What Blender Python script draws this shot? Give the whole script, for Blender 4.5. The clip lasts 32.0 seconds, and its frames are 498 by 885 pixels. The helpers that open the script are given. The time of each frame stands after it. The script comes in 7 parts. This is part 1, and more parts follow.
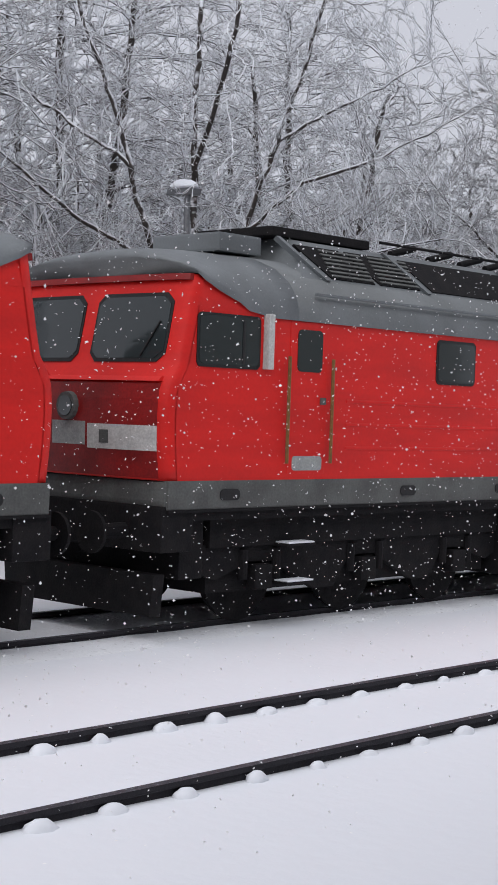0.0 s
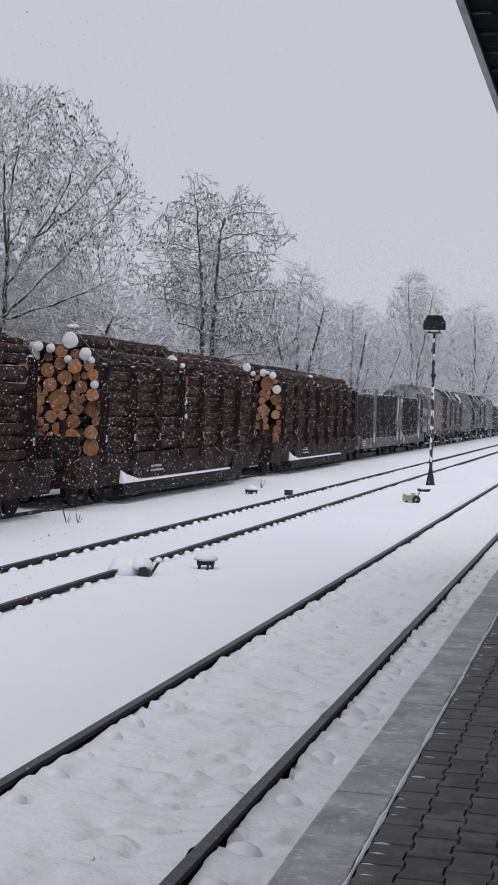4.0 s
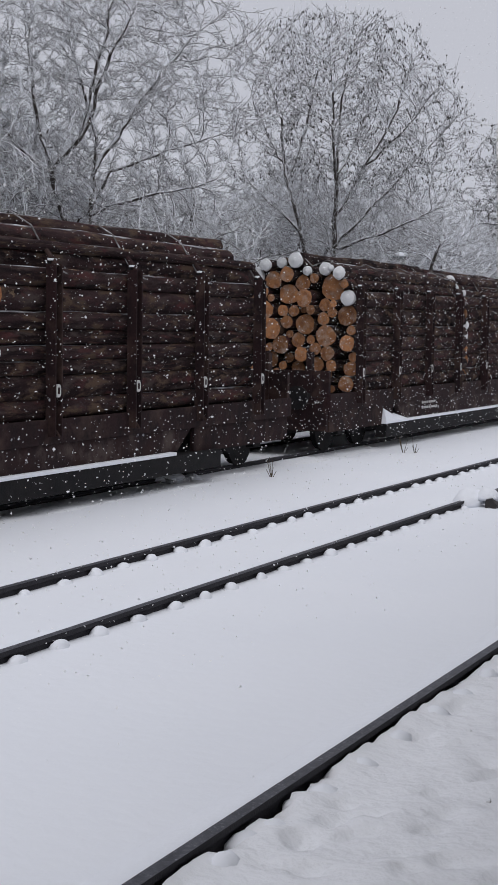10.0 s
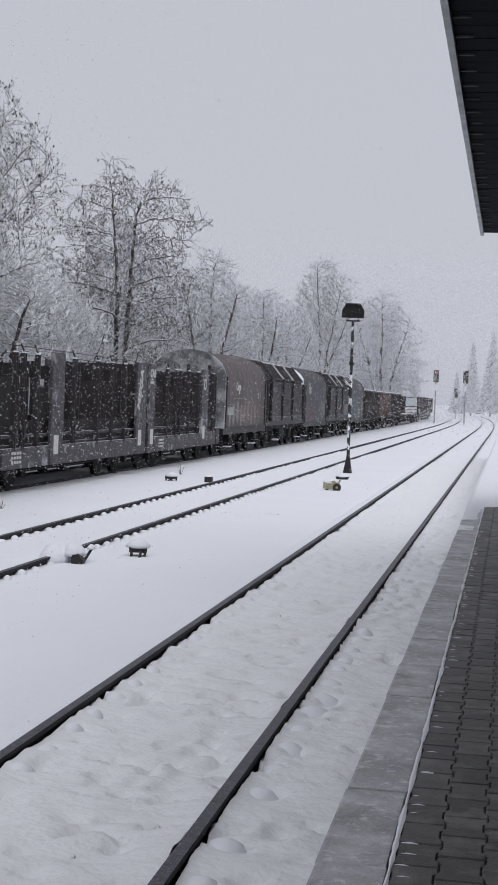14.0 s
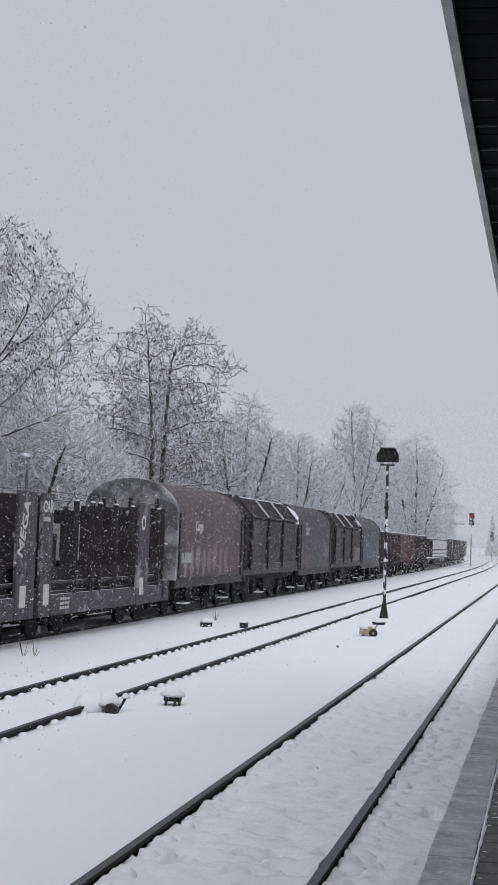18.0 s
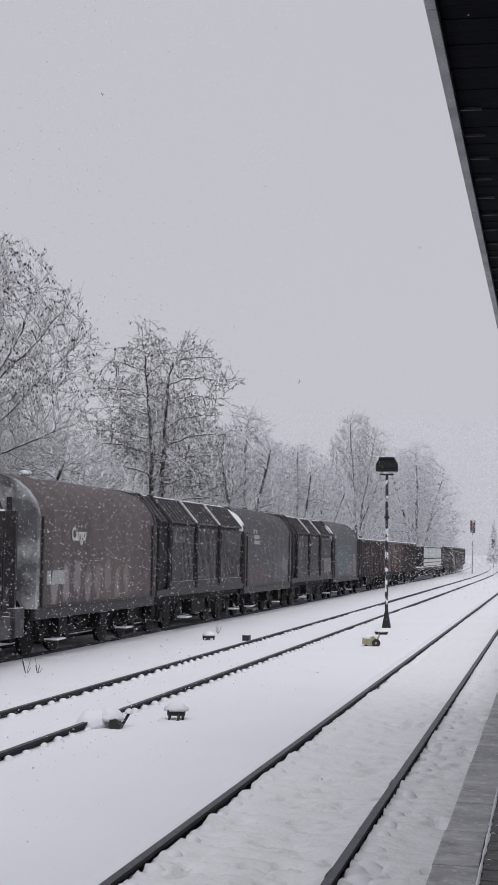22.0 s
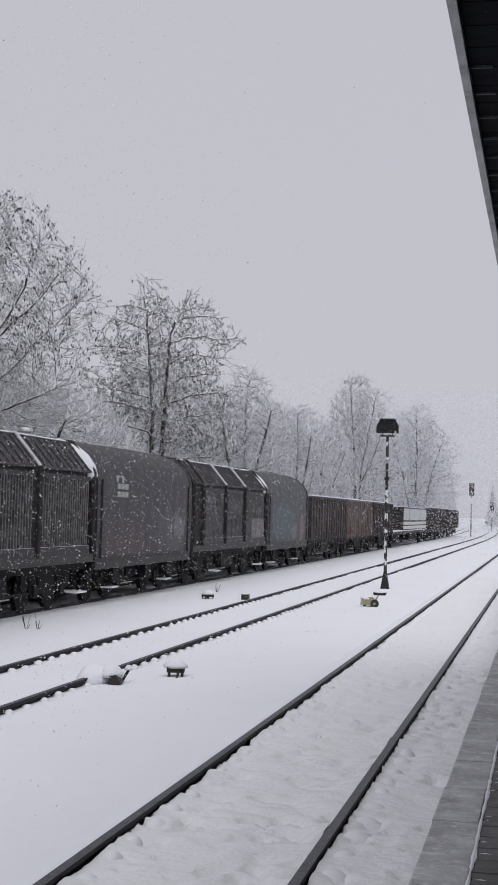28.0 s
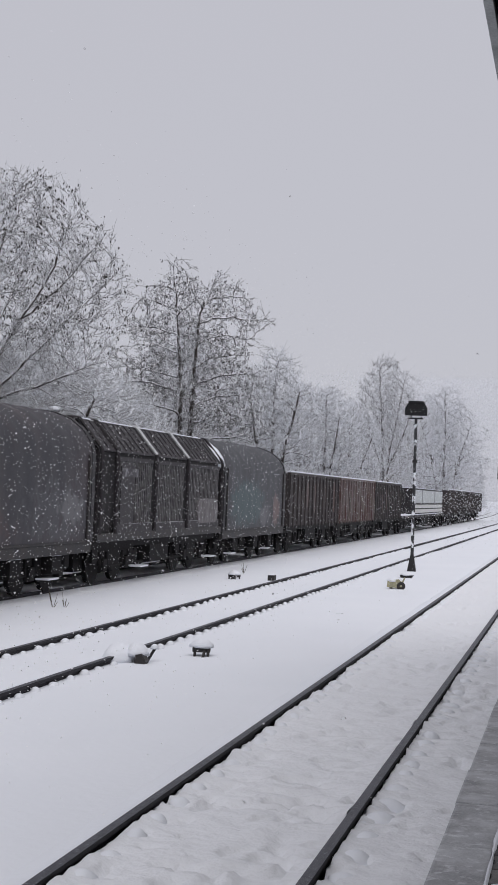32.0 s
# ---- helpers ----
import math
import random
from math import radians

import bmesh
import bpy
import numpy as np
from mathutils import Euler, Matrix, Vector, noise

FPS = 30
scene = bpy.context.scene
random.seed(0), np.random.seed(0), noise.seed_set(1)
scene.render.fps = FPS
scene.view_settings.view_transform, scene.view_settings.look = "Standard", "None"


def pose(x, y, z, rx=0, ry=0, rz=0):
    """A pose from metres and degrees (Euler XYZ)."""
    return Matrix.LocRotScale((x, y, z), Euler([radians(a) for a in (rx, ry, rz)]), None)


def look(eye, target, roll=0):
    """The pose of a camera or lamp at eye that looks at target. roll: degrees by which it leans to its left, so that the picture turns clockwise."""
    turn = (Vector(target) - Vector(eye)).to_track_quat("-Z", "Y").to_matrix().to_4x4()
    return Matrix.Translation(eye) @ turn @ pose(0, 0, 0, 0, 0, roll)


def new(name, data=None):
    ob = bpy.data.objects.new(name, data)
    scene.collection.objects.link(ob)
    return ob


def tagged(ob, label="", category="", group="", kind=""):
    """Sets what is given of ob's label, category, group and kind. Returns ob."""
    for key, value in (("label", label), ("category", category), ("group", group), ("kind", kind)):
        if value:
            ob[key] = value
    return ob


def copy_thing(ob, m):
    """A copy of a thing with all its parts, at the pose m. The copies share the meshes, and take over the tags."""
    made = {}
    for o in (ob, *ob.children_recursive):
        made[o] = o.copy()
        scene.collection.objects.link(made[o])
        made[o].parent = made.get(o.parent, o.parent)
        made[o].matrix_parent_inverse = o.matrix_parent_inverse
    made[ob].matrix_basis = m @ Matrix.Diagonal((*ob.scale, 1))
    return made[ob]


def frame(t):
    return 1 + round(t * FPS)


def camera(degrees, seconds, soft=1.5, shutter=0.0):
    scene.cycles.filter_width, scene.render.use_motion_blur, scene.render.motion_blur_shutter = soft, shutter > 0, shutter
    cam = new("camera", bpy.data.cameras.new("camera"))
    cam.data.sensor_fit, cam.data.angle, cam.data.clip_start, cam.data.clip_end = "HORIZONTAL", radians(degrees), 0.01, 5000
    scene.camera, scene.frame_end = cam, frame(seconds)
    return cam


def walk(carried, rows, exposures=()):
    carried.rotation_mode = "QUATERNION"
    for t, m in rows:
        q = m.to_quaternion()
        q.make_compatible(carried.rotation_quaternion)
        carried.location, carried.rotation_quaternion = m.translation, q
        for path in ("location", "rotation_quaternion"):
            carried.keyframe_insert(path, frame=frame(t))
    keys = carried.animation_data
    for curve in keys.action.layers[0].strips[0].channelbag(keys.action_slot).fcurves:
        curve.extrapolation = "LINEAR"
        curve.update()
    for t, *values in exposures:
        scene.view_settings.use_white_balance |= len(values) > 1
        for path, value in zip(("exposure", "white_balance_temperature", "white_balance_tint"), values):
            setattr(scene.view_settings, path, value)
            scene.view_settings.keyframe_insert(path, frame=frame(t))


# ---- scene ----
# Camera: held in the hand on the platform, panning after the train.
cam = camera(18.56, 32.0, soft=1.6)
# seconds, x, y, z, yaw, pitch, roll. y runs along the tracks, rail tops lie at z = 0.
PATH = [
    (0, 3.003, -0.038, 2.341, 43.374, -1.174, -1.929),
    (0.2, 3.003, -0.038, 2.341, 37.853, -0.858, -1.911),
    (0.5, 3.004, -0.038, 2.341, 32.891, -0.753, -2.142),
    (0.8, 3.008, -0.04, 2.339, 28.733, -0.57, -2.081),
    (1, 3.022, -0.043, 2.336, 27.0, -0.38, -1.89),
    (1.1, 3.026, -0.045, 2.334, 24.087, -0.413, -1.813),
    (1.3, 3.034, -0.05, 2.331, 18.4, -0.03, -1.661),
    (1.5, 3.043, -0.055, 2.327, 16.491, -0.161, -1.508),
    (2, 3.062, -0.06, 2.319, 15.613, -0.839, -1.515),
    (2.5, 3.054, -0.086, 2.321, 13.244, -2.195, -1.706),
    (3, 3.05, -0.119, 2.321, 13.097, -2.735, -2.164),
    (3.5, 2.95, -0.113, 2.325, 13.475, -2.104, -2.158),
    (5.5, 2.33, -0.07, 2.345, 12.64, 0.116, 0.715),
    (6, 2.386, -0.049, 2.35, 20.259, -0.188, 0.231),
    (6.5, 2.343, -0.03, 2.352, 21.472, -0.558, -0.16),
    (7, 2.313, -0.021, 2.352, 22.846, -1.699, -0.227),
    (7.5, 2.314, -0.02, 2.349, 24.029, -2.555, -0.12),
    (8, 2.308, -0.021, 2.345, 24.699, -3.11, -0.098),
    (8.5, 2.298, -0.021, 2.341, 25.141, -3.49, -0.161),
    (9, 2.283, -0.02, 2.339, 25.096, -3.753, -0.445),
    (9.5, 2.301, -0.013, 2.337, 25.228, -4.04, -0.598),
    (10, 2.316, -0.013, 2.335, 25.13, -4.308, -0.698),
    (10.5, 2.317, -0.009, 2.332, 24.747, -4.336, -0.847),
    (11, 2.314, -0.001, 2.331, 23.588, -4.356, -1.051),
    (11.5, 2.301, -0.003, 2.324, 22.34, -4.386, -1.265),
    (11.6, 2.296, -0.003, 2.322, 20.834, -4.2, -1.376),
    (11.7, 2.291, -0.003, 2.321, 18.805, -3.9, -1.486),
    (11.8, 2.286, -0.003, 2.319, 16.389, -3.48, -1.597),
    (11.9, 2.281, -0.002, 2.318, 14.192, -3.1, -1.708),
    (12, 2.276, -0.002, 2.317, 12.011, -2.691, -1.819),
    (12.5, 2.288, -0.006, 2.309, 9.779, -2.198, -2.036),
    (13, 2.284, 0.007, 2.309, 9.818, -1.88, -2.301),
    (13.5, 2.292, 0.012, 2.308, 9.64, -1.775, -2.345),
    (14, 2.291, 0.013, 2.307, 9.731, -1.744, -2.357),
    (14.5, 2.284, 0.009, 2.307, 9.832, -1.732, -2.455),
    (16.5, 2.281, -0.008, 2.308, 10.457, -1.886, -2.409),
    (17, 2.279, -0.004, 2.314, 10.72, -1.927, -2.418),
    (17.5, 2.287, 0.031, 2.332, 10.923, 0.12, -2.32),
    (18, 2.278, 0.059, 2.35, 11.043, 3.592, -2.137),
    (18.5, 2.281, 0.062, 2.358, 11.166, 4.163, -1.928),
    (19, 2.29, 0.058, 2.361, 11.205, 4.256, -1.601),
    (19.5, 2.291, 0.059, 2.362, 11.211, 4.253, -1.407),
    (20, 2.299, 0.06, 2.361, 11.228, 4.248, -1.224),
    (20.5, 2.301, 0.056, 2.358, 11.216, 4.218, -1.086),
    (21, 2.298, 0.049, 2.356, 11.222, 4.183, -1.008),
    (21.5, 2.302, 0.044, 2.354, 11.13, 4.112, -0.952),
    (22, 2.3, 0.041, 2.354, 11.097, 4.05, -0.939),
    (22.5, 2.297, 0.037, 2.353, 11.101, 3.984, -0.885),
    (23, 2.288, 0.035, 2.351, 11.144, 3.917, -0.93),
    (23.5, 2.289, 0.026, 2.349, 11.191, 3.872, -0.859),
    (24, 2.288, 0.026, 2.347, 11.194, 3.743, -0.875),
    (24.5, 2.279, 0.017, 2.342, 11.23, 3.533, -1.028),
    (25, 2.283, 0.02, 2.339, 11.387, 3.329, -1.134),
    (25.5, 2.284, 0.023, 2.337, 11.378, 3.182, -1.229),
    (27.5, 2.277, 0.027, 2.332, 10.957, 2.781, -1.464),
    (28, 2.269, 0.03, 2.333, 11.051, 2.562, -1.633),
    (28.5, 2.27, 0.023, 2.333, 11.209, 2.398, -1.694),
    (29, 2.274, 0.021, 2.334, 11.349, 2.282, -1.687),
    (29.5, 2.274, 0.018, 2.334, 11.442, 2.166, -1.738),
    (30, 2.279, 0.018, 2.333, 11.535, 2.101, -1.744),
    (30.5, 2.28, 0.014, 2.329, 11.629, 2.05, -1.843),
    (31, 2.277, 0.009, 2.327, 11.724, 1.994, -2.106),
    (31.5, 2.28, 0.018, 2.328, 11.815, 1.88, -2.367),
    (32, 2.273, 0.028, 2.332, 12.086, 1.811, -2.273),
]
walk(cam, [(r[0], pose(r[1], r[2], r[3], 90 + r[5], r[6], r[4])) for r in PATH],
     exposures=[(0, 0.2, 6500, 10), (0.6, 0.15, 6500, 10), (1.2, 0.0, 6500, 10), (2.2, -0.02, 6500, 10), (3.0, 0.06, 6500, 10), (3.5, 0.06, 6500, 10), (5.5, 0.0, 6500, 10), (14.5, -0.02, 6500, 10), (18, -0.03, 6600, 11), (24, -0.02, 6660, 11), (32, -0.04, 6600, 11)])

# ---- light: an overcast, snowing sky ----
world = bpy.data.worlds.new("overcast_sky")
scene.world = world
world.use_nodes = True
wn, wl = world.node_tree.nodes, world.node_tree.links
wn.clear()
w_out = wn.new("ShaderNodeOutputWorld")
w_bg = wn.new("ShaderNodeBackground")
w_sky = wn.new("ShaderNodeTexSky")
w_sky.sky_type = "NISHITA"
w_sky.sun_disc = False
w_sky.sun_elevation, w_sky.sun_rotation = radians(40), radians(200)
w_mix = wn.new("ShaderNodeMixRGB")
w_mix.inputs[0].default_value = 0.97
w_mix.inputs[2].default_value = (5.42, 5.52, 6.14, 1)
wl.new(w_sky.outputs[0], w_mix.inputs[1])
wl.new(w_mix.outputs[0], w_bg.inputs[0])
w_bg.inputs[1].default_value = 0.1
wl.new(w_bg.outputs[0], w_out.inputs[0])

sun_data = bpy.data.lights.new("cloud_sun", "SUN")
sun_data.energy, sun_data.angle, sun_data.color = 1.35, radians(80), (1.0, 0.98, 0.96)
sun = new("cloud_sun", sun_data)
sun.matrix_world = look((0, 0, 50), (-14, 30, 0))

# ---- materials ----


def nodes_of(name):
    m = bpy.data.materials.new(name)
    m.use_nodes = True
    n, l = m.node_tree.nodes, m.node_tree.links
    return m, n, l, n["Principled BSDF"]


def surface(name, base, other=None, scale=3.0, amount=0.5, rough=0.7, metal=0.0, bump=0.2, bump_scale=40.0, fine=None, snow=0.0, streak=(1, 1, 1), each=0.0, spec=0.4):
    """A painted, worn or grown surface: two scales of colour change, relief, and snow that lies where faces look up."""
    m, n, l, b = nodes_of(name)
    other = other or tuple(c * 0.7 for c in base)
    co = n.new("ShaderNodeTexCoord")
    mp = n.new("ShaderNodeMapping")
    mp.inputs["Scale"].default_value = streak
    l.new(co.outputs["Object"], mp.inputs[0])
    big = n.new("ShaderNodeTexNoise")
    big.inputs["Scale"].default_value, big.inputs["Detail"].default_value = scale, 6
    l.new(mp.outputs[0], big.inputs["Vector"])
    ramp = n.new("ShaderNodeValToRGB")
    ramp.color_ramp.elements[0].position, ramp.color_ramp.elements[1].position = 0.38, 0.66
    l.new(big.outputs["Fac"], ramp.inputs[0])
    mul = n.new("ShaderNodeMath")
    mul.operation = "MULTIPLY"
    mul.inputs[1].default_value = amount
    l.new(ramp.outputs[0], mul.inputs[0])
    mix = n.new("ShaderNodeMixRGB")
    mix.inputs[1].default_value, mix.inputs[2].default_value = (*base, 1), (*other, 1)
    l.new(mul.outputs[0], mix.inputs[0])
    small = n.new("ShaderNodeTexNoise")
    small.inputs["Scale"].default_value, small.inputs["Detail"].default_value = bump_scale, 5
    l.new(co.outputs["Object"], small.inputs["Vector"])
    mix2 = n.new("ShaderNodeMixRGB")
    mix2.blend_type = "MULTIPLY"
    mix2.inputs[0].default_value = 0.45 if fine is None else fine
    grain = n.new("ShaderNodeMapRange")
    grain.inputs[1].default_value, grain.inputs[2].default_value = 0.3, 0.7
    grain.inputs[3].default_value, grain.inputs[4].default_value = 0.55, 1.25
    l.new(small.outputs["Fac"], grain.inputs[0])
    l.new(mix.outputs[0], mix2.inputs[1])
    l.new(grain.outputs[0], mix2.inputs[2])
    colour = mix2.outputs[0]
    if each:
        info = n.new("ShaderNodeObjectInfo")
        hsv = n.new("ShaderNodeHueSaturation")
        mr = n.new("ShaderNodeMapRange")
        mr.inputs[3].default_value, mr.inputs[4].default_value = 1 - each, 1 + each
        l.new(info.outputs["Random"], mr.inputs[0])
        l.new(mr.outputs[0], hsv.inputs["Value"])
        l.new(colour, hsv.inputs["Color"])
        colour = hsv.outputs[0]
    if snow:
        geo = n.new("ShaderNodeNewGeometry")
        sep = n.new("ShaderNodeSeparateXYZ")
        l.new(geo.outputs["Normal"], sep.inputs[0])
        wob = n.new("ShaderNodeMath")
        wob.operation = "MULTIPLY_ADD"
        wob.inputs[1].default_value = 0.9
        l.new(big.outputs["Fac"], wob.inputs[0])
        l.new(sep.outputs[2], wob.inputs[2])
        cut = n.new("ShaderNodeMapRange")
        cut.inputs[1].default_value, cut.inputs[2].default_value = 1.35 - snow, 1.55 - snow
        l.new(wob.outputs[0], cut.inputs[0])
        sm = n.new("ShaderNodeMixRGB")
        sm.inputs[2].default_value = (0.82, 0.84, 0.88, 1)
        l.new(cut.outputs[0], sm.inputs[0])
        l.new(colour, sm.inputs[1])
        colour = sm.outputs[0]
    l.new(colour, b.inputs["Base Color"])
    b.inputs["Roughness"].default_value, b.inputs["Metallic"].default_value = rough, metal
    b.inputs["Specular IOR Level"].default_value = spec
    if bump:
        bp = n.new("ShaderNodeBump")
        bp.inputs["Strength"].default_value, bp.inputs["Distance"].default_value = bump, 0.02
        l.new(small.outputs["Fac"], bp.inputs["Height"])
        l.new(bp.outputs[0], b.inputs["Normal"])
    return m


def add_patches(m, colour, scale, lo, hi):
    """Irregular patches of another colour laid over a surface: bare wood, powder snow, rime."""
    n, l = m.node_tree.nodes, m.node_tree.links
    b = n["Principled BSDF"]
    was = b.inputs["Base Color"].links[0].from_socket
    tex = n.new("ShaderNodeTexNoise")
    tex.inputs["Scale"].default_value, tex.inputs["Detail"].default_value, tex.inputs["Roughness"].default_value = scale, 5, 0.65
    info = n.new("ShaderNodeObjectInfo")
    co = n.new("ShaderNodeTexCoord")
    add = n.new("ShaderNodeVectorMath")
    mul = n.new("ShaderNodeVectorMath")
    mul.operation = "SCALE"
    mul.inputs["Scale"].default_value = 60.0
    l.new(info.outputs["Random"], mul.inputs[0])
    l.new(co.outputs["Object"], add.inputs[0])
    l.new(mul.outputs[0], add.inputs[1])
    l.new(add.outputs[0], tex.inputs["Vector"])
    cut = n.new("ShaderNodeMapRange")
    cut.inputs[1].default_value, cut.inputs[2].default_value = lo, hi
    l.new(tex.outputs["Fac"], cut.inputs[0])
    mix = n.new("ShaderNodeMixRGB")
    mix.inputs[2].default_value = (*colour, 1)
    l.new(cut.outputs[0], mix.inputs[0])
    l.new(was, mix.inputs[1])
    l.new(mix.outputs[0], b.inputs["Base Color"])


def snow_material(name, base=(0.84, 0.86, 0.91), bump_scale=9.0, bump=0.35):
    m, n, l, b = nodes_of(name)
    co = n.new("ShaderNodeTexCoord")
    a = n.new("ShaderNodeTexNoise")
    a.inputs["Scale"].default_value, a.inputs["Detail"].default_value = 0.35, 4
    l.new(co.outputs["Object"], a.inputs["Vector"])
    mix = n.new("ShaderNodeMixRGB")
    mix.inputs[1].default_value = (*base, 1)
    mix.inputs[2].default_value = (base[0] * 0.93, base[1] * 0.94, base[2] * 0.95, 1)
    l.new(a.outputs["Fac"], mix.inputs[0])
    l.new(mix.outputs[0], b.inputs["Base Color"])
    s = n.new("ShaderNodeTexNoise")
    s.inputs["Scale"].default_value, s.inputs["Detail"].default_value = bump_scale, 6
    l.new(co.outputs["Object"], s.inputs["Vector"])
    bp = n.new("ShaderNodeBump")
    bp.inputs["Strength"].default_value, bp.inputs["Distance"].default_value = bump, 0.03
    l.new(s.outputs["Fac"], bp.inputs["Height"])
    l.new(bp.outputs[0], b.inputs["Normal"])
    b.inputs["Roughness"].default_value = 0.85
    b.inputs["Specular IOR Level"].default_value = 0.15
    return m


def glass(name, tint=(0.02, 0.03, 0.035), rough=0.08):
    m, n, l, b = nodes_of(name)
    b.inputs["Base Color"].default_value = (*tint, 1)
    b.inputs["Roughness"].default_value = rough
    b.inputs["Specular IOR Level"].default_value = 0.6
    return m


SNOW = snow_material("snow")
SNOW_TROD = snow_material("trodden_snow", (0.84, 0.85, 0.885), 16.0, 0.6)
RAIL_TOP = surface("worn_rail_steel", (0.085, 0.088, 0.105), (0.04, 0.041, 0.052), 14, 0.8, 0.5, 0.3, 0.3, 120)
add_patches(RAIL_TOP, (0.34, 0.35, 0.38), 45, 0.58, 0.68)
RAIL_SIDE = surface("rusty_rail_side", (0.026, 0.024, 0.03), (0.016, 0.015, 0.02), 5, 0.6, 0.8, 0.1, 0.3, 60)
STEEL_DARK = surface("dark_steel", (0.028, 0.027, 0.03), (0.055, 0.045, 0.04), 4, 0.5, 0.6, 0.2, 0.2, 50)

# ---- mesh helpers ----


def part(name, bm, material, parent=None, label="", smooth=False):
    me = bpy.data.meshes.new(name)
    bm.to_mesh(me)
    bm.free()
    if smooth:
        for p in me.polygons:
            p.use_smooth = True
    for mt in (material if isinstance(material, (list, tuple)) else [material]):
        me.materials.append(mt)
    ob = new(name, me)
    if parent is not None:
        ob.parent = parent
    return tagged(ob, label)


def mesh_ob(name, verts, faces, material, parent=None, label="", smooth=False, mats=None):
    me = bpy.data.meshes.new(name)
    me.from_pydata([tuple(v) for v in verts], [], [tuple(f) for f in faces])
    for mt in (material if isinstance(material, (list, tuple)) else [material]):
        me.materials.append(mt)
    if mats is not None:
        me.polygons.foreach_set("material_index", mats)
    if smooth:
        me.polygons.foreach_set("use_smooth", [True] * len(me.polygons))
    me.update()
    ob = new(name, me)
    if parent is not None:
        ob.parent = parent
    return tagged(ob, label)


def thing(name, x, y, z, label, category, group="", turn=0):
    e = new(name)
    e.matrix_world = pose(x, y, z, 0, 0, turn)
    e.empty_display_size = 0.2
    return tagged(e, label, category, group)


def add_box(bm, x0, x1, y0, y1, z0, z1, bevel=0.0, mat=0):
    vs = [bm.verts.new((x, y, z)) for x in (x0, x1) for y in (y0, y1) for z in (z0, z1)]
    fs = [bm.faces.new([vs[i] for i in q]) for q in ((0, 1, 3, 2), (4, 6, 7, 5), (0, 4, 5, 1), (2, 3, 7, 6), (0, 2, 6, 4), (1, 5, 7, 3))]
    for fc in fs:
        fc.material_index = mat
    if bevel:
        es = {e for fc in fs for e in fc.edges}
        bmesh.ops.bevel(bm, geom=list(es), offset=bevel, segments=2, profile=0.7, affect="EDGES")
    return fs


def box(x0, x1, y0, y1, z0, z1, bevel=0.0):
    bm = bmesh.new()
    add_box(bm, x0, x1, y0, y1, z0, z1, bevel)
    return bm


def add_tube(bm, a, b, r0, r1=None, n=8, caps=True):
    a, b = Vector(a), Vector(b)
    r1 = r0 if r1 is None else r1
    q = (b - a).to_track_quat("Z", "Y").to_matrix()
    rings = []
    for p, r in ((a, r0), (b, r1)):
        rings.append([bm.verts.new(p + q @ Vector((r * math.cos(k * math.tau / n), r * math.sin(k * math.tau / n), 0))) for k in range(n)])
    for k in range(n):
        bm.faces.new((rings[0][k], rings[0][(k + 1) % n], rings[1][(k + 1) % n], rings[1][k]))
    if caps:
        bm.faces.new(rings[0][::-1])
        bm.faces.new(rings[1])
    return bm


def tube(a, b, r0, r1=None, n=8):
    return add_tube(bmesh.new(), a, b, r0, r1, n)


def add_prism(bm, outline, y0, y1, mat=0):
    """An outline in x and z, drawn out along y."""
    a = [bm.verts.new((x, y0, z)) for x, z in outline]
    b = [bm.verts.new((x, y1, z)) for x, z in outline]
    n = len(outline)
    fs = [bm.faces.new((a[i], a[(i + 1) % n], b[(i + 1) % n], b[i])) for i in range(n)]
    fs += [bm.faces.new(a[::-1]), bm.faces.new(b)]
    for fc in fs:
        fc.material_index = mat
    return fs


def prism(outline, y0, y1):
    bm = bmesh.new()
    add_prism(bm, outline, y0, y1)
    return bm


def fix(bm):
    bmesh.ops.recalc_face_normals(bm, faces=bm.faces)
    return bm


# ---- the plan: lines of the tracks ----
NEAR, MID, TRAIN_X = 0.0, -4.605, -9.66
PLATFORM_Z = 0.76


def bend(y, start=140.0, radius=3800.0):
    """How far the tracks have swung to the left at y."""
    return 0.0 if y <= start else -((y - start) ** 2) / (2 * radius)

# ---- ground, tracks, platform ----


def ground_height(x, y):
    h = -0.092 + 0.014 * noise.noise((x * 0.5, y * 0.35, 0)) + 0.010 * noise.noise((x * 2.1, y * 1.7, 3))
    if x < -12:
        h += min(1.6, (-12 - x) * 0.10)
    return h


def build_ground():
    xs = np.concatenate([[-3000, -600, -150, -70, -40, -30, -24, -20, -17, -15, -13.5], np.arange(-12, -1.0, 0.2), np.arange(-1.0, 1.75, 0.25), [1.78, 1.9, 60, 400, 3000]])
    ys = np.concatenate([[-3000, -400, -60, -20], np.arange(-4, 3, 0.5), np.arange(3, 70, 0.4), np.arange(70, 200, 3), [220, 260, 320, 420, 700, 3000]])
    vs, fs = [], []
    for y in ys:
        for x in xs:
            z = ground_height(x, y) if abs(x) < 60 and -20 < y < 320 else (-0.092 if x > -14 else 1.4)
            if x > 1.8:
                z = -0.3
            if -0.9 < x < 1.75 and -5.5 < y < 60:
                z -= 0.075
            vs.append((x + bend(y), y, z))
    n = len(xs)
    for j in range(len(ys) - 1):
        for i in range(n - 1):
            a = j * n + i
            fs.append((a, a + 1, a + n + 1, a + n))
    g = mesh_ob("ground", vs, fs, SNOW, smooth=True)
    return tagged(g, "deep fresh snow lying over the track bed", "ground", kind="structure")


build_ground()


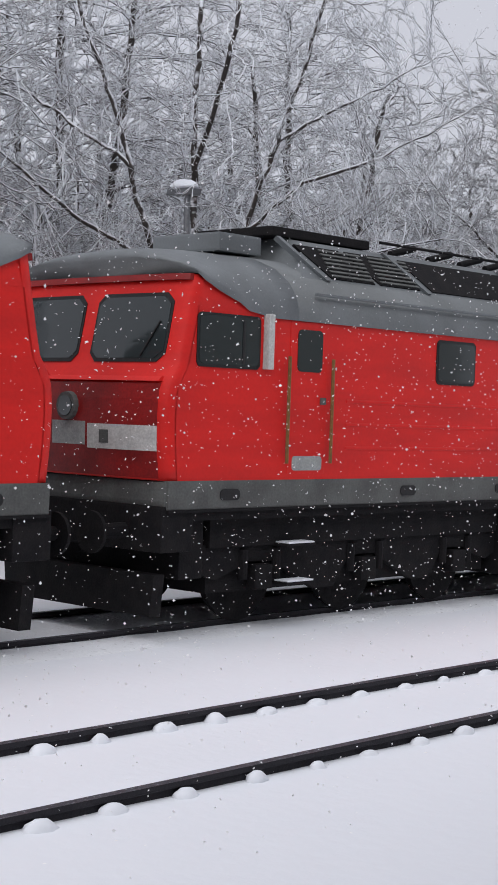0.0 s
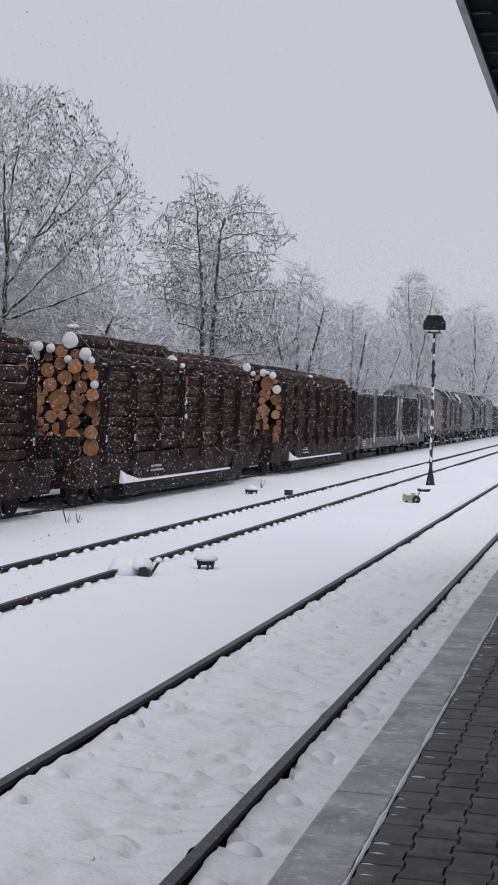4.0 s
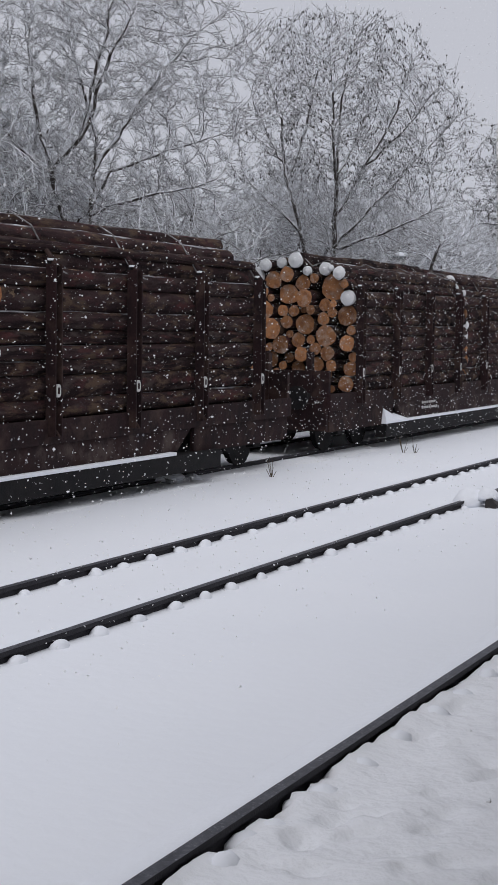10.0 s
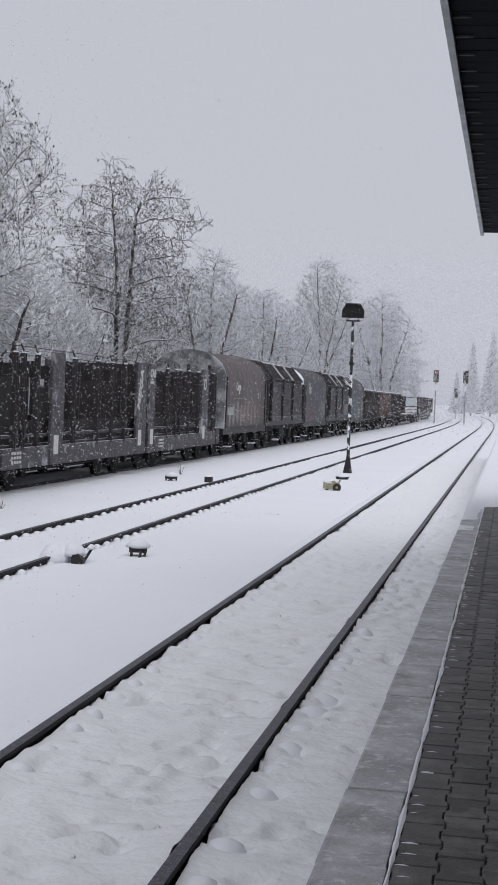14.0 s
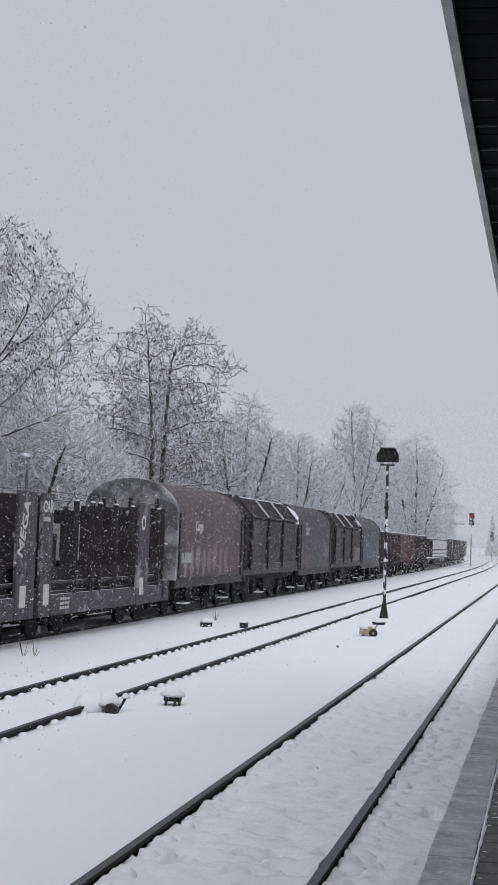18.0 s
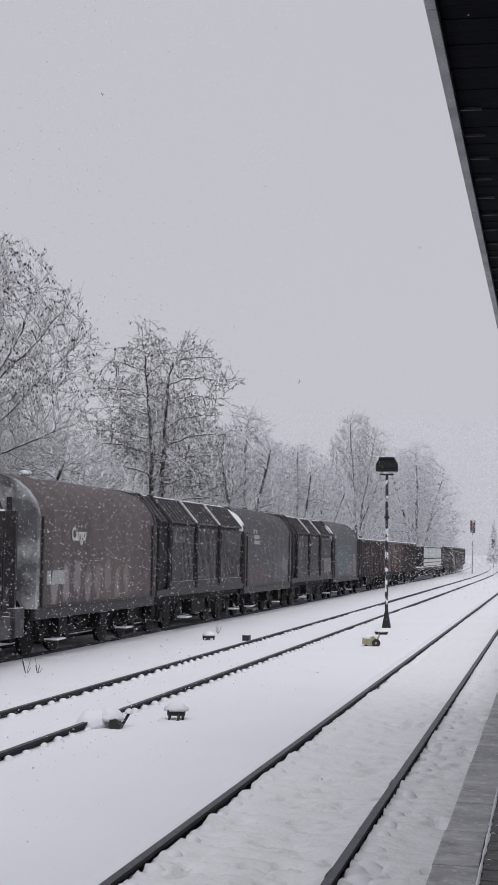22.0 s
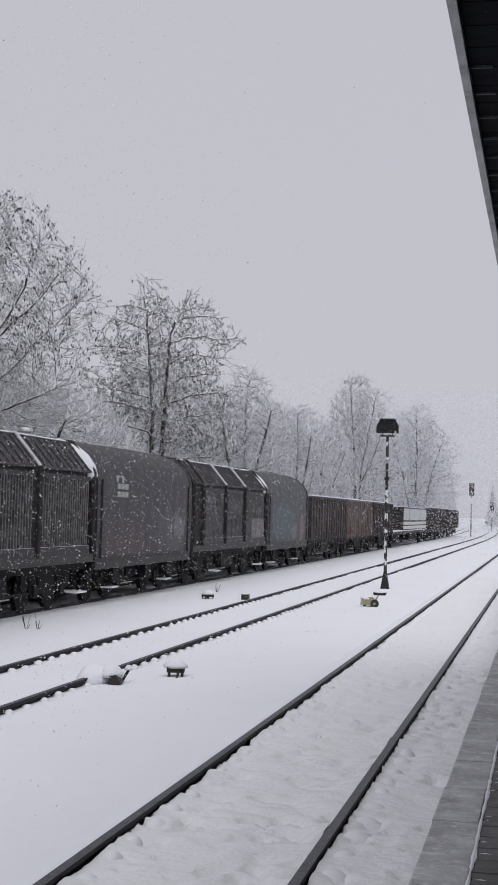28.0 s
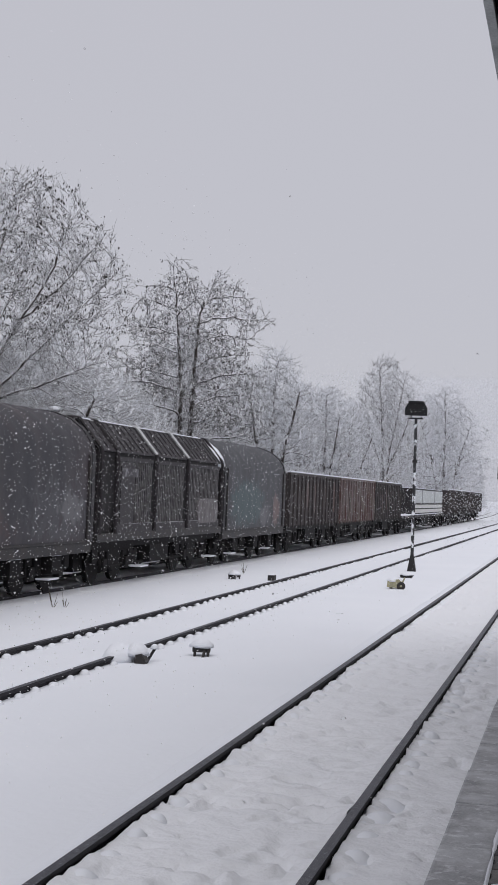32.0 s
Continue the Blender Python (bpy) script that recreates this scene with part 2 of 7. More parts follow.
def trodden(name, x0, x1, near_rails):
    """Lumpy snow beside the platform: soft mottling, scallops over the sleeper ends at each rail."""
    xs = np.arange(x0, x1 + 0.001, (x1 - x0) / round((x1 - x0) / 0.055))
    ys = np.concatenate([np.arange(-6.0, 3.0, 0.15), np.arange(3.0, 16, 0.05), np.arange(16, 30, 0.1), np.arange(30, 62, 0.25)])
    vs, fs = [], []
    for y in ys:
        for x in xs:
            z = ground_height(x, y) + 0.03
            z += 0.017 * noise.noise((x * 9, y * 8, 9)) + 0.030 * noise.noise((x * 3.6, y * 3.0, 5)) + 0.005 * noise.noise((x * 21, y * 17, 2))
            pit = noise.noise((x * 6.5, y * 5.0, 31)) + 0.5 * noise.noise((x * 1.3, y * 0.9, 12))
            if pit > 0.24:
                z -= min(0.065, 0.30 * (pit - 0.24))
            for r in near_rails:
                d = abs(x - r) - 0.05
                if x < r and d < 0.3:
                    z += (1 - d / 0.3) * (0.03 + 0.015 * noise.noise((r, y * 2.1, 3)))
                elif d < 0.2:
                    z += (1 - d / 0.2) ** 2 * (0.016 + 0.018 * noise.noise((r, y * 1.9, 7)))
            vs.append((x, y, z))
    n = len(xs)
    for j in range(len(ys) - 1):
        for i in range(n - 1):
            a = j * n + i
            fs.append((a, a + 1, a + n + 1, a + n))
    g = mesh_ob(name, vs, fs, SNOW_TROD, smooth=True)
    return tagged(g, "lumpy trodden snow with scallops along the rail", "snow", kind="structure")


trodden("trodden_snow", -0.70, 0.70, (-0.7535, 0.7535))
trodden("trodden_snow", 0.80, 1.72, (0.7535,))

RAIL_OUTLINE = [(-0.036, 0.0), (0.036, 0.0), (0.036, -0.035), (0.010, -0.05), (0.010, -0.13), (0.07, -0.148), (0.07, -0.172), (-0.07, -0.172), (-0.07, -0.148), (-0.010, -0.13), (-0.010, -0.05), (-0.036, -0.035)]


def rail(name, x0, y0, y1, label):
    ys = list(np.arange(y0, min(66, y1), 6.0)) + list(np.arange(66, y1, 4.0)) + [y1] if y1 > 66 else [y0, y1]
    vs, fs, mi = [], [], []
    n = len(RAIL_OUTLINE)
    for y in ys:
        vs += [(x0 + bend(y) + px, y, pz) for px, pz in RAIL_OUTLINE]
    for j in range(len(ys) - 1):
        for i in range(n):
            k = (i + 1) % n
            fs.append((j * n + i, j * n + k, (j + 1) * n + k, (j + 1) * n + i))
            mi.append(0 if i == 0 else 1)
    fs.append(tuple(range(n)))
    mi.append(1)
    fs.append(tuple(range((len(ys) - 1) * n, len(ys) * n))[::-1])
    mi.append(1)
    return tagged(mesh_ob(name, vs, fs, [RAIL_TOP, RAIL_SIDE], mats=mi), label, "rail", "rails", "structure")


for cx, what in ((NEAR, "beside the platform"), (MID, "of the middle track"), (TRAIN_X, "under the goods train")):
    for side in (-0.7535, 0.7535):
        if cx == MID and side > 0:
            rail("rail", cx + side, -60, 20.35, "dark steel rail ending at a snowy gap")
            rail("rail", cx + side, 21.3, 330, "dark steel rail " + what + ", snow against it")
        else:
            rail("rail", cx + side, -60, 330, "dark steel rail " + what + ", snow against it")

# dark ballast dusted with snow, its tone also holding the train's shade
BALLAST = surface("sooty_ballast", (0.045, 0.04, 0.04), (0.09, 0.08, 0.08), 14, 0.8, 0.9, bump=0.8, bump_scale=25, snow=0.22)
bed_v, bed_f = [], []
bed_y = list(np.arange(-30, 60, 0.5)) + list(np.arange(60, 330, 5.0))
bed_x = (-1.75, -1.3, -0.9, -0.5, 0, 0.5, 0.9, 1.1, 1.25, 1.4, 1.6)
for y in bed_y:
    for k, x in enumerate(bed_x):
        bed_v.append((TRAIN_X + bend(y) + x, y, (-0.15 if k in (0, len(bed_x) - 1) else -0.072 - 0.05 * max(0.0, x - 1.05)) + (0.034 if x > 1.0 else 0.012) * noise.noise((x * 3, y * 1.6, 0))))
m_ = len(bed_x)
for j in range(len(bed_y) - 1):
    for i in range(m_ - 1):
        a = j * m_ + i
        bed_f.append((a, a + 1, a + m_ + 1, a + m_))
tagged(mesh_ob("track_bed", bed_v, bed_f, BALLAST, smooth=True), "shade-dark ballast under the train, dusted with snow", "track bed", kind="structure")


def again(src, parent, m, label=""):
    """Another piece on the same mesh."""
    ob = new(src.name.split(".")[0], src.data)
    ob.parent = parent
    ob.matrix_local = m
    return tagged(ob, label)


def lump_mesh(name, material, seed, rings=4, seg=8, rough=0.25):
    """A small rounded heap of snow, one unit wide and high."""
    rng = random.Random(seed)
    bm = bmesh.new()
    rows = []
    for i in range(rings):
        a = i / rings * math.pi / 2
        rows.append([bm.verts.new(((math.cos(a) * 0.5) * math.cos(k * math.tau / seg) * (1 + rough * (rng.random() - 0.5)), (math.cos(a) * 0.5) * math.sin(k * math.tau / seg) * (1 + rough * (rng.random() - 0.5)), math.sin(a) * (1 + rough * 0.5 * (rng.random() - 0.5)))) for k in range(seg)])
    top = bm.verts.new((0, 0, 1))
    for i in range(rings - 1):
        for k in range(seg):
            bm.faces.new((rows[i][k], rows[i][(k + 1) % seg], rows[i + 1][(k + 1) % seg], rows[i + 1][k]))
    for k in range(seg):
        bm.faces.new((rows[-1][k], rows[-1][(k + 1) % seg], top))
    bm.faces.new(rows[0][::-1])
    me = bpy.data.meshes.new(name)
    bm.to_mesh(me)
    bm.free()
    me.polygons.foreach_set("use_smooth", [True] * len(me.polygons))
    me.materials.append(material)
    return me


def lumps(name, places, label, rings=3, seg=7, kind="stuff"):
    """Many small heaps of snow in one mesh: x, y, z, width, length, height."""
    rng = random.Random(5)
    vs, fs = [], []
    for x, y, z, w, d, h in places:
        b = len(vs)
        ph = rng.random() * 6
        for i in range(rings):
            a = i / rings * math.pi / 2
            for k in range(seg):
                q = ph + k * math.tau / seg
                e = 1 + 0.3 * (rng.random() - 0.5)
                vs.append((x + math.cos(a) * w / 2 * math.cos(q) * e, y + math.cos(a) * d / 2 * math.sin(q) * e, z + math.sin(a) * h))
        vs.append((x, y, z + h))
        for i in range(rings - 1):
            for k in range(seg):
                fs.append((b + i * seg + k, b + i * seg + (k + 1) % seg, b + (i + 1) * seg + (k + 1) % seg, b + (i + 1) * seg + k))
        for k in range(seg):
            fs.append((b + (rings - 1) * seg + k, b + (rings - 1) * seg + (k + 1) % seg, b + rings * seg))
    return tagged(mesh_ob(name, vs, fs, SNOW, smooth=True), label, "snow", kind=kind)


rng0 = random.Random(11)
spots = []
for rx, y_near, y_far in ((MID - 0.7535, 2.5, 70), (MID + 0.7535, 2.5, 70), (NEAR - 0.7535, 2.2, 60), (NEAR + 0.7535, 2.2, 60)):
    y = y_near
    near_track = rx > -2
    while y < y_far:
        if not (-4 < rx < -3 and 20.2 < y < 21.4):
            spots.append((rx + 0.078 + rng0.uniform(-0.012, 0.012), y + rng0.uniform(-0.04, 0.04), -0.125, rng0.uniform(0.12, 0.18), rng0.uniform(0.16, 0.28), rng0.uniform(0.055, 0.08) if near_track else rng0.uniform(0.07, 0.105)))
        y += 0.6
for rx, wide in ((NEAR + 0.7535, 0.26), (NEAR - 0.7535, 0.20)):
    y = 2.4
    while y < 40:
        spots.append((rx + 0.06 + wide * 0.42, y + rng0.uniform(-0.05, 0.05), -0.13, wide * rng0.uniform(0.8, 1.15), rng0.uniform(0.2, 0.3), rng0.uniform(0.085, 0.112)))
        y += 0.6
lumps("snow_on_rail_clips", spots, "small heaps of snow on the rail fastenings", 4, 8)
# snow banked against the far side of each rail
for rx in (MID - 0.7535, MID + 0.7535, NEAR - 0.7535, TRAIN_X + 0.7535):
    ys = np.concatenate([np.arange(-6, 66, 0.6), np.arange(66, 330, 5.0)])
    vs, fs = [], []
    for j, y in enumerate(ys):
        w = 0.02 * noise.noise((rx, y * 1.3, 0))
        for px, pz in ((-0.50, -0.16), (-0.30, -0.085 + w), (-0.16, -0.035 + w), (-0.06, -0.02 + w * 0.6), (-0.038, -0.03)):
            vs.append((rx + bend(y) + px, y, pz))
        if j:
            fs += [((j - 1) * 5 + i, (j - 1) * 5 + i + 1, j * 5 + i + 1, j * 5 + i) for i in range(4)]
    gap = [f for f in fs if not (-4 < rx < -3 and 20.2 < vs[f[0]][1] < 21.4)]
    tagged(mesh_ob("snow_bank", vs, gap, SNOW, smooth=True), "low bank of snow drifted against a rail", "snow", kind="structure")

# footprints and clods in the snow between the rails
PRINT = surface("trodden_slush", (0.22, 0.20, 0.19), (0.10, 0.09, 0.085), 18, 0.7, 0.8, bump=0.5, snow=0.1)
for i, (x, y, w, d) in enumerate(((0.28, 8.06, 0.09, 0.14), (0.49, 8.07, 0.11, 0.16), (0.55, 7.31, 0.05, 0.1), (0.20, 7.45, 0.05, 0.08), (-0.26, 14.45, 0.1, 0.14), (0.44, 12.88, 0.09, 0.12), (-0.1, 16.4, 0.1, 0.16), (0.3, 10.6, 0.05, 0.1))):
    bm = bmesh.new()
    n = 9
    rg = random.Random(i)
    ring = [bm.verts.new((w / 2 * math.cos(k * math.tau / n) * rg.uniform(0.8, 1.2), d / 2 * math.sin(k * math.tau / n) * rg.uniform(0.8, 1.2), -0.014)) for k in range(n)]
    mid = bm.verts.new((0.01, 0.01, 0.045))
    for k in range(n):
        bm.faces.new((ring[k], ring[(k + 1) % n], mid))
    fp = part("slush_patch", bm, PRINT, smooth=True)
    fp.location = (x, y, ground_height(x, y) + 0.0)
    tagged(fp, "dark clod of slush poking out of the snow", "slush", "slush between the rails")

# ---- platform ----
CONCRETE = surface("wet_concrete", (0.45, 0.46, 0.485), (0.24, 0.24, 0.255), 2.6, 1.0, 0.55, bump=0.25, bump_scale=70, each=0.12)
add_patches(CONCRETE, (0.60, 0.615, 0.64), 3.2, 0.46, 0.70)
add_patches(CONCRETE, (0.70, 0.715, 0.74), 16, 0.54, 0.72)
PAVER = surface("wet_paving_stone", (0.074, 0.070, 0.069), (0.036, 0.035, 0.036), 9, 0.7, 0.5, bump=0.35, bump_scale=90, each=0.42)
add_patches(PAVER, (0.14, 0.135, 0.13), 3.0, 0.52, 0.66)
TACTILE = surface("pale_tactile_slab", (0.78, 0.75, 0.67), (0.50, 0.47, 0.41), 5, 0.6, 0.6, bump=0.3, bump_scale=80, each=0.08)
JOINT = surface("dark_joint_sand", (0.035, 0.033, 0.033), (0.02, 0.02, 0.02), 9, 0.5, 0.9)

platform = tagged(part("platform", box(1.74, 9.0, -60, 70, -0.35, PLATFORM_Z - 0.045), JOINT), "dark paved station platform with a pale concrete edge", "platform", kind="structure")


def slab_mesh():
    bm = box(0, 0.24, 0, 0.99, -0.16, 0.0, 0.012)
    return part("edge_slab", bm, CONCRETE, platform)


slab = slab_mesh()
slab.location = (1.716, -3.93, PLATFORM_Z)
for i in range(1, 62):
    again(slab, platform, pose(1.716 + (0.002 if i % 3 else -0.003), -3.93 + i, PLATFORM_Z - 0.003 * (i % 2)))
part("edge_wall", box(1.80, 1.95, -60, 70, -0.35, PLATFORM_Z - 0.165), CONCRETE, platform)


def paver_mesh(name, l, w0, w1, material, h=0.045):
    """An interlocking stone: wide at both ends, narrow in the middle."""
    out = [(-w0, -l / 2), (w0, -l / 2), (w0, -l * 0.27), (w1, -l * 0.16), (w1, l * 0.16), (w0, l * 0.27), (w0, l / 2), (-w0, l / 2), (-w0, l * 0.27), (-w1, l * 0.16), (-w1, -l * 0.16), (-w0, -l * 0.27)]
    n = len(out)
    c = 0.93
    vs = [(x, y, -h) for x, y in out] + [(x, y, -0.006) for x, y in out] + [(x * c, y * c, 0) for x, y in out]
    fs = [(k, (k + 1) % n, n + (k + 1) % n, n + k) for k in range(n)] + [(n + k, n + (k + 1) % n, 2 * n + (k + 1) % n, 2 * n + k) for k in range(n)]
    fs += [(2 * n, 2 * n + 1, 2 * n + 2, 2 * n + 11), (2 * n + 2, 2 * n + 3, 2 * n + 10, 2 * n + 11), (2 * n + 3, 2 * n + 4, 2 * n + 9, 2 * n + 10), (2 * n + 4, 2 * n + 5, 2 * n + 8, 2 * n + 9), (2 * n + 5, 2 * n + 6, 2 * n + 7, 2 * n + 8)]
    return vs, fs


PL, PP = 0.262, 0.153
pv, pf = paver_mesh("paver", PL - 0.006, 0.082, 0.068, PAVER)
first_paver = None
rest_v, rest_f = [], []
for col in range(4):
    cx = 2.045 + col * PP
    for row in range(-14, 190):
        y = row * PL + (PL / 2 if col % 2 else 0)
        z = PLATFORM_Z - 0.002 + 0.003 * noise.noise((cx * 7, y * 5, 0))
        if 3.9 < y < 22.5:
            if first_paver is None:
                first_paver = mesh_ob("paving_stone", pv, pf, PAVER, platform)
                first_paver.location = (cx, y, z)
            else:
                again(first_paver, platform, pose(cx, y, z, noise.noise((cx, y, 1)) * 0.8, noise.noise((cx, y, 2)) * 0.8))
        else:
            b = len(rest_v)
            rest_v += [(vx + cx, vy + y, vz + z) for vx, vy, vz in pv]
            rest_f += [tuple(b + q for q in f) for f in pf]
tagged(mesh_ob("paving_rest", rest_v, rest_f, PAVER, platform), kind="stuff")
part("paving_border", box(1.96, 1.985, -10, 60, PLATFORM_Z - 0.05, PLATFORM_Z - 0.012), JOINT, platform)


def tactile_mesh():
    bm = box(0, 0.292, 0, 0.292, -0.05, 0.0, 0.004)
    for k in range(6):
        x = 0.02 + k * 0.047
        add_prism(bm, [(x, -0.001), (x + 0.022, -0.001), (x + 0.018, 0.006), (x + 0.004, 0.006)][::-1], 0.004, 0.288)
    return part("tactile_slab", fix(bm), TACTILE, platform)


tac = tactile_mesh()
tac.location = (2.60, -2.0, PLATFORM_Z)
for i in range(160):
    again(tac, platform, pose(2.60, -1.7 + i * 0.297, PLATFORM_Z - 0.001 * (i % 3)))
    if i < 60:
        again(tac, platform, pose(2.897, -1.7 + i * 0.297, PLATFORM_Z - 0.001 * ((i + 1) % 3)))
plate_v, plate_f = [], []
for ix in range(18):
    for iy in range(70):
        x, y, g = 3.2 + ix * 0.3, -6 + iy * 0.7, 0.005
        b = len(plate_v)
        plate_v += [(x + g, y + g, PLATFORM_Z), (x + 0.3 - g, y + g, PLATFORM_Z), (x + 0.3 - g, y + 0.7 - g, PLATFORM_Z), (x + g, y + 0.7 - g, PLATFORM_Z), (x + g, y + g, 0.7), (x + 0.3 - g, y + g, 0.7), (x + 0.3 - g, y + 0.7 - g, 0.7), (x + g, y + 0.7 - g, 0.7)]
        plate_f += [(b, b + 1, b + 2, b + 3), (b, b + 4, b + 5, b + 1), (b + 1, b + 5, b + 6, b + 2), (b + 2, b + 6, b + 7, b + 3), (b + 3, b + 7, b + 4, b)]
tagged(mesh_ob("paving_back", plate_v, plate_f, PAVER, platform), kind="stuff")
# thin drift blown over the edge slabs, with teeth along the stone joints
ribbon_v, ribbon_f = [], []
for i in range(620):
    y = 1.5 + i * 0.04
    w = 0.005 + 0.008 * max(0.0, 0.45 + noise.noise((3.0, y * 3.1, 0)) + 0.6 * noise.noise((8.0, y * 11, 0)))
    c = 1.966 + 0.005 * noise.noise((5.0, y * 1.3, 0))
    ribbon_v += [(c - w, y, PLATFORM_Z + 0.0005), (c, y, PLATFORM_Z + 0.004), (c + w, y, PLATFORM_Z + 0.0005), (c, y, PLATFORM_Z - 0.02)]
    if i:
        q = (i - 1) * 4
        ribbon_f += [(q + k, q + (k + 1) % 4, q + 4 + (k + 1) % 4, q + 4 + k) for k in range(4)]
tagged(mesh_ob("snow_line", ribbon_v, ribbon_f, SNOW), "thin line of snow along the slab joint", "snow", kind="structure")
drift = []
for i in range(130):
    w = rng0.uniform(0.03, 0.10)
    if rng0.random() < 0.45:
        continue
    drift.append((1.972 + w / 2, 2.1 + i * PL / 2 + rng0.uniform(-0.01, 0.01), PLATFORM_Z - 0.012, w, 0.009, 0.013))
lumps("snow_drift", drift, "thin teeth of snow in the stone joints", 2, 6)
# snow blown in under the canopy's end, thickening over the unroofed platform
far_x = [1.70, 1.72] + list(np.arange(1.8, 3.4, 0.1)) + [4, 5, 7, 9]
far_y = list(np.arange(16.0, 27.0, 0.15)) + list(np.arange(27, 71, 2.0))
far_v, far_f = [], []
for y in far_y:
    for x in far_x:
        f = min(1.0, max(0.0, (y - 17.0) / 8.0 if x < 1.98 else (y - 21.5) / 4.5))
        z = PLATFORM_Z - 0.035 + 0.075 * f + 0.032 * noise.noise((x * 1.7, y * 0.7, 4)) + 0.010 * noise.noise((x * 6, y * 3.5, 8))
        far_v.append((x, y, z if x > 1.71 else PLATFORM_Z - 0.06))
k_ = len(far_x)
for j in range(len(far_y) - 1):
    for i in range(k_ - 1):
        a = j * k_ + i
        far_f.append((a, a + 1, a + k_ + 1, a + k_))
tagged(mesh_ob("platform_snow", far_v, far_f, SNOW, smooth=True), "smooth snow over the unroofed end of the platform", "snow", kind="structure")

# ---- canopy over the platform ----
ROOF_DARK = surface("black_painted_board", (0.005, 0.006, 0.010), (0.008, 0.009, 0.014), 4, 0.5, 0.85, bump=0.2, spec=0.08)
ZINC = surface("weathered_zinc_edge", (0.50, 0.52, 0.53), (0.28, 0.29, 0.30), 3, 0.8, 0.5, 0.3, 0.2, 60, each=0.1)
CLIP = surface("galvanised_clip", (0.11, 0.115, 0.125), (0.05, 0.05, 0.055), 8, 0.7, 0.6, 0.2)
canopy = tagged(new("platform_canopy"), "flat platform canopy with black boarded underside and zinc edge", "canopy", kind="structure")
canopy.location = (0, 0, 4.95)
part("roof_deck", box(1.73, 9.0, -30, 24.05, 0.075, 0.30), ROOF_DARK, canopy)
part("roof_snow", box(1.75, 8.95, -29.9, 24.0, 0.302, 0.42, 0.05), SNOW, canopy, "thick snow on the canopy")
bd = None
for i in range(150):
    y = -5.0 + i * 0.195
    if y > 23.9:
        break
    if bd is None:
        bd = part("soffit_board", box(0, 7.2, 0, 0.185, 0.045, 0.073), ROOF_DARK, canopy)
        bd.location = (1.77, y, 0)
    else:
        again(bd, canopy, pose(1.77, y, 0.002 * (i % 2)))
edge = None
for y0, y1 in ((-4, 0.2), (0.2, 2.6), (2.6, 5.1), (5.1, 7.2), (7.2, 9.4), (9.4, 11.61), (11.61, 13.71), (13.71, 16.57), (16.57, 17.89), (17.89, 18.88), (18.88, 21.6), (21.6, 24.1)):
    part("edge_trim", box(1.714, 1.768, y0 + 0.004, y1 - 0.004, 0.0, 0.30, 0.006), ZINC, canopy)
clip0 = None
for i in range(28):
    y = 9.0 + i * 0.572
    if y > 23.8:
        break
    if clip0 is None:
        clip0 = part("soffit_clip", box(0, 0.13, -0.008, 0.008, 0.030, 0.046), CLIP, canopy)
        clip0.location = (1.775, y, 0)
    else:
        again(clip0, canopy, pose(1.775, y, 0, 0, 0, 0))
for y in (-18, -9, 0.5, 10, 19.5):
    part("post", box(5.3, 5.5, y - 0.1, y + 0.1, PLATFORM_Z - 4.95, 0.05, 0.01), STEEL_DARK, canopy)
# station wall behind the camera
WALL = surface("plastered_wall", (0.45, 0.42, 0.36), (0.36, 0.34, 0.30), 1.2, 0.6, 0.85)
tagged(part("wall_station", box(9.0, 9.3, -60, 40, -0.3, 5.2), WALL), "plain plastered wall of the station building", "wall", kind="structure")

# ---- things beside the tracks ----
BLACK = surface("black_enamel", (0.016, 0.016, 0.018), (0.03, 0.03, 0.03), 5, 0.5, 0.5, 0.2, 0.15)
POLE = surface("pole_with_rime", (0.02, 0.02, 0.024), (0.05, 0.05, 0.055), 3.4, 0.9, 0.7, bump=0.2)
add_patches(POLE, (0.78, 0.80, 0.84), 3.6, 0.53, 0.56)
YELLOW = surface("faded_yellow_paint", (0.38, 0.36, 0.23), (0.26, 0.25, 0.18), 12, 0.7, 0.6, bump=0.3, snow=0.3)


def snow_cap(parent, w, d, z, h, seed, x=0, y=0):
    ob = new("snow_cap", lump_mesh("snow_cap", SNOW, seed, 5, 12, 0.2))
    ob.parent = parent
    ob.matrix_local = Matrix.Translation((x, y, z)) @ Matrix.Diagonal((w, d, h, 1))
    return ob


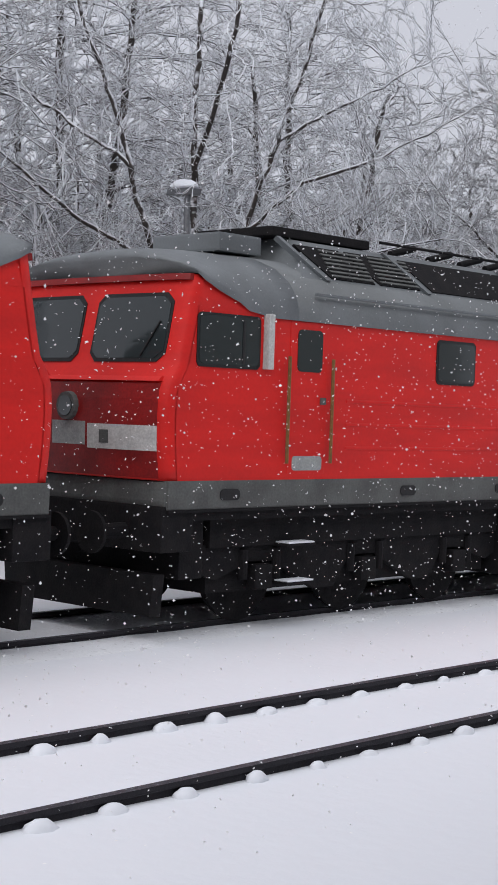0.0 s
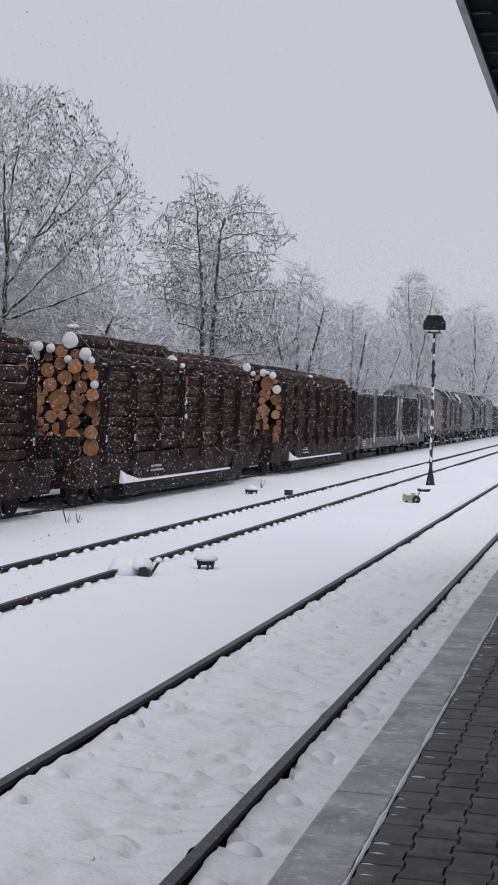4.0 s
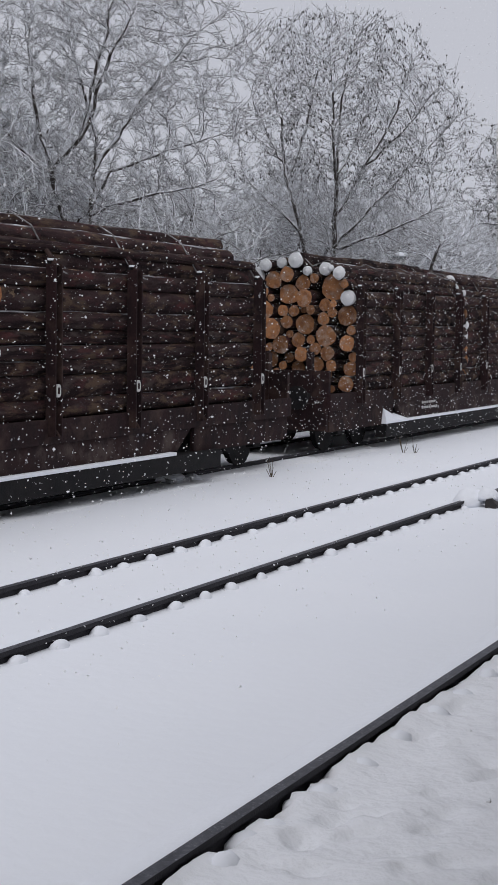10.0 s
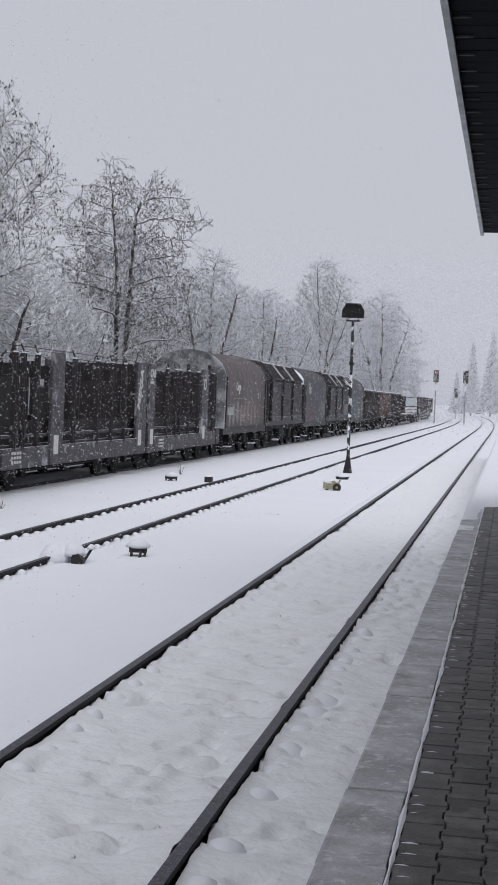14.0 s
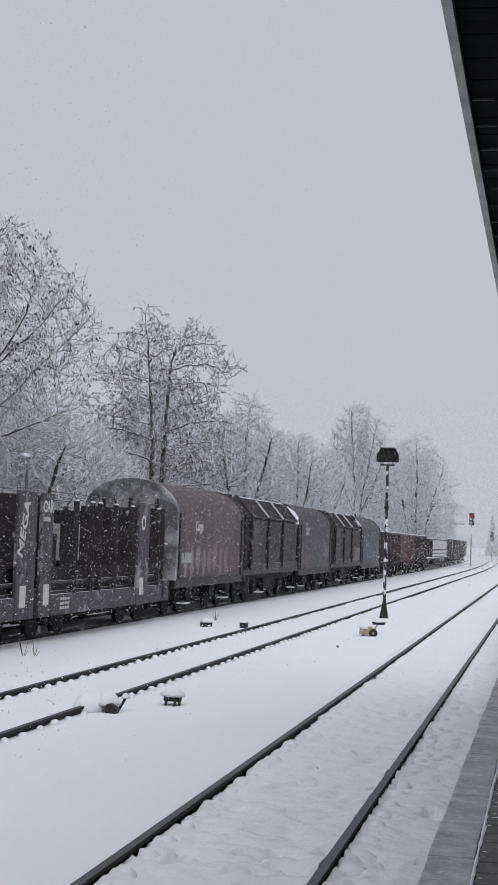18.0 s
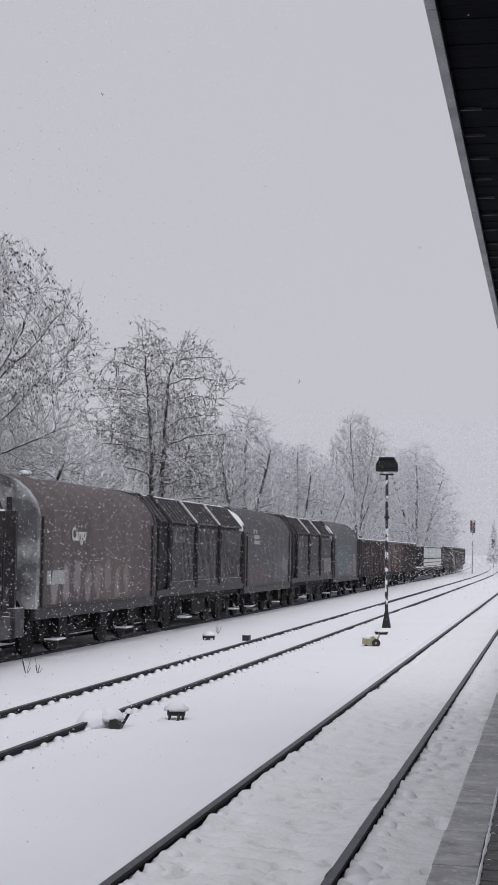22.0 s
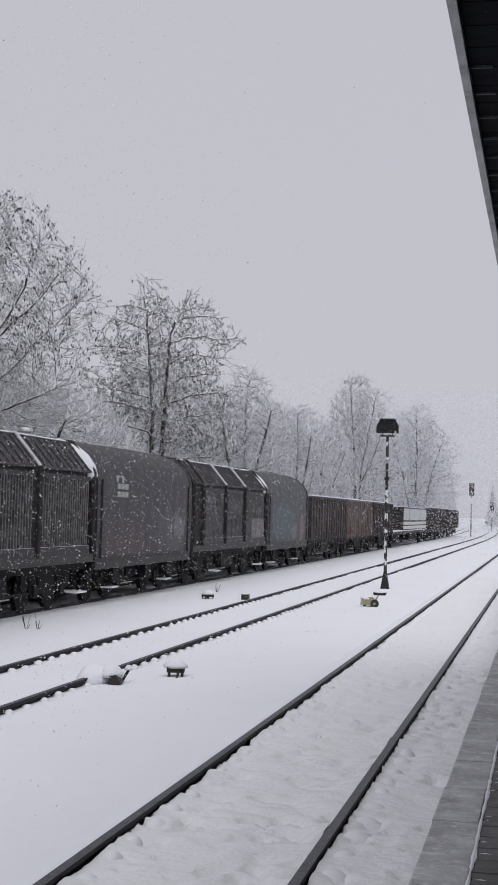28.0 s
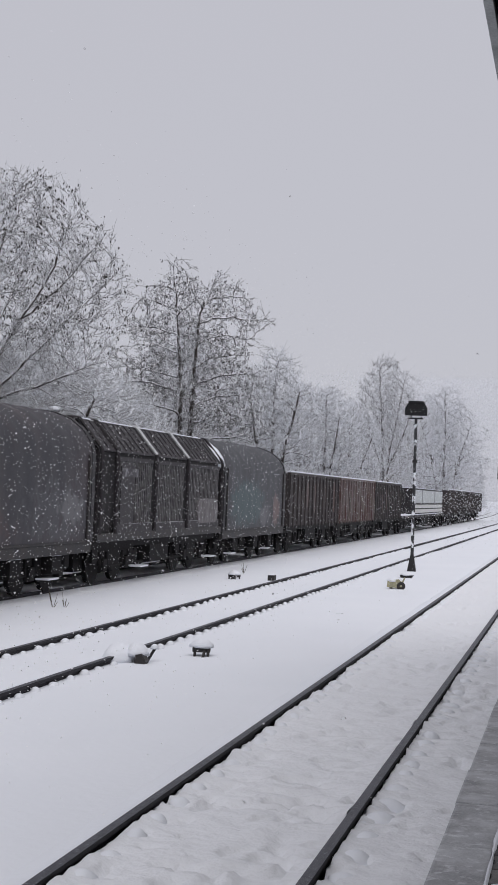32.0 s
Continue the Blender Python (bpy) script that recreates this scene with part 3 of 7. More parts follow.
def signal_mast():
    s = thing("signal_mast", -2.89, 50.0, -0.16, "black signal board on a slim rime-spotted mast", "signal")
    bm = bmesh.new()
    add_box(bm, -0.16, 0.16, -0.16, 0.16, 0.0, 0.06, 0.01)
    b = [bm.verts.new(p) for p in ((-0.14, -0.14, 0.06), (0.14, -0.14, 0.06), (0.14, 0.14, 0.06), (-0.14, 0.14, 0.06), (-0.05, -0.05, 0.62), (0.05, -0.05, 0.62), (0.05, 0.05, 0.62), (-0.05, 0.05, 0.62))]
    for q in ((0, 1, 5, 4), (1, 2, 6, 5), (2, 3, 7, 6), (3, 0, 4, 7), (4, 5, 6, 7)):
        bm.faces.new([b[k] for k in q])
    part("foot", bm, BLACK, s)
    part("mast_pole", tube((0, 0, 0.5), (-0.03, 0, 5.1), 0.055, 0.048, 10), POLE, s, "pole spotted with blown snow")
    part("collar", tube((-0.02, 0, 3.62), (-0.02, 0, 3.72), 0.085, 0.085, 10), BLACK, s)
    part("yoke", box(-0.26, 0.20, -0.03, 0.03, 5.05, 5.10, 0.008), BLACK, s)
    for x in (-0.2, 0.14):
        part("bracket", tube((x, 0, 5.08), (x * 0.9 - 0.0, 0, 5.22), 0.018, 0.018, 6), BLACK, s)
    out = [(-0.40, 5.17), (0.33, 5.17), (0.33, 5.42), (0.22, 5.60), (-0.28, 5.60), (-0.40, 5.42)]
    bm = prism(out, -0.05, 0.05)
    part("signal_board", fix(bm), BLACK, s, "black board with clipped upper corners")
    part("hood", prism([(-0.30, 5.60), (0.24, 5.60), (0.20, 5.64), (-0.26, 5.64)], -0.16, 0.06), BLACK, s)
    for x in (-0.2, -0.02, 0.16):
        part("lamp_housing", tube((x, -0.05, 5.37), (x, -0.16, 5.37), 0.07, 0.08, 12), BLACK, s)
    return s


signal_mast()


def point_motor(x, y, turn, label):
    s = thing("cable_box", x, y, -0.13, label, "cable box", "snowed-up boxes", turn)
    part("box_body", box(-0.13, 0.13, -0.12, 0.12, 0.09, 0.17, 0.02), STEEL_DARK, s)
    for px in (-0.1, 0.1):
        for py in (-0.11, 0.11):
            part("leg", tube((px, py, 0), (px * 0.9, py, 0.14), 0.02, 0.02, 6), STEEL_DARK, s)
    part("cable_pipe", tube((0.05, -0.11, 0.14), (0.02, -0.24, 0.0), 0.022, 0.02, 6), STEEL_DARK, s)
    snow_cap(s, 0.35, 0.34, 0.155, 0.13, int(x * 10) + 40)
    return s


point_motor(-2.98, 21.7, 12, "dark cable box on short legs with a thick snow cap")
point_motor(-6.75, 40.7, -20, "small dark box on legs under a cap of snow")


def point_lever(x, y):
    s = thing("point_lever", x, y, -0.15, "snowed-up point lever with a dark weight beside the rail gap", "point lever")
    bm = prism([(0.06, 0.04), (0.2, 0.02), (0.23, 0.1), (0.15, 0.19), (0.06, 0.17)], -0.24, -0.08)
    part("weight", fix(bm), STEEL_DARK, s)
    part("lever", tube((0.16, 0.1, 0.08), (0.22, 0.26, 0.24), 0.022, 0.02, 6), STEEL_DARK, s)
    part("base", box(-0.2, 0.14, -0.1, 0.4, 0.0, 0.05, 0.01), STEEL_DARK, s)
    snow_cap(s, 0.50, 0.80, 0.03, 0.28, 61, -0.22, 0.0)
    snow_cap(s, 0.34, 0.40, 0.15, 0.17, 62, 0.04, -0.04)
    snow_cap(s, 0.12, 0.14, 0.22, 0.07, 63, 0.21, 0.24)
    return s


point_lever(-3.62, 20.45)


def point_indicator(x, y):
    s = thing("point_indicator", x, y, -0.13, "faded yellow point machine half under snow", "point machine")
    part("housing", fix(prism([(-0.26, 0.08), (0.12, 0.06), (0.16, 0.2), (0.05, 0.3), (-0.24, 0.24)], -0.15, 0.15)), YELLOW, s)
    bm = bmesh.new()
    n = 14
    add_tube(bm, (0.12, -0.18, 0.12), (0.12, -0.13, 0.12), 0.11, 0.11, n)
    part("hand_wheel", bm, STEEL_DARK, s)
    part("axle_pin", tube((0.12, -0.2, 0.12), (0.12, 0.1, 0.12), 0.03, 0.03, 8), YELLOW, s)
    for px in (-0.16, 0.04):
        part("foot", box(px - 0.03, px + 0.03, -0.1, 0.1, -0.03, 0.09), STEEL_DARK, s)
    part("crank", tube((0.14, -0.1, 0.2), (0.2, -0.05, 0.34), 0.025, 0.02, 6), YELLOW, s)
    snow_cap(s, 0.42, 0.34, 0.22, 0.11, 71, -0.08)
    return s


point_indicator(-2.24, 40.2)
s = thing("ground_box", -2.62, 46.0, -0.14, "squat black box at the foot of the mast, snow on top", "cable box")
part("box_body", fix(prism([(-0.14, 0), (0.14, 0), (0.2, 0.12), (-0.2, 0.12)], -0.13, 0.13)), BLACK, s)
snow_cap(s, 0.38, 0.3, 0.11, 0.1, 81)
s = thing("rail_chair", -5.75, 40.9, -0.14, "low dark box against the middle rail", "cable box")
part("box_body", box(-0.09, 0.1, -0.13, 0.13, 0, 0.2, 0.015), STEEL_DARK, s)
snow_cap(s, 0.2, 0.26, 0.19, 0.04, 82)
s = thing("snowed_stone", -8.85, 20.9, -0.13, "half-buried concrete lump beside the train track, snowed over", "stone")
part("stone", fix(prism([(-0.2, 0), (0.22, 0), (0.2, 0.1), (0.05, 0.16), (-0.18, 0.13)], -0.3, 0.3)), CONCRETE, s)
snow_cap(s, 0.5, 0.8, 0.09, 0.12, 83, -0.03, 0.0)
snow_cap(s, 0.3, 0.4, 0.02, 0.12, 84, 0.12, 0.55)
s = thing("rail_offcut", -2.44, 30.9, -0.13, "short rail offcut lying in the snow", "offcut")
part("offcut", box(-0.16, 0.16, -0.03, 0.03, 0.0, 0.04, 0.005), STEEL_DARK, s)
snow_cap(s, 0.34, 0.12, 0.03, 0.03, 85)
STALK = surface("dry_stalk", (0.10, 0.075, 0.05), (0.05, 0.04, 0.03), 20, 0.5, 0.8)
for gx, gy in ((-7.63, 28.44), (-7.43, 28.55), (-7.85, 22.6), (-7.2, 44.0)):
    s = thing("weed", gx, gy, -0.14, "dry weed stalks poking out of the snow", "weed", "weeds")
    rg = random.Random(int(gx * 100))
    for k in range(6):
        a, h = rg.uniform(0, 6.28), rg.uniform(0.14, 0.38)
        part("stalk", tube((0, 0, 0), (0.09 * math.cos(a), 0.09 * math.sin(a), h), 0.007, 0.004, 4), STALK, s)
    snow_cap(s, 0.3, 0.25, 0.0, 0.04, 86, 0.05)


def far_signal(x, y, h, label, lit):
    s = thing("main_signal", x, y, -0.14, label, "signal", "far signals")
    part("mast_pole", tube((0, 0, 0), (0, 0, h), 0.09, 0.07, 8), surface("grey_mast", (0.3, 0.3, 0.31)), s)
    part("screen", box(-0.32, 0.32, -0.06, 0.06, h - 1.3, h + 0.15, 0.02), STEEL_DARK, s)
    red = surface("red_signal_plate", (0.45, 0.05, 0.05))
    part("lamp_plate", box(-0.14, 0.14, -0.11, -0.065, h - 0.32, h), red if lit else STEEL_DARK, s)
    part("mast_plate", box(-0.14, 0.14, -0.16, -0.12, h - 2.3, h - 1.6), SNOW, s)
    part("hood", box(-0.34, 0.34, -0.3, 0.06, h + 0.15, h + 0.22), STEEL_DARK, s)
    return s


far_signal(-6.9, 190, 6.4, "distant light signal with red lamp plate on a grey mast", True)
far_signal(-3.25, 190, 6.4, "distant light signal on a grey mast", False)
far_signal(-6.8, 260, 4.9, "distant low signal on a thin mast", False)

# ---- trees ----
BARK = surface("snow_plastered_bark", (0.045, 0.038, 0.036), (0.09, 0.075, 0.065), 6, 0.6, 0.85, bump=0.5, bump_scale=30, snow=0.8)
TWIG = surface("snowy_twig", (0.055, 0.046, 0.044), (0.10, 0.085, 0.075), 3, 0.6, 0.85, bump=0.0, snow=1.2)
TWIG_PALE = surface("thickly_snowed_twig", (0.075, 0.066, 0.066), (0.12, 0.11, 0.105), 3, 0.6, 0.85, bump=0.0, snow=1.58)
TWIG_DARK = surface("dark_snow_dusted_twig", (0.04, 0.035, 0.034), (0.07, 0.06, 0.055), 3, 0.6, 0.85, bump=0.0, snow=0.98)
LEAF = surface("withered_leaf", (0.036, 0.032, 0.03), (0.065, 0.056, 0.048), 5, 0.7, 0.8, bump=0.0, snow=0.3)
FIR = surface("snowy_fir", (0.05, 0.06, 0.055), (0.08, 0.09, 0.085), 5, 0.6, 0.85, bump=0.0, snow=1.3)


def tubes(name, segs, material, parent, sides=3, label=""):
    """Tapered twigs as one mesh. segs: rows of x0 y0 z0 x1 y1 z1 r0 r1."""
    s = np.array(segs, float)
    a, b, r0, r1 = s[:, :3], s[:, 3:6], s[:, 6], s[:, 7]
    d = b - a
    d /= np.linalg.norm(d, axis=1)[:, None] + 1e-9
    ref = np.where(np.abs(d[:, 2:3]) > 0.9, np.array([[1.0, 0, 0]]), np.array([[0, 0, 1.0]]))
    u = np.cross(d, ref)
    u /= np.linalg.norm(u, axis=1)[:, None] + 1e-9
    v = np.cross(u, d)
    n = len(s)
    co = np.empty((n, 2, sides, 3))
    for k in range(sides):
        w = math.cos(k * math.tau / sides + 0.5) * u + math.sin(k * math.tau / sides + 0.5) * v
        co[:, 0, k] = a + w * r0[:, None]
        co[:, 1, k] = b + w * r1[:, None]
    idx = np.arange(n)[:, None] * 2 * sides
    quads = np.concatenate([np.stack([idx[:, 0] + k, idx[:, 0] + (k + 1) % sides, idx[:, 0] + sides + (k + 1) % sides, idx[:, 0] + sides + k], 1) for k in range(sides)])
    me = bpy.data.meshes.new(name)
    me.vertices.add(n * 2 * sides)
    me.vertices.foreach_set("co", co.ravel())
    me.loops.add(len(quads) * 4)
    me.loops.foreach_set("vertex_index", quads.ravel().astype(np.int32))
    me.polygons.add(len(quads))
    me.polygons.foreach_set("loop_start", np.arange(0, len(quads) * 4, 4, dtype=np.int32))
    me.polygons.foreach_set("use_smooth", np.ones(len(quads), bool))
    me.update(calc_edges=True)
    me.validate()
    me.materials.append(material)
    ob = new(name, me)
    ob.parent = parent
    return tagged(ob, label)


def flecks(name, places, material, parent, size=0.06, seed=0, stretch=2.0, label=""):
    """Small folded leaves: two triangles each, hanging from their twigs."""
    rg = np.random.default_rng(seed)
    p = np.array(places, float)
    n = len(p)
    if n == 0:
        return None
    ang = rg.uniform(0, math.tau, n)
    tilt = rg.uniform(0.2, 0.7, n)
    sz = size * rg.uniform(0.6, 1.3, n)
    side = np.stack([np.cos(ang), np.sin(ang), np.zeros(n)], 1) * sz[:, None] * 0.5
    down = np.stack([-np.sin(ang) * np.sin(tilt), np.cos(ang) * np.sin(tilt), -np.cos(tilt)], 1) * sz[:, None] * stretch
    fold = np.stack([-np.sin(ang), np.cos(ang), 0.5 * np.ones(n)], 1) * sz[:, None] * 0.22
    co = np.stack([p, p + down * 0.5 + side + fold, p + down, p + down * 0.5 - side + fold], 1)
    i = np.arange(n)[:, None] * 4
    tri = np.concatenate([i + np.array([[0, 1, 2]]), i + np.array([[0, 2, 3]])])
    me = bpy.data.meshes.new(name)
    me.from_pydata(co.reshape(-1, 3).tolist(), [], tri.tolist())
    me.materials.append(material)
    ob = new(name, me)
    ob.parent = parent
    return tagged(ob, label)


def grow(limbs, shape, n, seed, step=0.17, kill=0.28, lift=0.12, gaps=0.0, depth=0.85):
    """Branches that fill a crown. limbs: stems as rows of (across, height, depth); shape: the crown's
    left and right edge at several heights. Gives nodes, parents and radii, the roots first."""
    rg = np.random.default_rng(seed)
    pos, par = [], []
    for limb in limbs:
        start = np.array(limb[0], float)
        if pos and start[1] > 0.6:
            last = int(np.argmin(np.sum((np.array(pos) - start) ** 2, axis=1)))
        else:
            pos.append(start)
            par.append(-1 if len(pos) == 1 else 0)
            last = len(pos) - 1
        bend_ = rg.normal(0, 0.05, 3)
        for a, b in zip(limb, limb[1:]):
            a, b = np.array(a, float), np.array(b, float)
            m = max(1, int(np.linalg.norm(b - a) / (step * 1.4)))
            for k in range(1, m + 1):
                bend_ = bend_ * 0.75 + rg.normal(0, 0.022, 3)
                pos.append(a + (b - a) * k / m + bend_)
                par.append(last)
                last = len(pos) - 1
    zs = np.array([q[0] for q in shape], float)
    lo, hi = np.array([q[1] for q in shape], float), np.array([q[2] for q in shape], float)
    z = rg.uniform(zs[0], zs[-1], n * 5)
    l, h = np.interp(z, zs, lo), np.interp(z, zs, hi)
    keep = rg.random(n * 5) < (h - l) / np.max(hi - lo)
    z, l, h = z[keep], l[keep], h[keep]
    ang, rad = rg.uniform(0, math.tau, len(z)), rg.random(len(z)) ** 0.55
    half = (h - l) / 2 * np.array([1.0 + 0.5 * noise.noise((math.cos(q) * 2.2 + seed, math.sin(q) * 2.2, w * 1.1)) for q, w in zip(ang, z)])
    goal = np.stack([(l + h) / 2 + half * rad * np.cos(ang), z, half * depth * rad * np.sin(ang)], 1)
    if gaps:
        ok = [noise.noise((p[0] * 0.75 + seed, p[1] * 1.25, p[2] * 0.75)) > gaps - 1 for p in goal]
        goal = goal[np.array(ok)]
    goal = goal[:n]
    pos, par = [np.array(p) for p in pos], list(par)
    near = np.full(len(goal), 1e9)
    who = np.zeros(len(goal), int)
    fresh, stems = 0, len(pos)
    for turn in range(110):
        block = np.array(pos[fresh:])
        if len(block) == 0 or len(goal) == 0:
            break
        d = np.sqrt(np.maximum(0, np.sum(goal ** 2, 1)[:, None] + np.sum(block ** 2, 1)[None] - 2 * goal @ block.T))
        k = np.argmin(d, 1)
        dm = d[np.arange(len(goal)), k]
        better = dm < near
        near[better], who[better] = dm[better], k[better] + fresh
        fresh = len(pos)
        alive = near > kill
        goal, near, who = goal[alive], near[alive], who[alive]
        if len(goal) == 0:
            break
        act = near < max(1.15, near.min() + 0.3)
        # a shoot only follows what lies ahead of it
        at = np.array(pos)
        back = np.array([p if p >= 0 else i for i, p in enumerate(par)])
        fore = at - at[back]
        fore /= np.linalg.norm(fore, axis=1)[:, None] + 1e-9
        toward = goal - at[who]
        toward /= np.linalg.norm(toward, axis=1)[:, None] + 1e-9
        act &= np.sum(toward * fore[who], 1) > np.where(who < stems, -0.3, 0.16)
        if not act.any():
            break
        ids, inv = np.unique(who[act], return_inverse=True)
        base = np.array([pos[i] for i in ids])
        way = goal[act] - np.array(pos)[who[act]]
        way /= np.linalg.norm(way, axis=1)[:, None] + 1e-9
        total = np.zeros((len(ids), 3))
        np.add.at(total, inv, way)
        total /= np.linalg.norm(total, axis=1)[:, None] + 1e-9
        up = np.array([par[i] if par[i] >= 0 else i for i in ids])
        ahead = base - np.array([pos[i] for i in up])
        ahead /= np.linalg.norm(ahead, axis=1)[:, None] + 1e-9
        total += 0.7 * ahead + rg.normal(0, 0.13, total.shape) + np.array([0, lift, 0])
        total /= np.linalg.norm(total, axis=1)[:, None] + 1e-9
        for i, p in zip(ids, base + total * step):
            pos.append(p)
            par.append(int(i))
    return np.array(pos), np.array(par)


def tree(name, x, y, z, label, limbs, shape, seed, across, n=1500, twigs=2, twig_len=0.34, leaves=0, twig=None, group="trees behind the train",
         min_twig=0.0075, low=0.0, lift=0.12, gaps=0.0, step=0.17, kill=0.28, stout=0.0, droop=0.0):
    rg = np.random.default_rng(seed)
    t = thing(name, x, y, z, label, "tree", group)
    pos, par = grow(limbs, shape, n, seed, step, kill, lift, gaps)
    m = len(pos)
    area = np.zeros(m)
    kids = np.zeros(m, int)
    for i in range(m - 1, -1, -1):
        if kids[i] == 0:
            area[i] = min_twig ** 2.6
        if par[i] >= 0:
            area[par[i]] += area[i]
            kids[par[i]] += 1
    rad = area ** (1 / 2.6) * (1 + stout)
    ux, uy = across
    world = np.stack([ux * pos[:, 0] - uy * pos[:, 2], uy * pos[:, 0] + ux * pos[:, 2], pos[:, 1]], 1)
    idx = np.nonzero(par >= 0)[0]
    a, b = world[par[idx]], world[idx]
    ra = np.minimum(rad[par[idx]], rad[idx] * 1.25)
    rows = np.concatenate([a, b, ra[:, None], rad[idx][:, None]], 1)
    thick = rad[idx] > 0.026
    tubes("trunk", rows[thick], BARK, t, 6)
    fine = idx[~thick]
    d0 = world[fine] - world[par[fine]]
    d0 /= np.linalg.norm(d0, axis=1)[:, None] + 1e-9
    out = [rows[~thick]]
    tips = [world[fine[kids[fine] == 0]]]

    def fan(start, way, length, spread, r0, r1):
        w = way + rg.normal(0, spread, way.shape) + np.array([0, 0, lift * 0.6 - droop])
        w /= np.linalg.norm(w, axis=1)[:, None] + 1e-9
        end = start + w * (length * rg.uniform(0.5, 1.3, len(start)))[:, None]
        out.append(np.concatenate([start, end, np.full((len(start), 1), r0), np.full((len(start), 1), r1)], 1))
        return end, w

    for k in range(twigs):
        start = world[fine] - d0 * (step * rg.random(len(fine)))[:, None]
        e1, w1 = fan(start, d0, twig_len * 0.55, 0.42, min_twig * 0.95, min_twig * 0.8)
        e2, w2 = fan(e1, w1, twig_len * 0.5, 0.3, min_twig * 0.8, min_twig * 0.6)
        fan(e1, w1, twig_len * 0.4, 0.6, min_twig * 0.75, min_twig * 0.55)
        fan((start + e1) / 2, w1, twig_len * 0.4, 0.65, min_twig * 0.75, min_twig * 0.55)
        tips.append(e2)
    # straight young shoots standing out at the ends
    ends = kids[fine] == 0
    e1, w1 = fan(world[fine][ends], d0[ends] + np.array([0, 0, lift]), twig_len * 0.9, 0.12, min_twig, min_twig * 0.7)
    fan(e1, w1, twig_len * 0.6, 0.12, min_twig * 0.7, min_twig * 0.5)
    fan((world[fine][ends] + e1) / 2, w1, twig_len * 0.5, 0.4, min_twig * 0.7, min_twig * 0.5)
    tubes("crown", np.concatenate(out), twig or TWIG, t, 3)
    if leaves:
        tips = np.concatenate(tips)
        tips = tips[tips[:, 2] > low]
        pick = tips[rg.integers(0, len(tips), leaves)] + rg.uniform(-0.06, 0.06, (leaves, 3))
        flecks("leaves", pick, LEAF, t, 0.044, seed)
    return t


def flat(*rows):
    """A stem in the plane of the tree: rows of (across, height), swaying a little in depth."""
    return [(q[0], q[1], (q[2] if len(q) > 2 else 0.0)) for q in rows]


# the large tree behind the engines
tree("roadside_tree", -14.2, 16.9, 0.4, "large bare tree with every branch loaded with snow",
     [flat((-0.05, 0), (-0.08, 4.4), (-0.14, 6.8), (-0.1, 8.6), (0.1, 10.8)), flat((0.5, 0), (0.72, 4.8), (1.24, 6.6), (1.9, 8.4), (2.4, 10.0)),
      flat((-0.5, 0), (-0.8, 4.5), (-1.3, 6.1), (-1.9, 7.9), (-2.4, 9.6)), flat((0.72, 4.8), (1.6, 5.5, -0.3), (2.6, 5.8, -0.5), (4.3, 6.8, -0.6)),
      flat((1.1, 6.2), (2.3, 7.0, 0.3), (3.9, 7.8, 0.4)), flat((-0.75, 4.2), (-2.0, 4.9, -0.4), (-3.6, 6.2, -0.7)), flat((-1.2, 5.8), (-2.6, 6.8, 0.5), (-4.0, 7.6, 0.8)),
      flat((0.6, 3.8), (1.8, 4.1, -0.9), (3.6, 4.6, -1.6)), flat((-0.1, 5.6), (0.4, 7.2, -1.2), (0.9, 9.2, -2.0))],
     [(2.6, -3.6, 3.2), (4.6, -4.6, 4.5), (6.6, -4.9, 4.6), (8.4, -4.3, 3.7), (10.2, -3.0, 2.6), (11.6, -1.0, 1.2)],
     3, (0.70, 0.71), n=9000, twigs=1, twig_len=0.26, twig=TWIG_PALE, min_twig=0.0062, gaps=0.70, lift=0.10, step=0.14, kill=0.17)
# first bare tree with a low fork
tree("bare_tree", -14.0, 25.9, 0.5, "spreading bare tree with a low fork, twigs white with snow",
     [flat((0.2, 0), (0.15, 3.3), (-0.18, 4.8), (-0.5, 5.9), (-0.62, 7.4), (-0.5, 8.9)), flat((-0.18, 4.8), (0.37, 5.5), (0.7, 6.7), (1.1, 8.2), (1.35, 9.4)),
      flat((0.4, 0), (0.5, 3.3), (0.65, 4.2), (0.73, 5.5), (0.3, 7.3), (0.1, 8.9)), flat((0.65, 4.2), (1.0, 4.9), (2.1, 5.35), (3.2, 5.7)),
      flat((0.72, 4.9), (1.6, 6.4, 0.3), (2.6, 7.6, 0.4), (3.3, 8.2, 0.4)), flat((-0.18, 4.8), (-1.2, 5.7, -0.3), (-2.2, 6.8, -0.4)),
      flat((0.6, 4.0), (1.6, 4.4, -0.8), (3.0, 4.7, -1.0)), flat((0.4, 5.6), (0.9, 7.0, -0.9), (1.9, 8.6, -1.3))],
     [(2.6, -1.8, 2.8), (4.6, -2.5, 3.5), (6.0, -2.8, 3.8), (7.3, -2.4, 3.8), (8.3, -1.7, 3.4), (9.0, -0.9, 2.5), (9.6, 0.4, 1.7)],
     8, (0.847, 0.532), n=8500, twigs=2, twig_len=0.28, min_twig=0.0064, gaps=0.68, lift=0.2, step=0.14, kill=0.17)
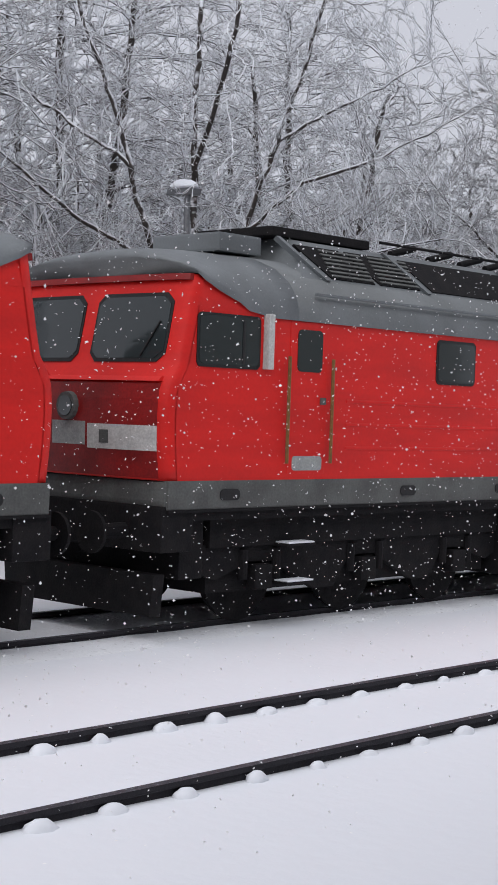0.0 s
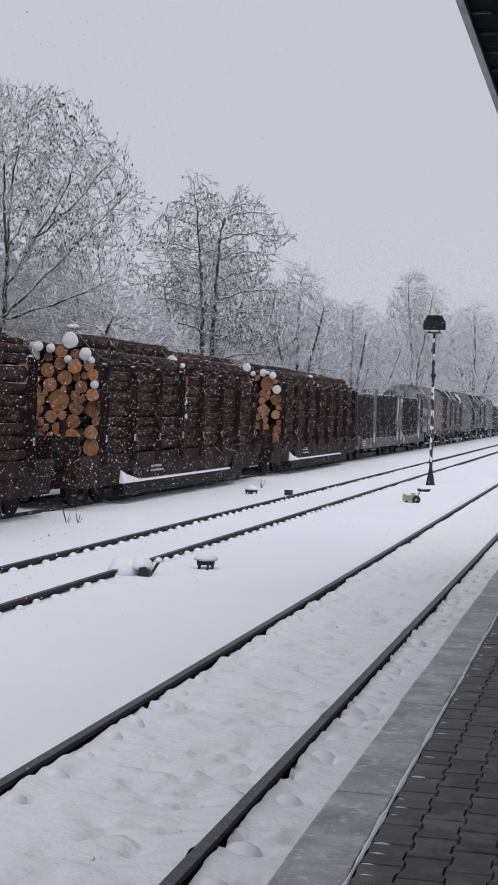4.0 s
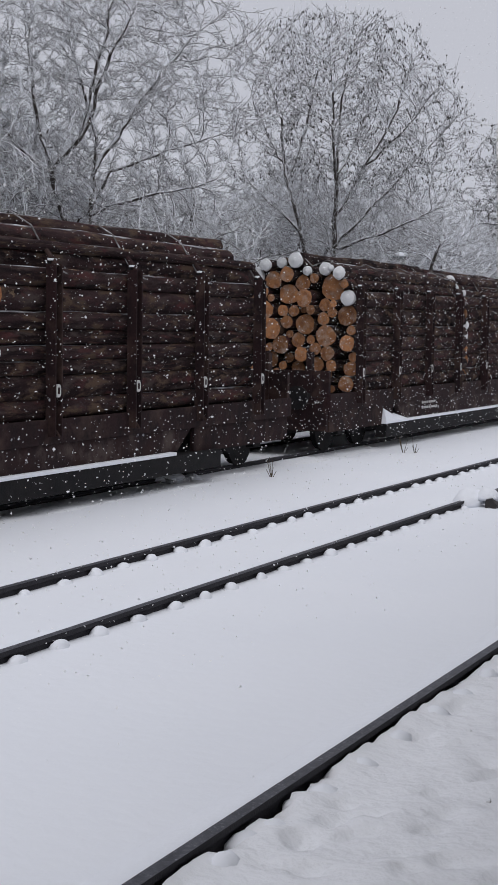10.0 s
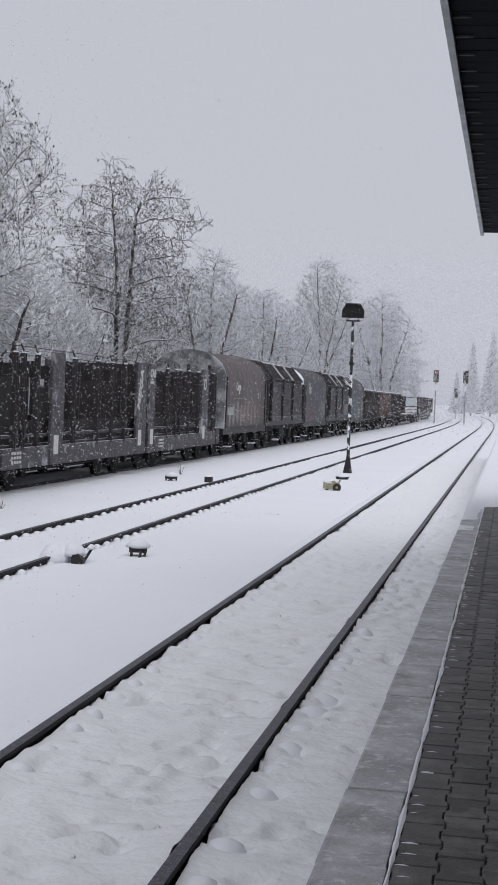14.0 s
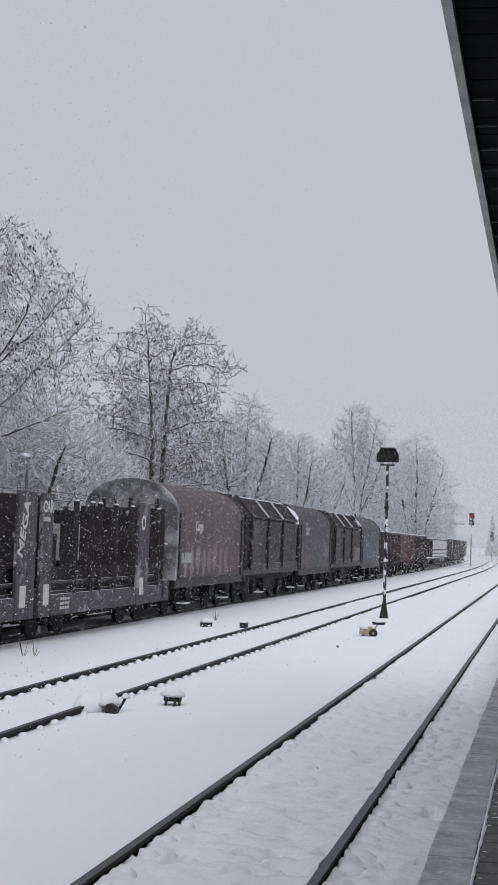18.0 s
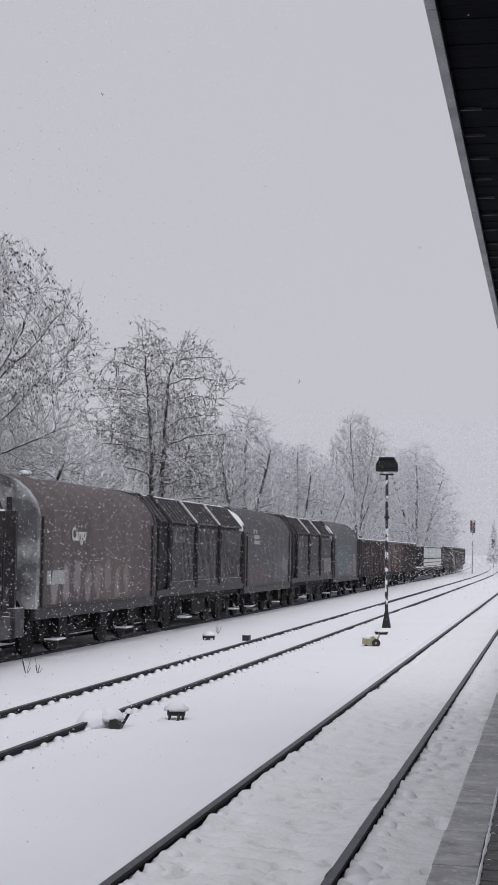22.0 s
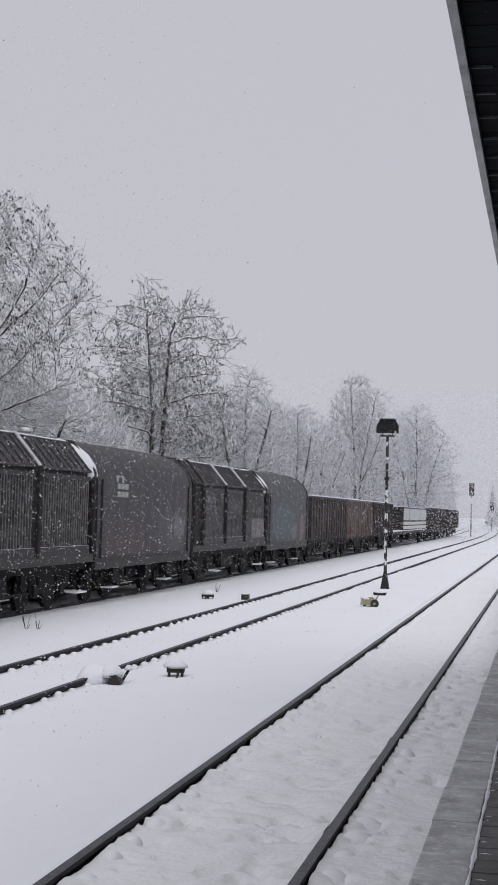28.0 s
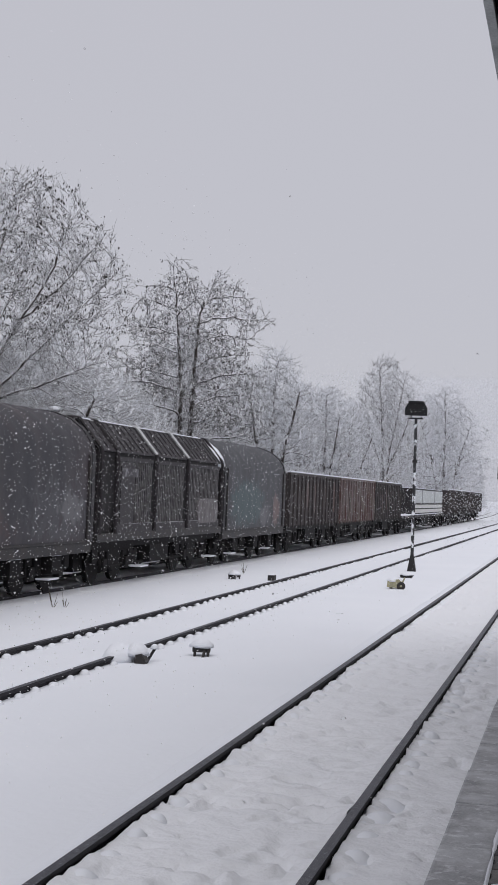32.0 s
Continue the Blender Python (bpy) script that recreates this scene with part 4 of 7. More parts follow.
# vase-shaped tree: two stems whose shoots fan out
tree("vase_shaped_tree", -13.5, 38.2, 0.5, "bare vase-shaped tree with two stems and a few withered leaves",
     [flat((-0.3, 0), (-0.44, 3.8), (-0.6, 4.7), (-1.0, 6.0), (-1.08, 7.4), (-1.7, 9.5)), flat((0.25, 0), (0.33, 3.8), (0.45, 5.8), (0.56, 8.0), (0.95, 9.7)),
      flat((0.4, 4.8), (1.2, 6.2, -0.2), (1.7, 7.1, -0.3), (2.4, 9.1, -0.4)), flat((0.35, 4.1), (1.6, 5.4, 0.2), (3.0, 7.0, 0.3), (3.8, 7.7, 0.4)),
      flat((-0.5, 4.2), (-1.4, 5.2), (-2.1, 6.0)), flat((-0.95, 5.7), (-0.4, 7.4, 0.4), (0.0, 9.6, 0.6)), flat((0.35, 3.9), (1.8, 4.5, -0.4), (3.4, 5.2, -0.6)),
      flat((0.5, 6.0), (1.1, 7.4, 0.7), (1.7, 9.2, 1.0)), flat((0.42, 5.2), (0.3, 6.8, -1.0), (0.2, 8.8, -1.6)), flat((-1.0, 6.2), (-1.7, 7.5, -0.3), (-2.2, 8.9, -0.5)),
      flat((1.3, 6.2), (2.2, 7.2, -0.9), (3.1, 8.2, -1.3))],
     [(3.4, -1.5, 2.4), (4.6, -2.0, 3.5), (6.2, -2.2, 4.0), (7.2, -2.3, 4.0), (8.0, -2.3, 3.6), (8.8, -2.1, 2.9), (9.6, -1.9, 2.4), (10.0, -1.2, 1.4)],
     21, (0.924, 0.382), n=7500, twigs=1, twig_len=0.36, leaves=3600, low=5.6, min_twig=0.0072, gaps=0.66, lift=0.42, step=0.15, kill=0.18)
# layered tree with two straight stems
rgl = random.Random(6)
tiers = [flat((-0.05, 0), (-0.05, 4.2), (-0.2, 7.6), (-0.4, 10.2), (-0.7, 12.0)), flat((0.4, 0), (0.38, 4.2), (0.5, 7.6), (0.55, 9.8), (1.2, 11.2))]
for k in range(17):
    z_ = 3.4 + 7.2 * k / 16 + rgl.uniform(-0.2, 0.2)
    side = 1 if k % 2 else -1
    reach = float(np.interp(z_, (3.0, 5.5, 7.0, 8.4, 9.8, 11.2), (3.4, 3.9, 3.4, 2.7, 2.9, 1.3))) * rgl.uniform(0.85, 1.05)
    dep = rgl.uniform(-0.7, 0.7) * reach
    tiers.append(flat((0.4 if side > 0 else -0.1, z_), (side * reach * 0.45, z_ + 0.42, dep * 0.4), (side * reach * 0.8, z_ + 0.55, dep * 0.8), (side * reach, z_ + 0.45, dep)))
tree("layered_tree", -15.2, 66.6, 0.4, "tall tree with two straight stems, layered limbs and withered leaves",
     tiers, [(3.2, -3.4, 3.4), (5.6, -4.1, 3.9), (6.4, -4.0, 3.7), (7.6, -3.4, 3.2), (8.6, -2.8, 3.1), (9.8, -2.6, 3.6), (10.4, -2.2, 2.9), (11.5, -1.0, 2.0), (12.3, -0.9, -0.4)],
     31, (0.967, 0.255), n=5500, twigs=1, twig_len=0.42, leaves=9000, low=3.2, min_twig=0.0115, gaps=0.92, lift=0.12, step=0.17, kill=0.2, droop=0.05, twig=TWIG_DARK)

# far trees over the hazy woods
tree("tall_far_tree", -20.5, 178.0, 0.0, "tall bare far tree with upswept limbs over the hazy woods",
     [flat((0.6, 0), (0.6, 7.0), (0.2, 12.0), (-0.2, 17.6)), flat((1.0, 0), (1.2, 7.0), (2.0, 12.0), (2.8, 16.4)), flat((0.6, 5.0), (-0.8, 9.0, 0.6), (-1.8, 13.2, 1.0)), flat((1.1, 5.5), (2.8, 9.5, -0.6), (4.0, 13.8, -1.0))],
     [(3.5, -2.5, 3.8), (8.5, -3.5, 4.8), (13.0, -2.6, 4.5), (15.5, -1.9, 3.6), (18.4, -0.6, 1.4)],
     41, (1.0, 0.1), n=5000, twigs=2, twig_len=0.8, min_twig=0.02, gaps=0.6, lift=0.4, step=0.3, kill=0.36)

# woods behind: three kinds of tree, copied
bush = tree("thicket_tree", -19.0, 22.0, 0.6, "dense low tree bowed under heavy snow",
            [flat((0, 0), (0.3, 2.4), (0.8, 4.6)), flat((0.4, 0), (1.3, 2.0), (2.2, 3.6)), flat((-0.4, 0), (-1.3, 2.0), (-2.1, 3.7)), flat((0, 0, 0.3), (0.2, 2.0, 1.4), (0.2, 3.8, 2.0)), flat((0, 0, -0.3), (-0.2, 2.0, -1.4), (-0.3, 3.8, -2.0))],
            [(0.3, -2.2, 2.2), (2.2, -2.9, 2.9), (3.8, -2.6, 2.6), (5.0, -1.5, 1.6), (5.7, -0.4, 0.6)],
            51, (0.8, 0.6), n=6500, twigs=1, twig_len=0.34, twig=TWIG_PALE, group="snowy woods", min_twig=0.0105, gaps=0.70, lift=0.08, step=0.17, kill=0.2)
wood_a = tree("woodland_tree", -22.0, 30.0, 0.8, "slender woodland tree white with snow",
              [flat((0, 0), (0.1, 4.0), (0.3, 8.8)), flat((0.3, 0), (0.9, 3.6), (1.8, 7.6)), flat((-0.3, 0), (-0.9, 3.6), (-1.7, 7.4)), flat((0, 0, 0.3), (0.1, 3.6, 1.3), (0.2, 7.2, 2.0))],
              [(1.2, -2.0, 2.0), (4.0, -2.9, 2.9), (7.0, -2.4, 2.4), (8.6, -1.2, 1.3), (9.4, -0.2, 0.5)],
              61, (0.8, 0.6), n=5500, twigs=1, twig_len=0.4, twig=TWIG_PALE, group="snowy woods", min_twig=0.012, gaps=0.68, lift=0.16, step=0.2, kill=0.23)
wood_b = tree("broad_woodland_tree", -20.0, 84.0, 0.6, "broad woodland tree thick with snow",
              [flat((0, 0), (0.1, 5.0), (0.2, 10.4)), flat((0.2, 0), (1.2, 4.6), (2.4, 8.4)), flat((-0.2, 0), (-1.2, 4.6), (-2.3, 8.6)), flat((0, 0, -0.2), (0.2, 4.6, -1.4), (0.3, 8.6, -2.4))],
              [(1.0, -2.4, 2.4), (4.5, -3.6, 3.6), (7.5, -3.1, 3.1), (9.8, -1.7, 1.7), (11.2, -0.3, 0.5)],
              71, (1.0, 0.2), n=5500, twigs=2, twig_len=0.5, twig=TWIG_PALE, group="snowy woods", min_twig=0.019, gaps=0.68, lift=0.2, step=0.24, kill=0.28)
rgw = random.Random(77)
for src, x, y, sc in ([(bush, -16.3 - rgw.uniform(0, 2.5), 7 + i * 2.9, rgw.uniform(0.85, 1.15) * (1 if i < 12 else 0.75)) for i in range(18)]
                      + [(wood_a, -20 - rgw.uniform(0, 5), 10 + i * 4.0, rgw.uniform(0.8, 1.05) * (1 if i < 8 else 0.75)) for i in range(13)]
                      + [(bush, -15.8 - 1.4 * (i % 3), 41 + i * 2.9, rgw.uniform(1.05, 1.3)) for i in range(9)]
                      + [(wood_a, -18.5, 12.5, 1.25), (wood_a, -19.5, 18.5, 1.35), (wood_a, -18.5, 24.0, 1.2), (wood_a, -21, 9.5, 1.3)]
                      + [(bush, -17.0 - rgw.uniform(0, 3), 70 + i * 4.2, rgw.uniform(0.8, 1.0)) for i in range(6)]
                      + [(wood_b, x, y, s_) for x, y, s_ in ((-19, 80, 0.75), (-16.2, 92.4, 0.95), (-21, 104, 0.95), (-17.4, 120.5, 0.92), (-19.5, 124, 0.95), (-22.5, 134, 1.05), (-19.5, 148, 1.0), (-24, 160, 1.15), (-23, 200, 1.2), (-15.6, 213, 1.55), (-18, 232, 1.45), (-22, 242, 1.5), (-23, 262, 1.75), (-24, 280, 1.5), (-27, 300, 1.5), (-29, 320, 1.4), (-27, 185, 1.3))]):
    c = copy_thing(src, pose(x, y, 0.5, 0, 0, rgw.uniform(0, 360)))
    c.scale = (sc, sc, sc)


def conifer(x, y, h, seed):
    rg = random.Random(seed)
    t = thing("conifer", x, y, 0.0, "far spruce fading into the falling snow", "tree", "far spruces")
    tubes("trunk", [(0, 0, 0, 0, 0, h, 0.2, 0.03)], BARK, t, 6)
    segs = []
    for k in range(90):
        f = k / 90
        z = h * (0.08 + 0.9 * f)
        l = (1 - f) * h * 0.17 + 0.25
        for j in range(7):
            a = rg.uniform(0, math.tau)
            e = (l * math.cos(a), l * math.sin(a), z - 0.3 * l)
            segs.append((0, 0, z, *e, 0.10, 0.05))
            for q in (0.45, 0.75):
                segs.append((e[0] * q, e[1] * q, z - 0.3 * l * q, e[0] * q + 0.3 * l * math.cos(a + 1), e[1] * q + 0.3 * l * math.sin(a + 1), z - 0.3 * l * q - 0.12, 0.09, 0.05))
    tubes("crown", segs, FIR, t, 3)
    return t


fir = conifer(-24.0, 345, 17, 1)
for x, y, s_ in ((-29, 350, 1.1), (-33, 340, 0.9), (-20, 362, 0.75), (-6, 330, 0.95), (-2, 340, 1.1), (3, 335, 0.85), (8, 345, 1.05), (-10, 352, 0.6), (14, 340, 1.0), (20, 335, 0.9)):
    c = copy_thing(fir, pose(x, y, 0, 0, 0, x * 7))
    c.scale = (s_, s_, s_)


def street_lamp(x, y, h):
    s = thing("street_lamp", x, y, 0.3, "grey street lamp with snow piled on its head", "street lamp", "street lamps")
    grey = surface("galvanised_pole", (0.22, 0.23, 0.24), (0.15, 0.15, 0.16), 4, 0.5, 0.5, 0.4)
    part("lamp_post", tube((0, 0, 0), (0, 0, h), 0.065, 0.045, 10), grey, s)
    part("lamp_head", fix(prism([(-0.32, h), (0.14, h - 0.02), (0.16, h + 0.07), (-0.28, h + 0.1)], -0.12, 0.12)), grey, s)
    snow_cap(s, 0.56, 0.34, h + 0.07, 0.15, 91, -0.08)
    return s


street_lamp(-12.9, 15.35, 5.15)
street_lamp(-14.2, 46.8, 4.3)
street_lamp(-14.2, 60.5, 3.9)

# ---- the goods train: materials ----
RED = surface("weathered_red_paint", (0.72, 0.020, 0.016), (0.56, 0.017, 0.015), 1.6, 0.7, 0.5, bump=0.06, bump_scale=25, streak=(1, 0.5, 2.5), spec=0.25, fine=0.1)
# darker red for the lower front and the brim
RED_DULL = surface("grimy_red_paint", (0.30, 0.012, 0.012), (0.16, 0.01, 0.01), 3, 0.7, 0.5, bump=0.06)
LOCO_GREY = surface("grey_roof_paint", (0.175, 0.19, 0.20), (0.12, 0.13, 0.135), 1.5, 0.7, 0.5, bump=0.08, fine=0.2)
FRAME_GREY = surface("dusty_grey_frame", (0.12, 0.125, 0.12), (0.07, 0.07, 0.068), 3, 0.7, 0.7, bump=0.15)
# near-black; under the vehicles this colour holds their shade
NEAR_BLACK = surface("sooty_running_gear", (0.008, 0.0075, 0.009), (0.018, 0.016, 0.016), 5, 0.6, 0.8, 0.0, 0.3, 40, spec=0.2)
GLASS = glass("dark_cab_glass", (0.026, 0.034, 0.036))
RUBBER = surface("black_rubber", (0.012, 0.012, 0.013), (0.02, 0.02, 0.02), 9, 0.4, 0.6)
BRASS = surface("dull_brass_rail", (0.28, 0.17, 0.06), (0.15, 0.09, 0.04), 8, 0.5, 0.45, 0.5)
WHITE = surface("off_white_paint", (0.62, 0.62, 0.60), (0.42, 0.42, 0.41), 7, 0.6, 0.6)
PALE = surface("pale_grey_panel", (0.36, 0.38, 0.37), (0.24, 0.25, 0.25), 6, 0.6, 0.6)
RUST = surface("rusty_panel", (0.13, 0.04, 0.02), (0.07, 0.025, 0.018), 9, 0.7, 0.85, bump=0.3)
GRILLE = surface("dark_grille", (0.03, 0.012, 0.012), (0.02, 0.01, 0.01), 9, 0.4, 0.7)

TRAIN_START = []   # (thing, place along the train)
NOSE_Z = [(1.60, 9.10), (1.95, 9.14), (2.35, 9.15), (2.62, 9.12), (2.74, 9.00), (3.05, 8.93), (3.40, 8.86), (3.74, 8.80)]


def nose_y(x, z):
    zs, ys = [q[0] for q in NOSE_Z], [q[1] for q in NOSE_Z]
    y = float(np.interp(z, zs, ys))
    a = min(1.0, abs(x) / 1.41)
    return y - 0.03 * a ** 2 - 0.18 * (1 - max(0.0, 1 - a ** 4) ** 0.25)


def nose_patch(x0, x1, z0, z1, end, proud, nx=8, nz=5, corner=0.0):
    """A patch of the rounded front, lifted off it by proud; end is -1 for the leading cab, 1 for the rear."""
    vs, fs = [], []
    for layer in (proud, -0.03):
        for j in range(nz + 1):
            z = z0 + (z1 - z0) * j / nz
            f = min(j, nz - j) / nz
            ins = corner * max(0, 1 - f * nz)
            for i in range(nx + 1):
                f_ = i / nx if nx < 20 else 0.5 - 0.5 * math.cos(math.pi * i / nx)
                x = x0 + ins + (x1 - x0 - 2 * ins) * f_
                vs.append((x, end * (nose_y(x, z) + layer), z))
    n = nx + 1
    m = n * (nz + 1)
    for j in range(nz):
        for i in range(nx):
            a = j * n + i
            fs.append((a, a + 1, a + n + 1, a + n))
    rim = [i for i in range(n)] + [n * j + nx for j in range(1, nz + 1)] + [n * nz + i for i in range(nx - 1, -1, -1)] + [n * j for j in range(nz - 1, 0, -1)]
    for k in range(len(rim)):
        a, b = rim[k], rim[(k + 1) % len(rim)]
        fs.append((a, b, b + m, a + m))
    bm = bmesh.new()
    bv = [bm.verts.new(v) for v in vs]
    for f in fs:
        bm.faces.new([bv[k] for k in f])
    return fix(bm)


def rounded(y0, y1, z0, z1, r, x0, x1, n=4):
    """A rounded plate standing on a side wall, from x0 to x1."""
    pts = []
    for cy, cz, a0 in ((y1 - r, z1 - r, 0), (y0 + r, z1 - r, 90), (y0 + r, z0 + r, 180), (y1 - r, z0 + r, 270)):
        for k in range(n + 1):
            a = radians(a0 + 90 * k / n)
            pts.append((cy + r * math.cos(a), cz + r * math.sin(a)))
    bm = bmesh.new()
    a = [bm.verts.new((x0, y, z)) for y, z in pts]
    b = [bm.verts.new((x1, y, z)) for y, z in pts]
    m = len(pts)
    for k in range(m):
        bm.faces.new((a[k], a[(k + 1) % m], b[(k + 1) % m], b[k]))
    bm.faces.new(a)
    bm.faces.new(b)
    return fix(bm)


def wheel_mesh(r, width=0.13):
    bm = bmesh.new()
    n = 20
    for x0, x1, r0, r1 in ((-width / 2, -width / 2 + 0.03, r + 0.03, r + 0.03), (-width / 2 + 0.03, width / 2, r, r - 0.006), (width / 2 - 0.001, width / 2 + 0.05, 0.13, 0.11)):
        add_tube(bm, (x0, 0, 0), (x1, 0, 0), r0, r1, n)
    return fix(bm)


WHEEL_R = 0.46
wheel_src = part("wheel", wheel_mesh(WHEEL_R), NEAR_BLACK)
wheel_big = part("wheel", wheel_mesh(0.52), NEAR_BLACK)
for o in (wheel_src, wheel_big):
    scene.collection.objects.unlink(o)


def bogie(parent, y, axles, r, wheel, sx=1.06, half=None):
    """A bogie: two side frames, wheels, axle boxes and springs, as parts of the vehicle."""
    half = half or (max(axles) + 0.75)
    for s in (-1, 1):
        bm = bmesh.new()
        top = r + 0.42
        out = [(-half, r + 0.05), (-half, top - 0.06), (-half + 0.25, top), (half - 0.25, top), (half, top - 0.06), (half, r + 0.05), (half - 0.2, r - 0.02)]
        for a in sorted(axles, reverse=True):
            out += [(a + 0.32, r + 0.10), (a + 0.18, r + 0.16), (a - 0.18, r + 0.16), (a - 0.32, r + 0.10)]
            if a != min(axles):
                out += [(a - 0.55, r - 0.20), (a - 0.9, r - 0.20)]
        out += [(-half + 0.2, r - 0.02)]
        a_ = [bm.verts.new((s * sx, y + q[0], q[1])) for q in out]
        b_ = [bm.verts.new((s * (sx - 0.09), y + q[0], q[1])) for q in out]
        n = len(out)
        for k in range(n):
            bm.faces.new((a_[k], a_[(k + 1) % n], b_[(k + 1) % n], b_[k]))
        bm.faces.new(a_)
        bm.faces.new(b_)
        side = part("bogie_frame", fix(bm), NEAR_BLACK, parent)
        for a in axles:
            part("axle_box", box(s * sx - 0.06, s * sx + 0.09, y + a - 0.14, y + a + 0.14, r - 0.15, r + 0.13, 0.03), NEAR_BLACK, side)
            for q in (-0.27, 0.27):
                part("spring", tube((s * (sx + 0.01), y + a + q, r - 0.03), (s * (sx + 0.01), y + a + q, r + 0.3), 0.055, 0.055, 8), NEAR_BLACK, side)
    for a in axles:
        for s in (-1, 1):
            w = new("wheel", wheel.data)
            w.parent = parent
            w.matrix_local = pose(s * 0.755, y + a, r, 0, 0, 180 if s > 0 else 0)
        part("axle", tube((-0.75, y + a, r), (0.75, y + a, r), 0.08, 0.08, 8), NEAR_BLACK, parent)


def under_gear(w, half):
    """Brake rods, cylinders and a solid near-black block for the shade under a wagon."""
    # added block that closes the gap between the wheels as dark shade
    part("middle_frame", box(-0.72, 0.72, -half + 0.4, half - 0.4, 0.30, 0.86, 0.02), NEAR_BLACK, w)
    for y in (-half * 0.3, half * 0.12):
        part("brake_cylinder", tube((-1.0, y, 0.6), (1.05, y, 0.6), 0.2, 0.2, 12), NEAR_BLACK, w)
    part("air_tank", tube((0.85, -half * 0.15, 0.62), (0.85, half * 0.08, 0.62), 0.17, 0.17, 12), NEAR_BLACK, w)
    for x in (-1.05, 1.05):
        part("brake_rod", tube((x, -half + 1.5, 0.42), (x, half - 1.5, 0.42), 0.03, 0.03, 6), NEAR_BLACK, w)


def buffers(parent, ends, z=1.06):
    for y, s in ends:
        for x in (-0.875, 0.875):
            bm = bmesh.new()
            add_tube(bm, (x, y, z), (x, y + s * 0.42, z), 0.09, 0.075, 10)
            add_tube(bm, (x, y + s * 0.42, z), (x, y + s * 0.46, z), 0.22, 0.22, 16)
            part("buffer", bm, NEAR_BLACK, parent)
        part("coupling", tube((0, y, z - 0.05), (0, y + s * 0.5, z - 0.12), 0.05, 0.04, 8), NEAR_BLACK, parent)


def roof_line(k=1.0, lift=0.0):
    pts = [(1.435, 3.36), (1.44, 3.44), (1.40, 3.60), (1.28, 3.78), (1.05, 3.95), (0.70, 4.08), (0.35, 4.14), (0, 4.16)]
    pts = [(x, 3.40 + (z - 3.40) * k + lift) for x, z in pts]
    return [(x, z) for x, z in pts] + [(-x, z) for x, z in pts[-2::-1]]


def loft(sections, name, material, parent, label="", smooth=True, close=True):
    """Skin over outlines (lists of x, z) at places along y."""
    vs, fs = [], []
    n = len(sections[0][1])
    for y, out in sections:
        vs += [(x, y(x) if callable(y) else y, z) for x, z in out]
    for j in range(len(sections) - 1):
        for i in range(n - 1):
            a = j * n + i
            fs.append((a, a + 1, a + n + 1, a + n))
    if close:
        fs.append(tuple(range(n)))
        fs.append(tuple((len(sections) - 1) * n + i for i in range(n)))
    bm = bmesh.new()
    bv = [bm.verts.new(v) for v in vs]
    for f in fs:
        bm.faces.new([bv[k] for k in f])
    return part(name, fix(bm), material, parent, label, smooth)


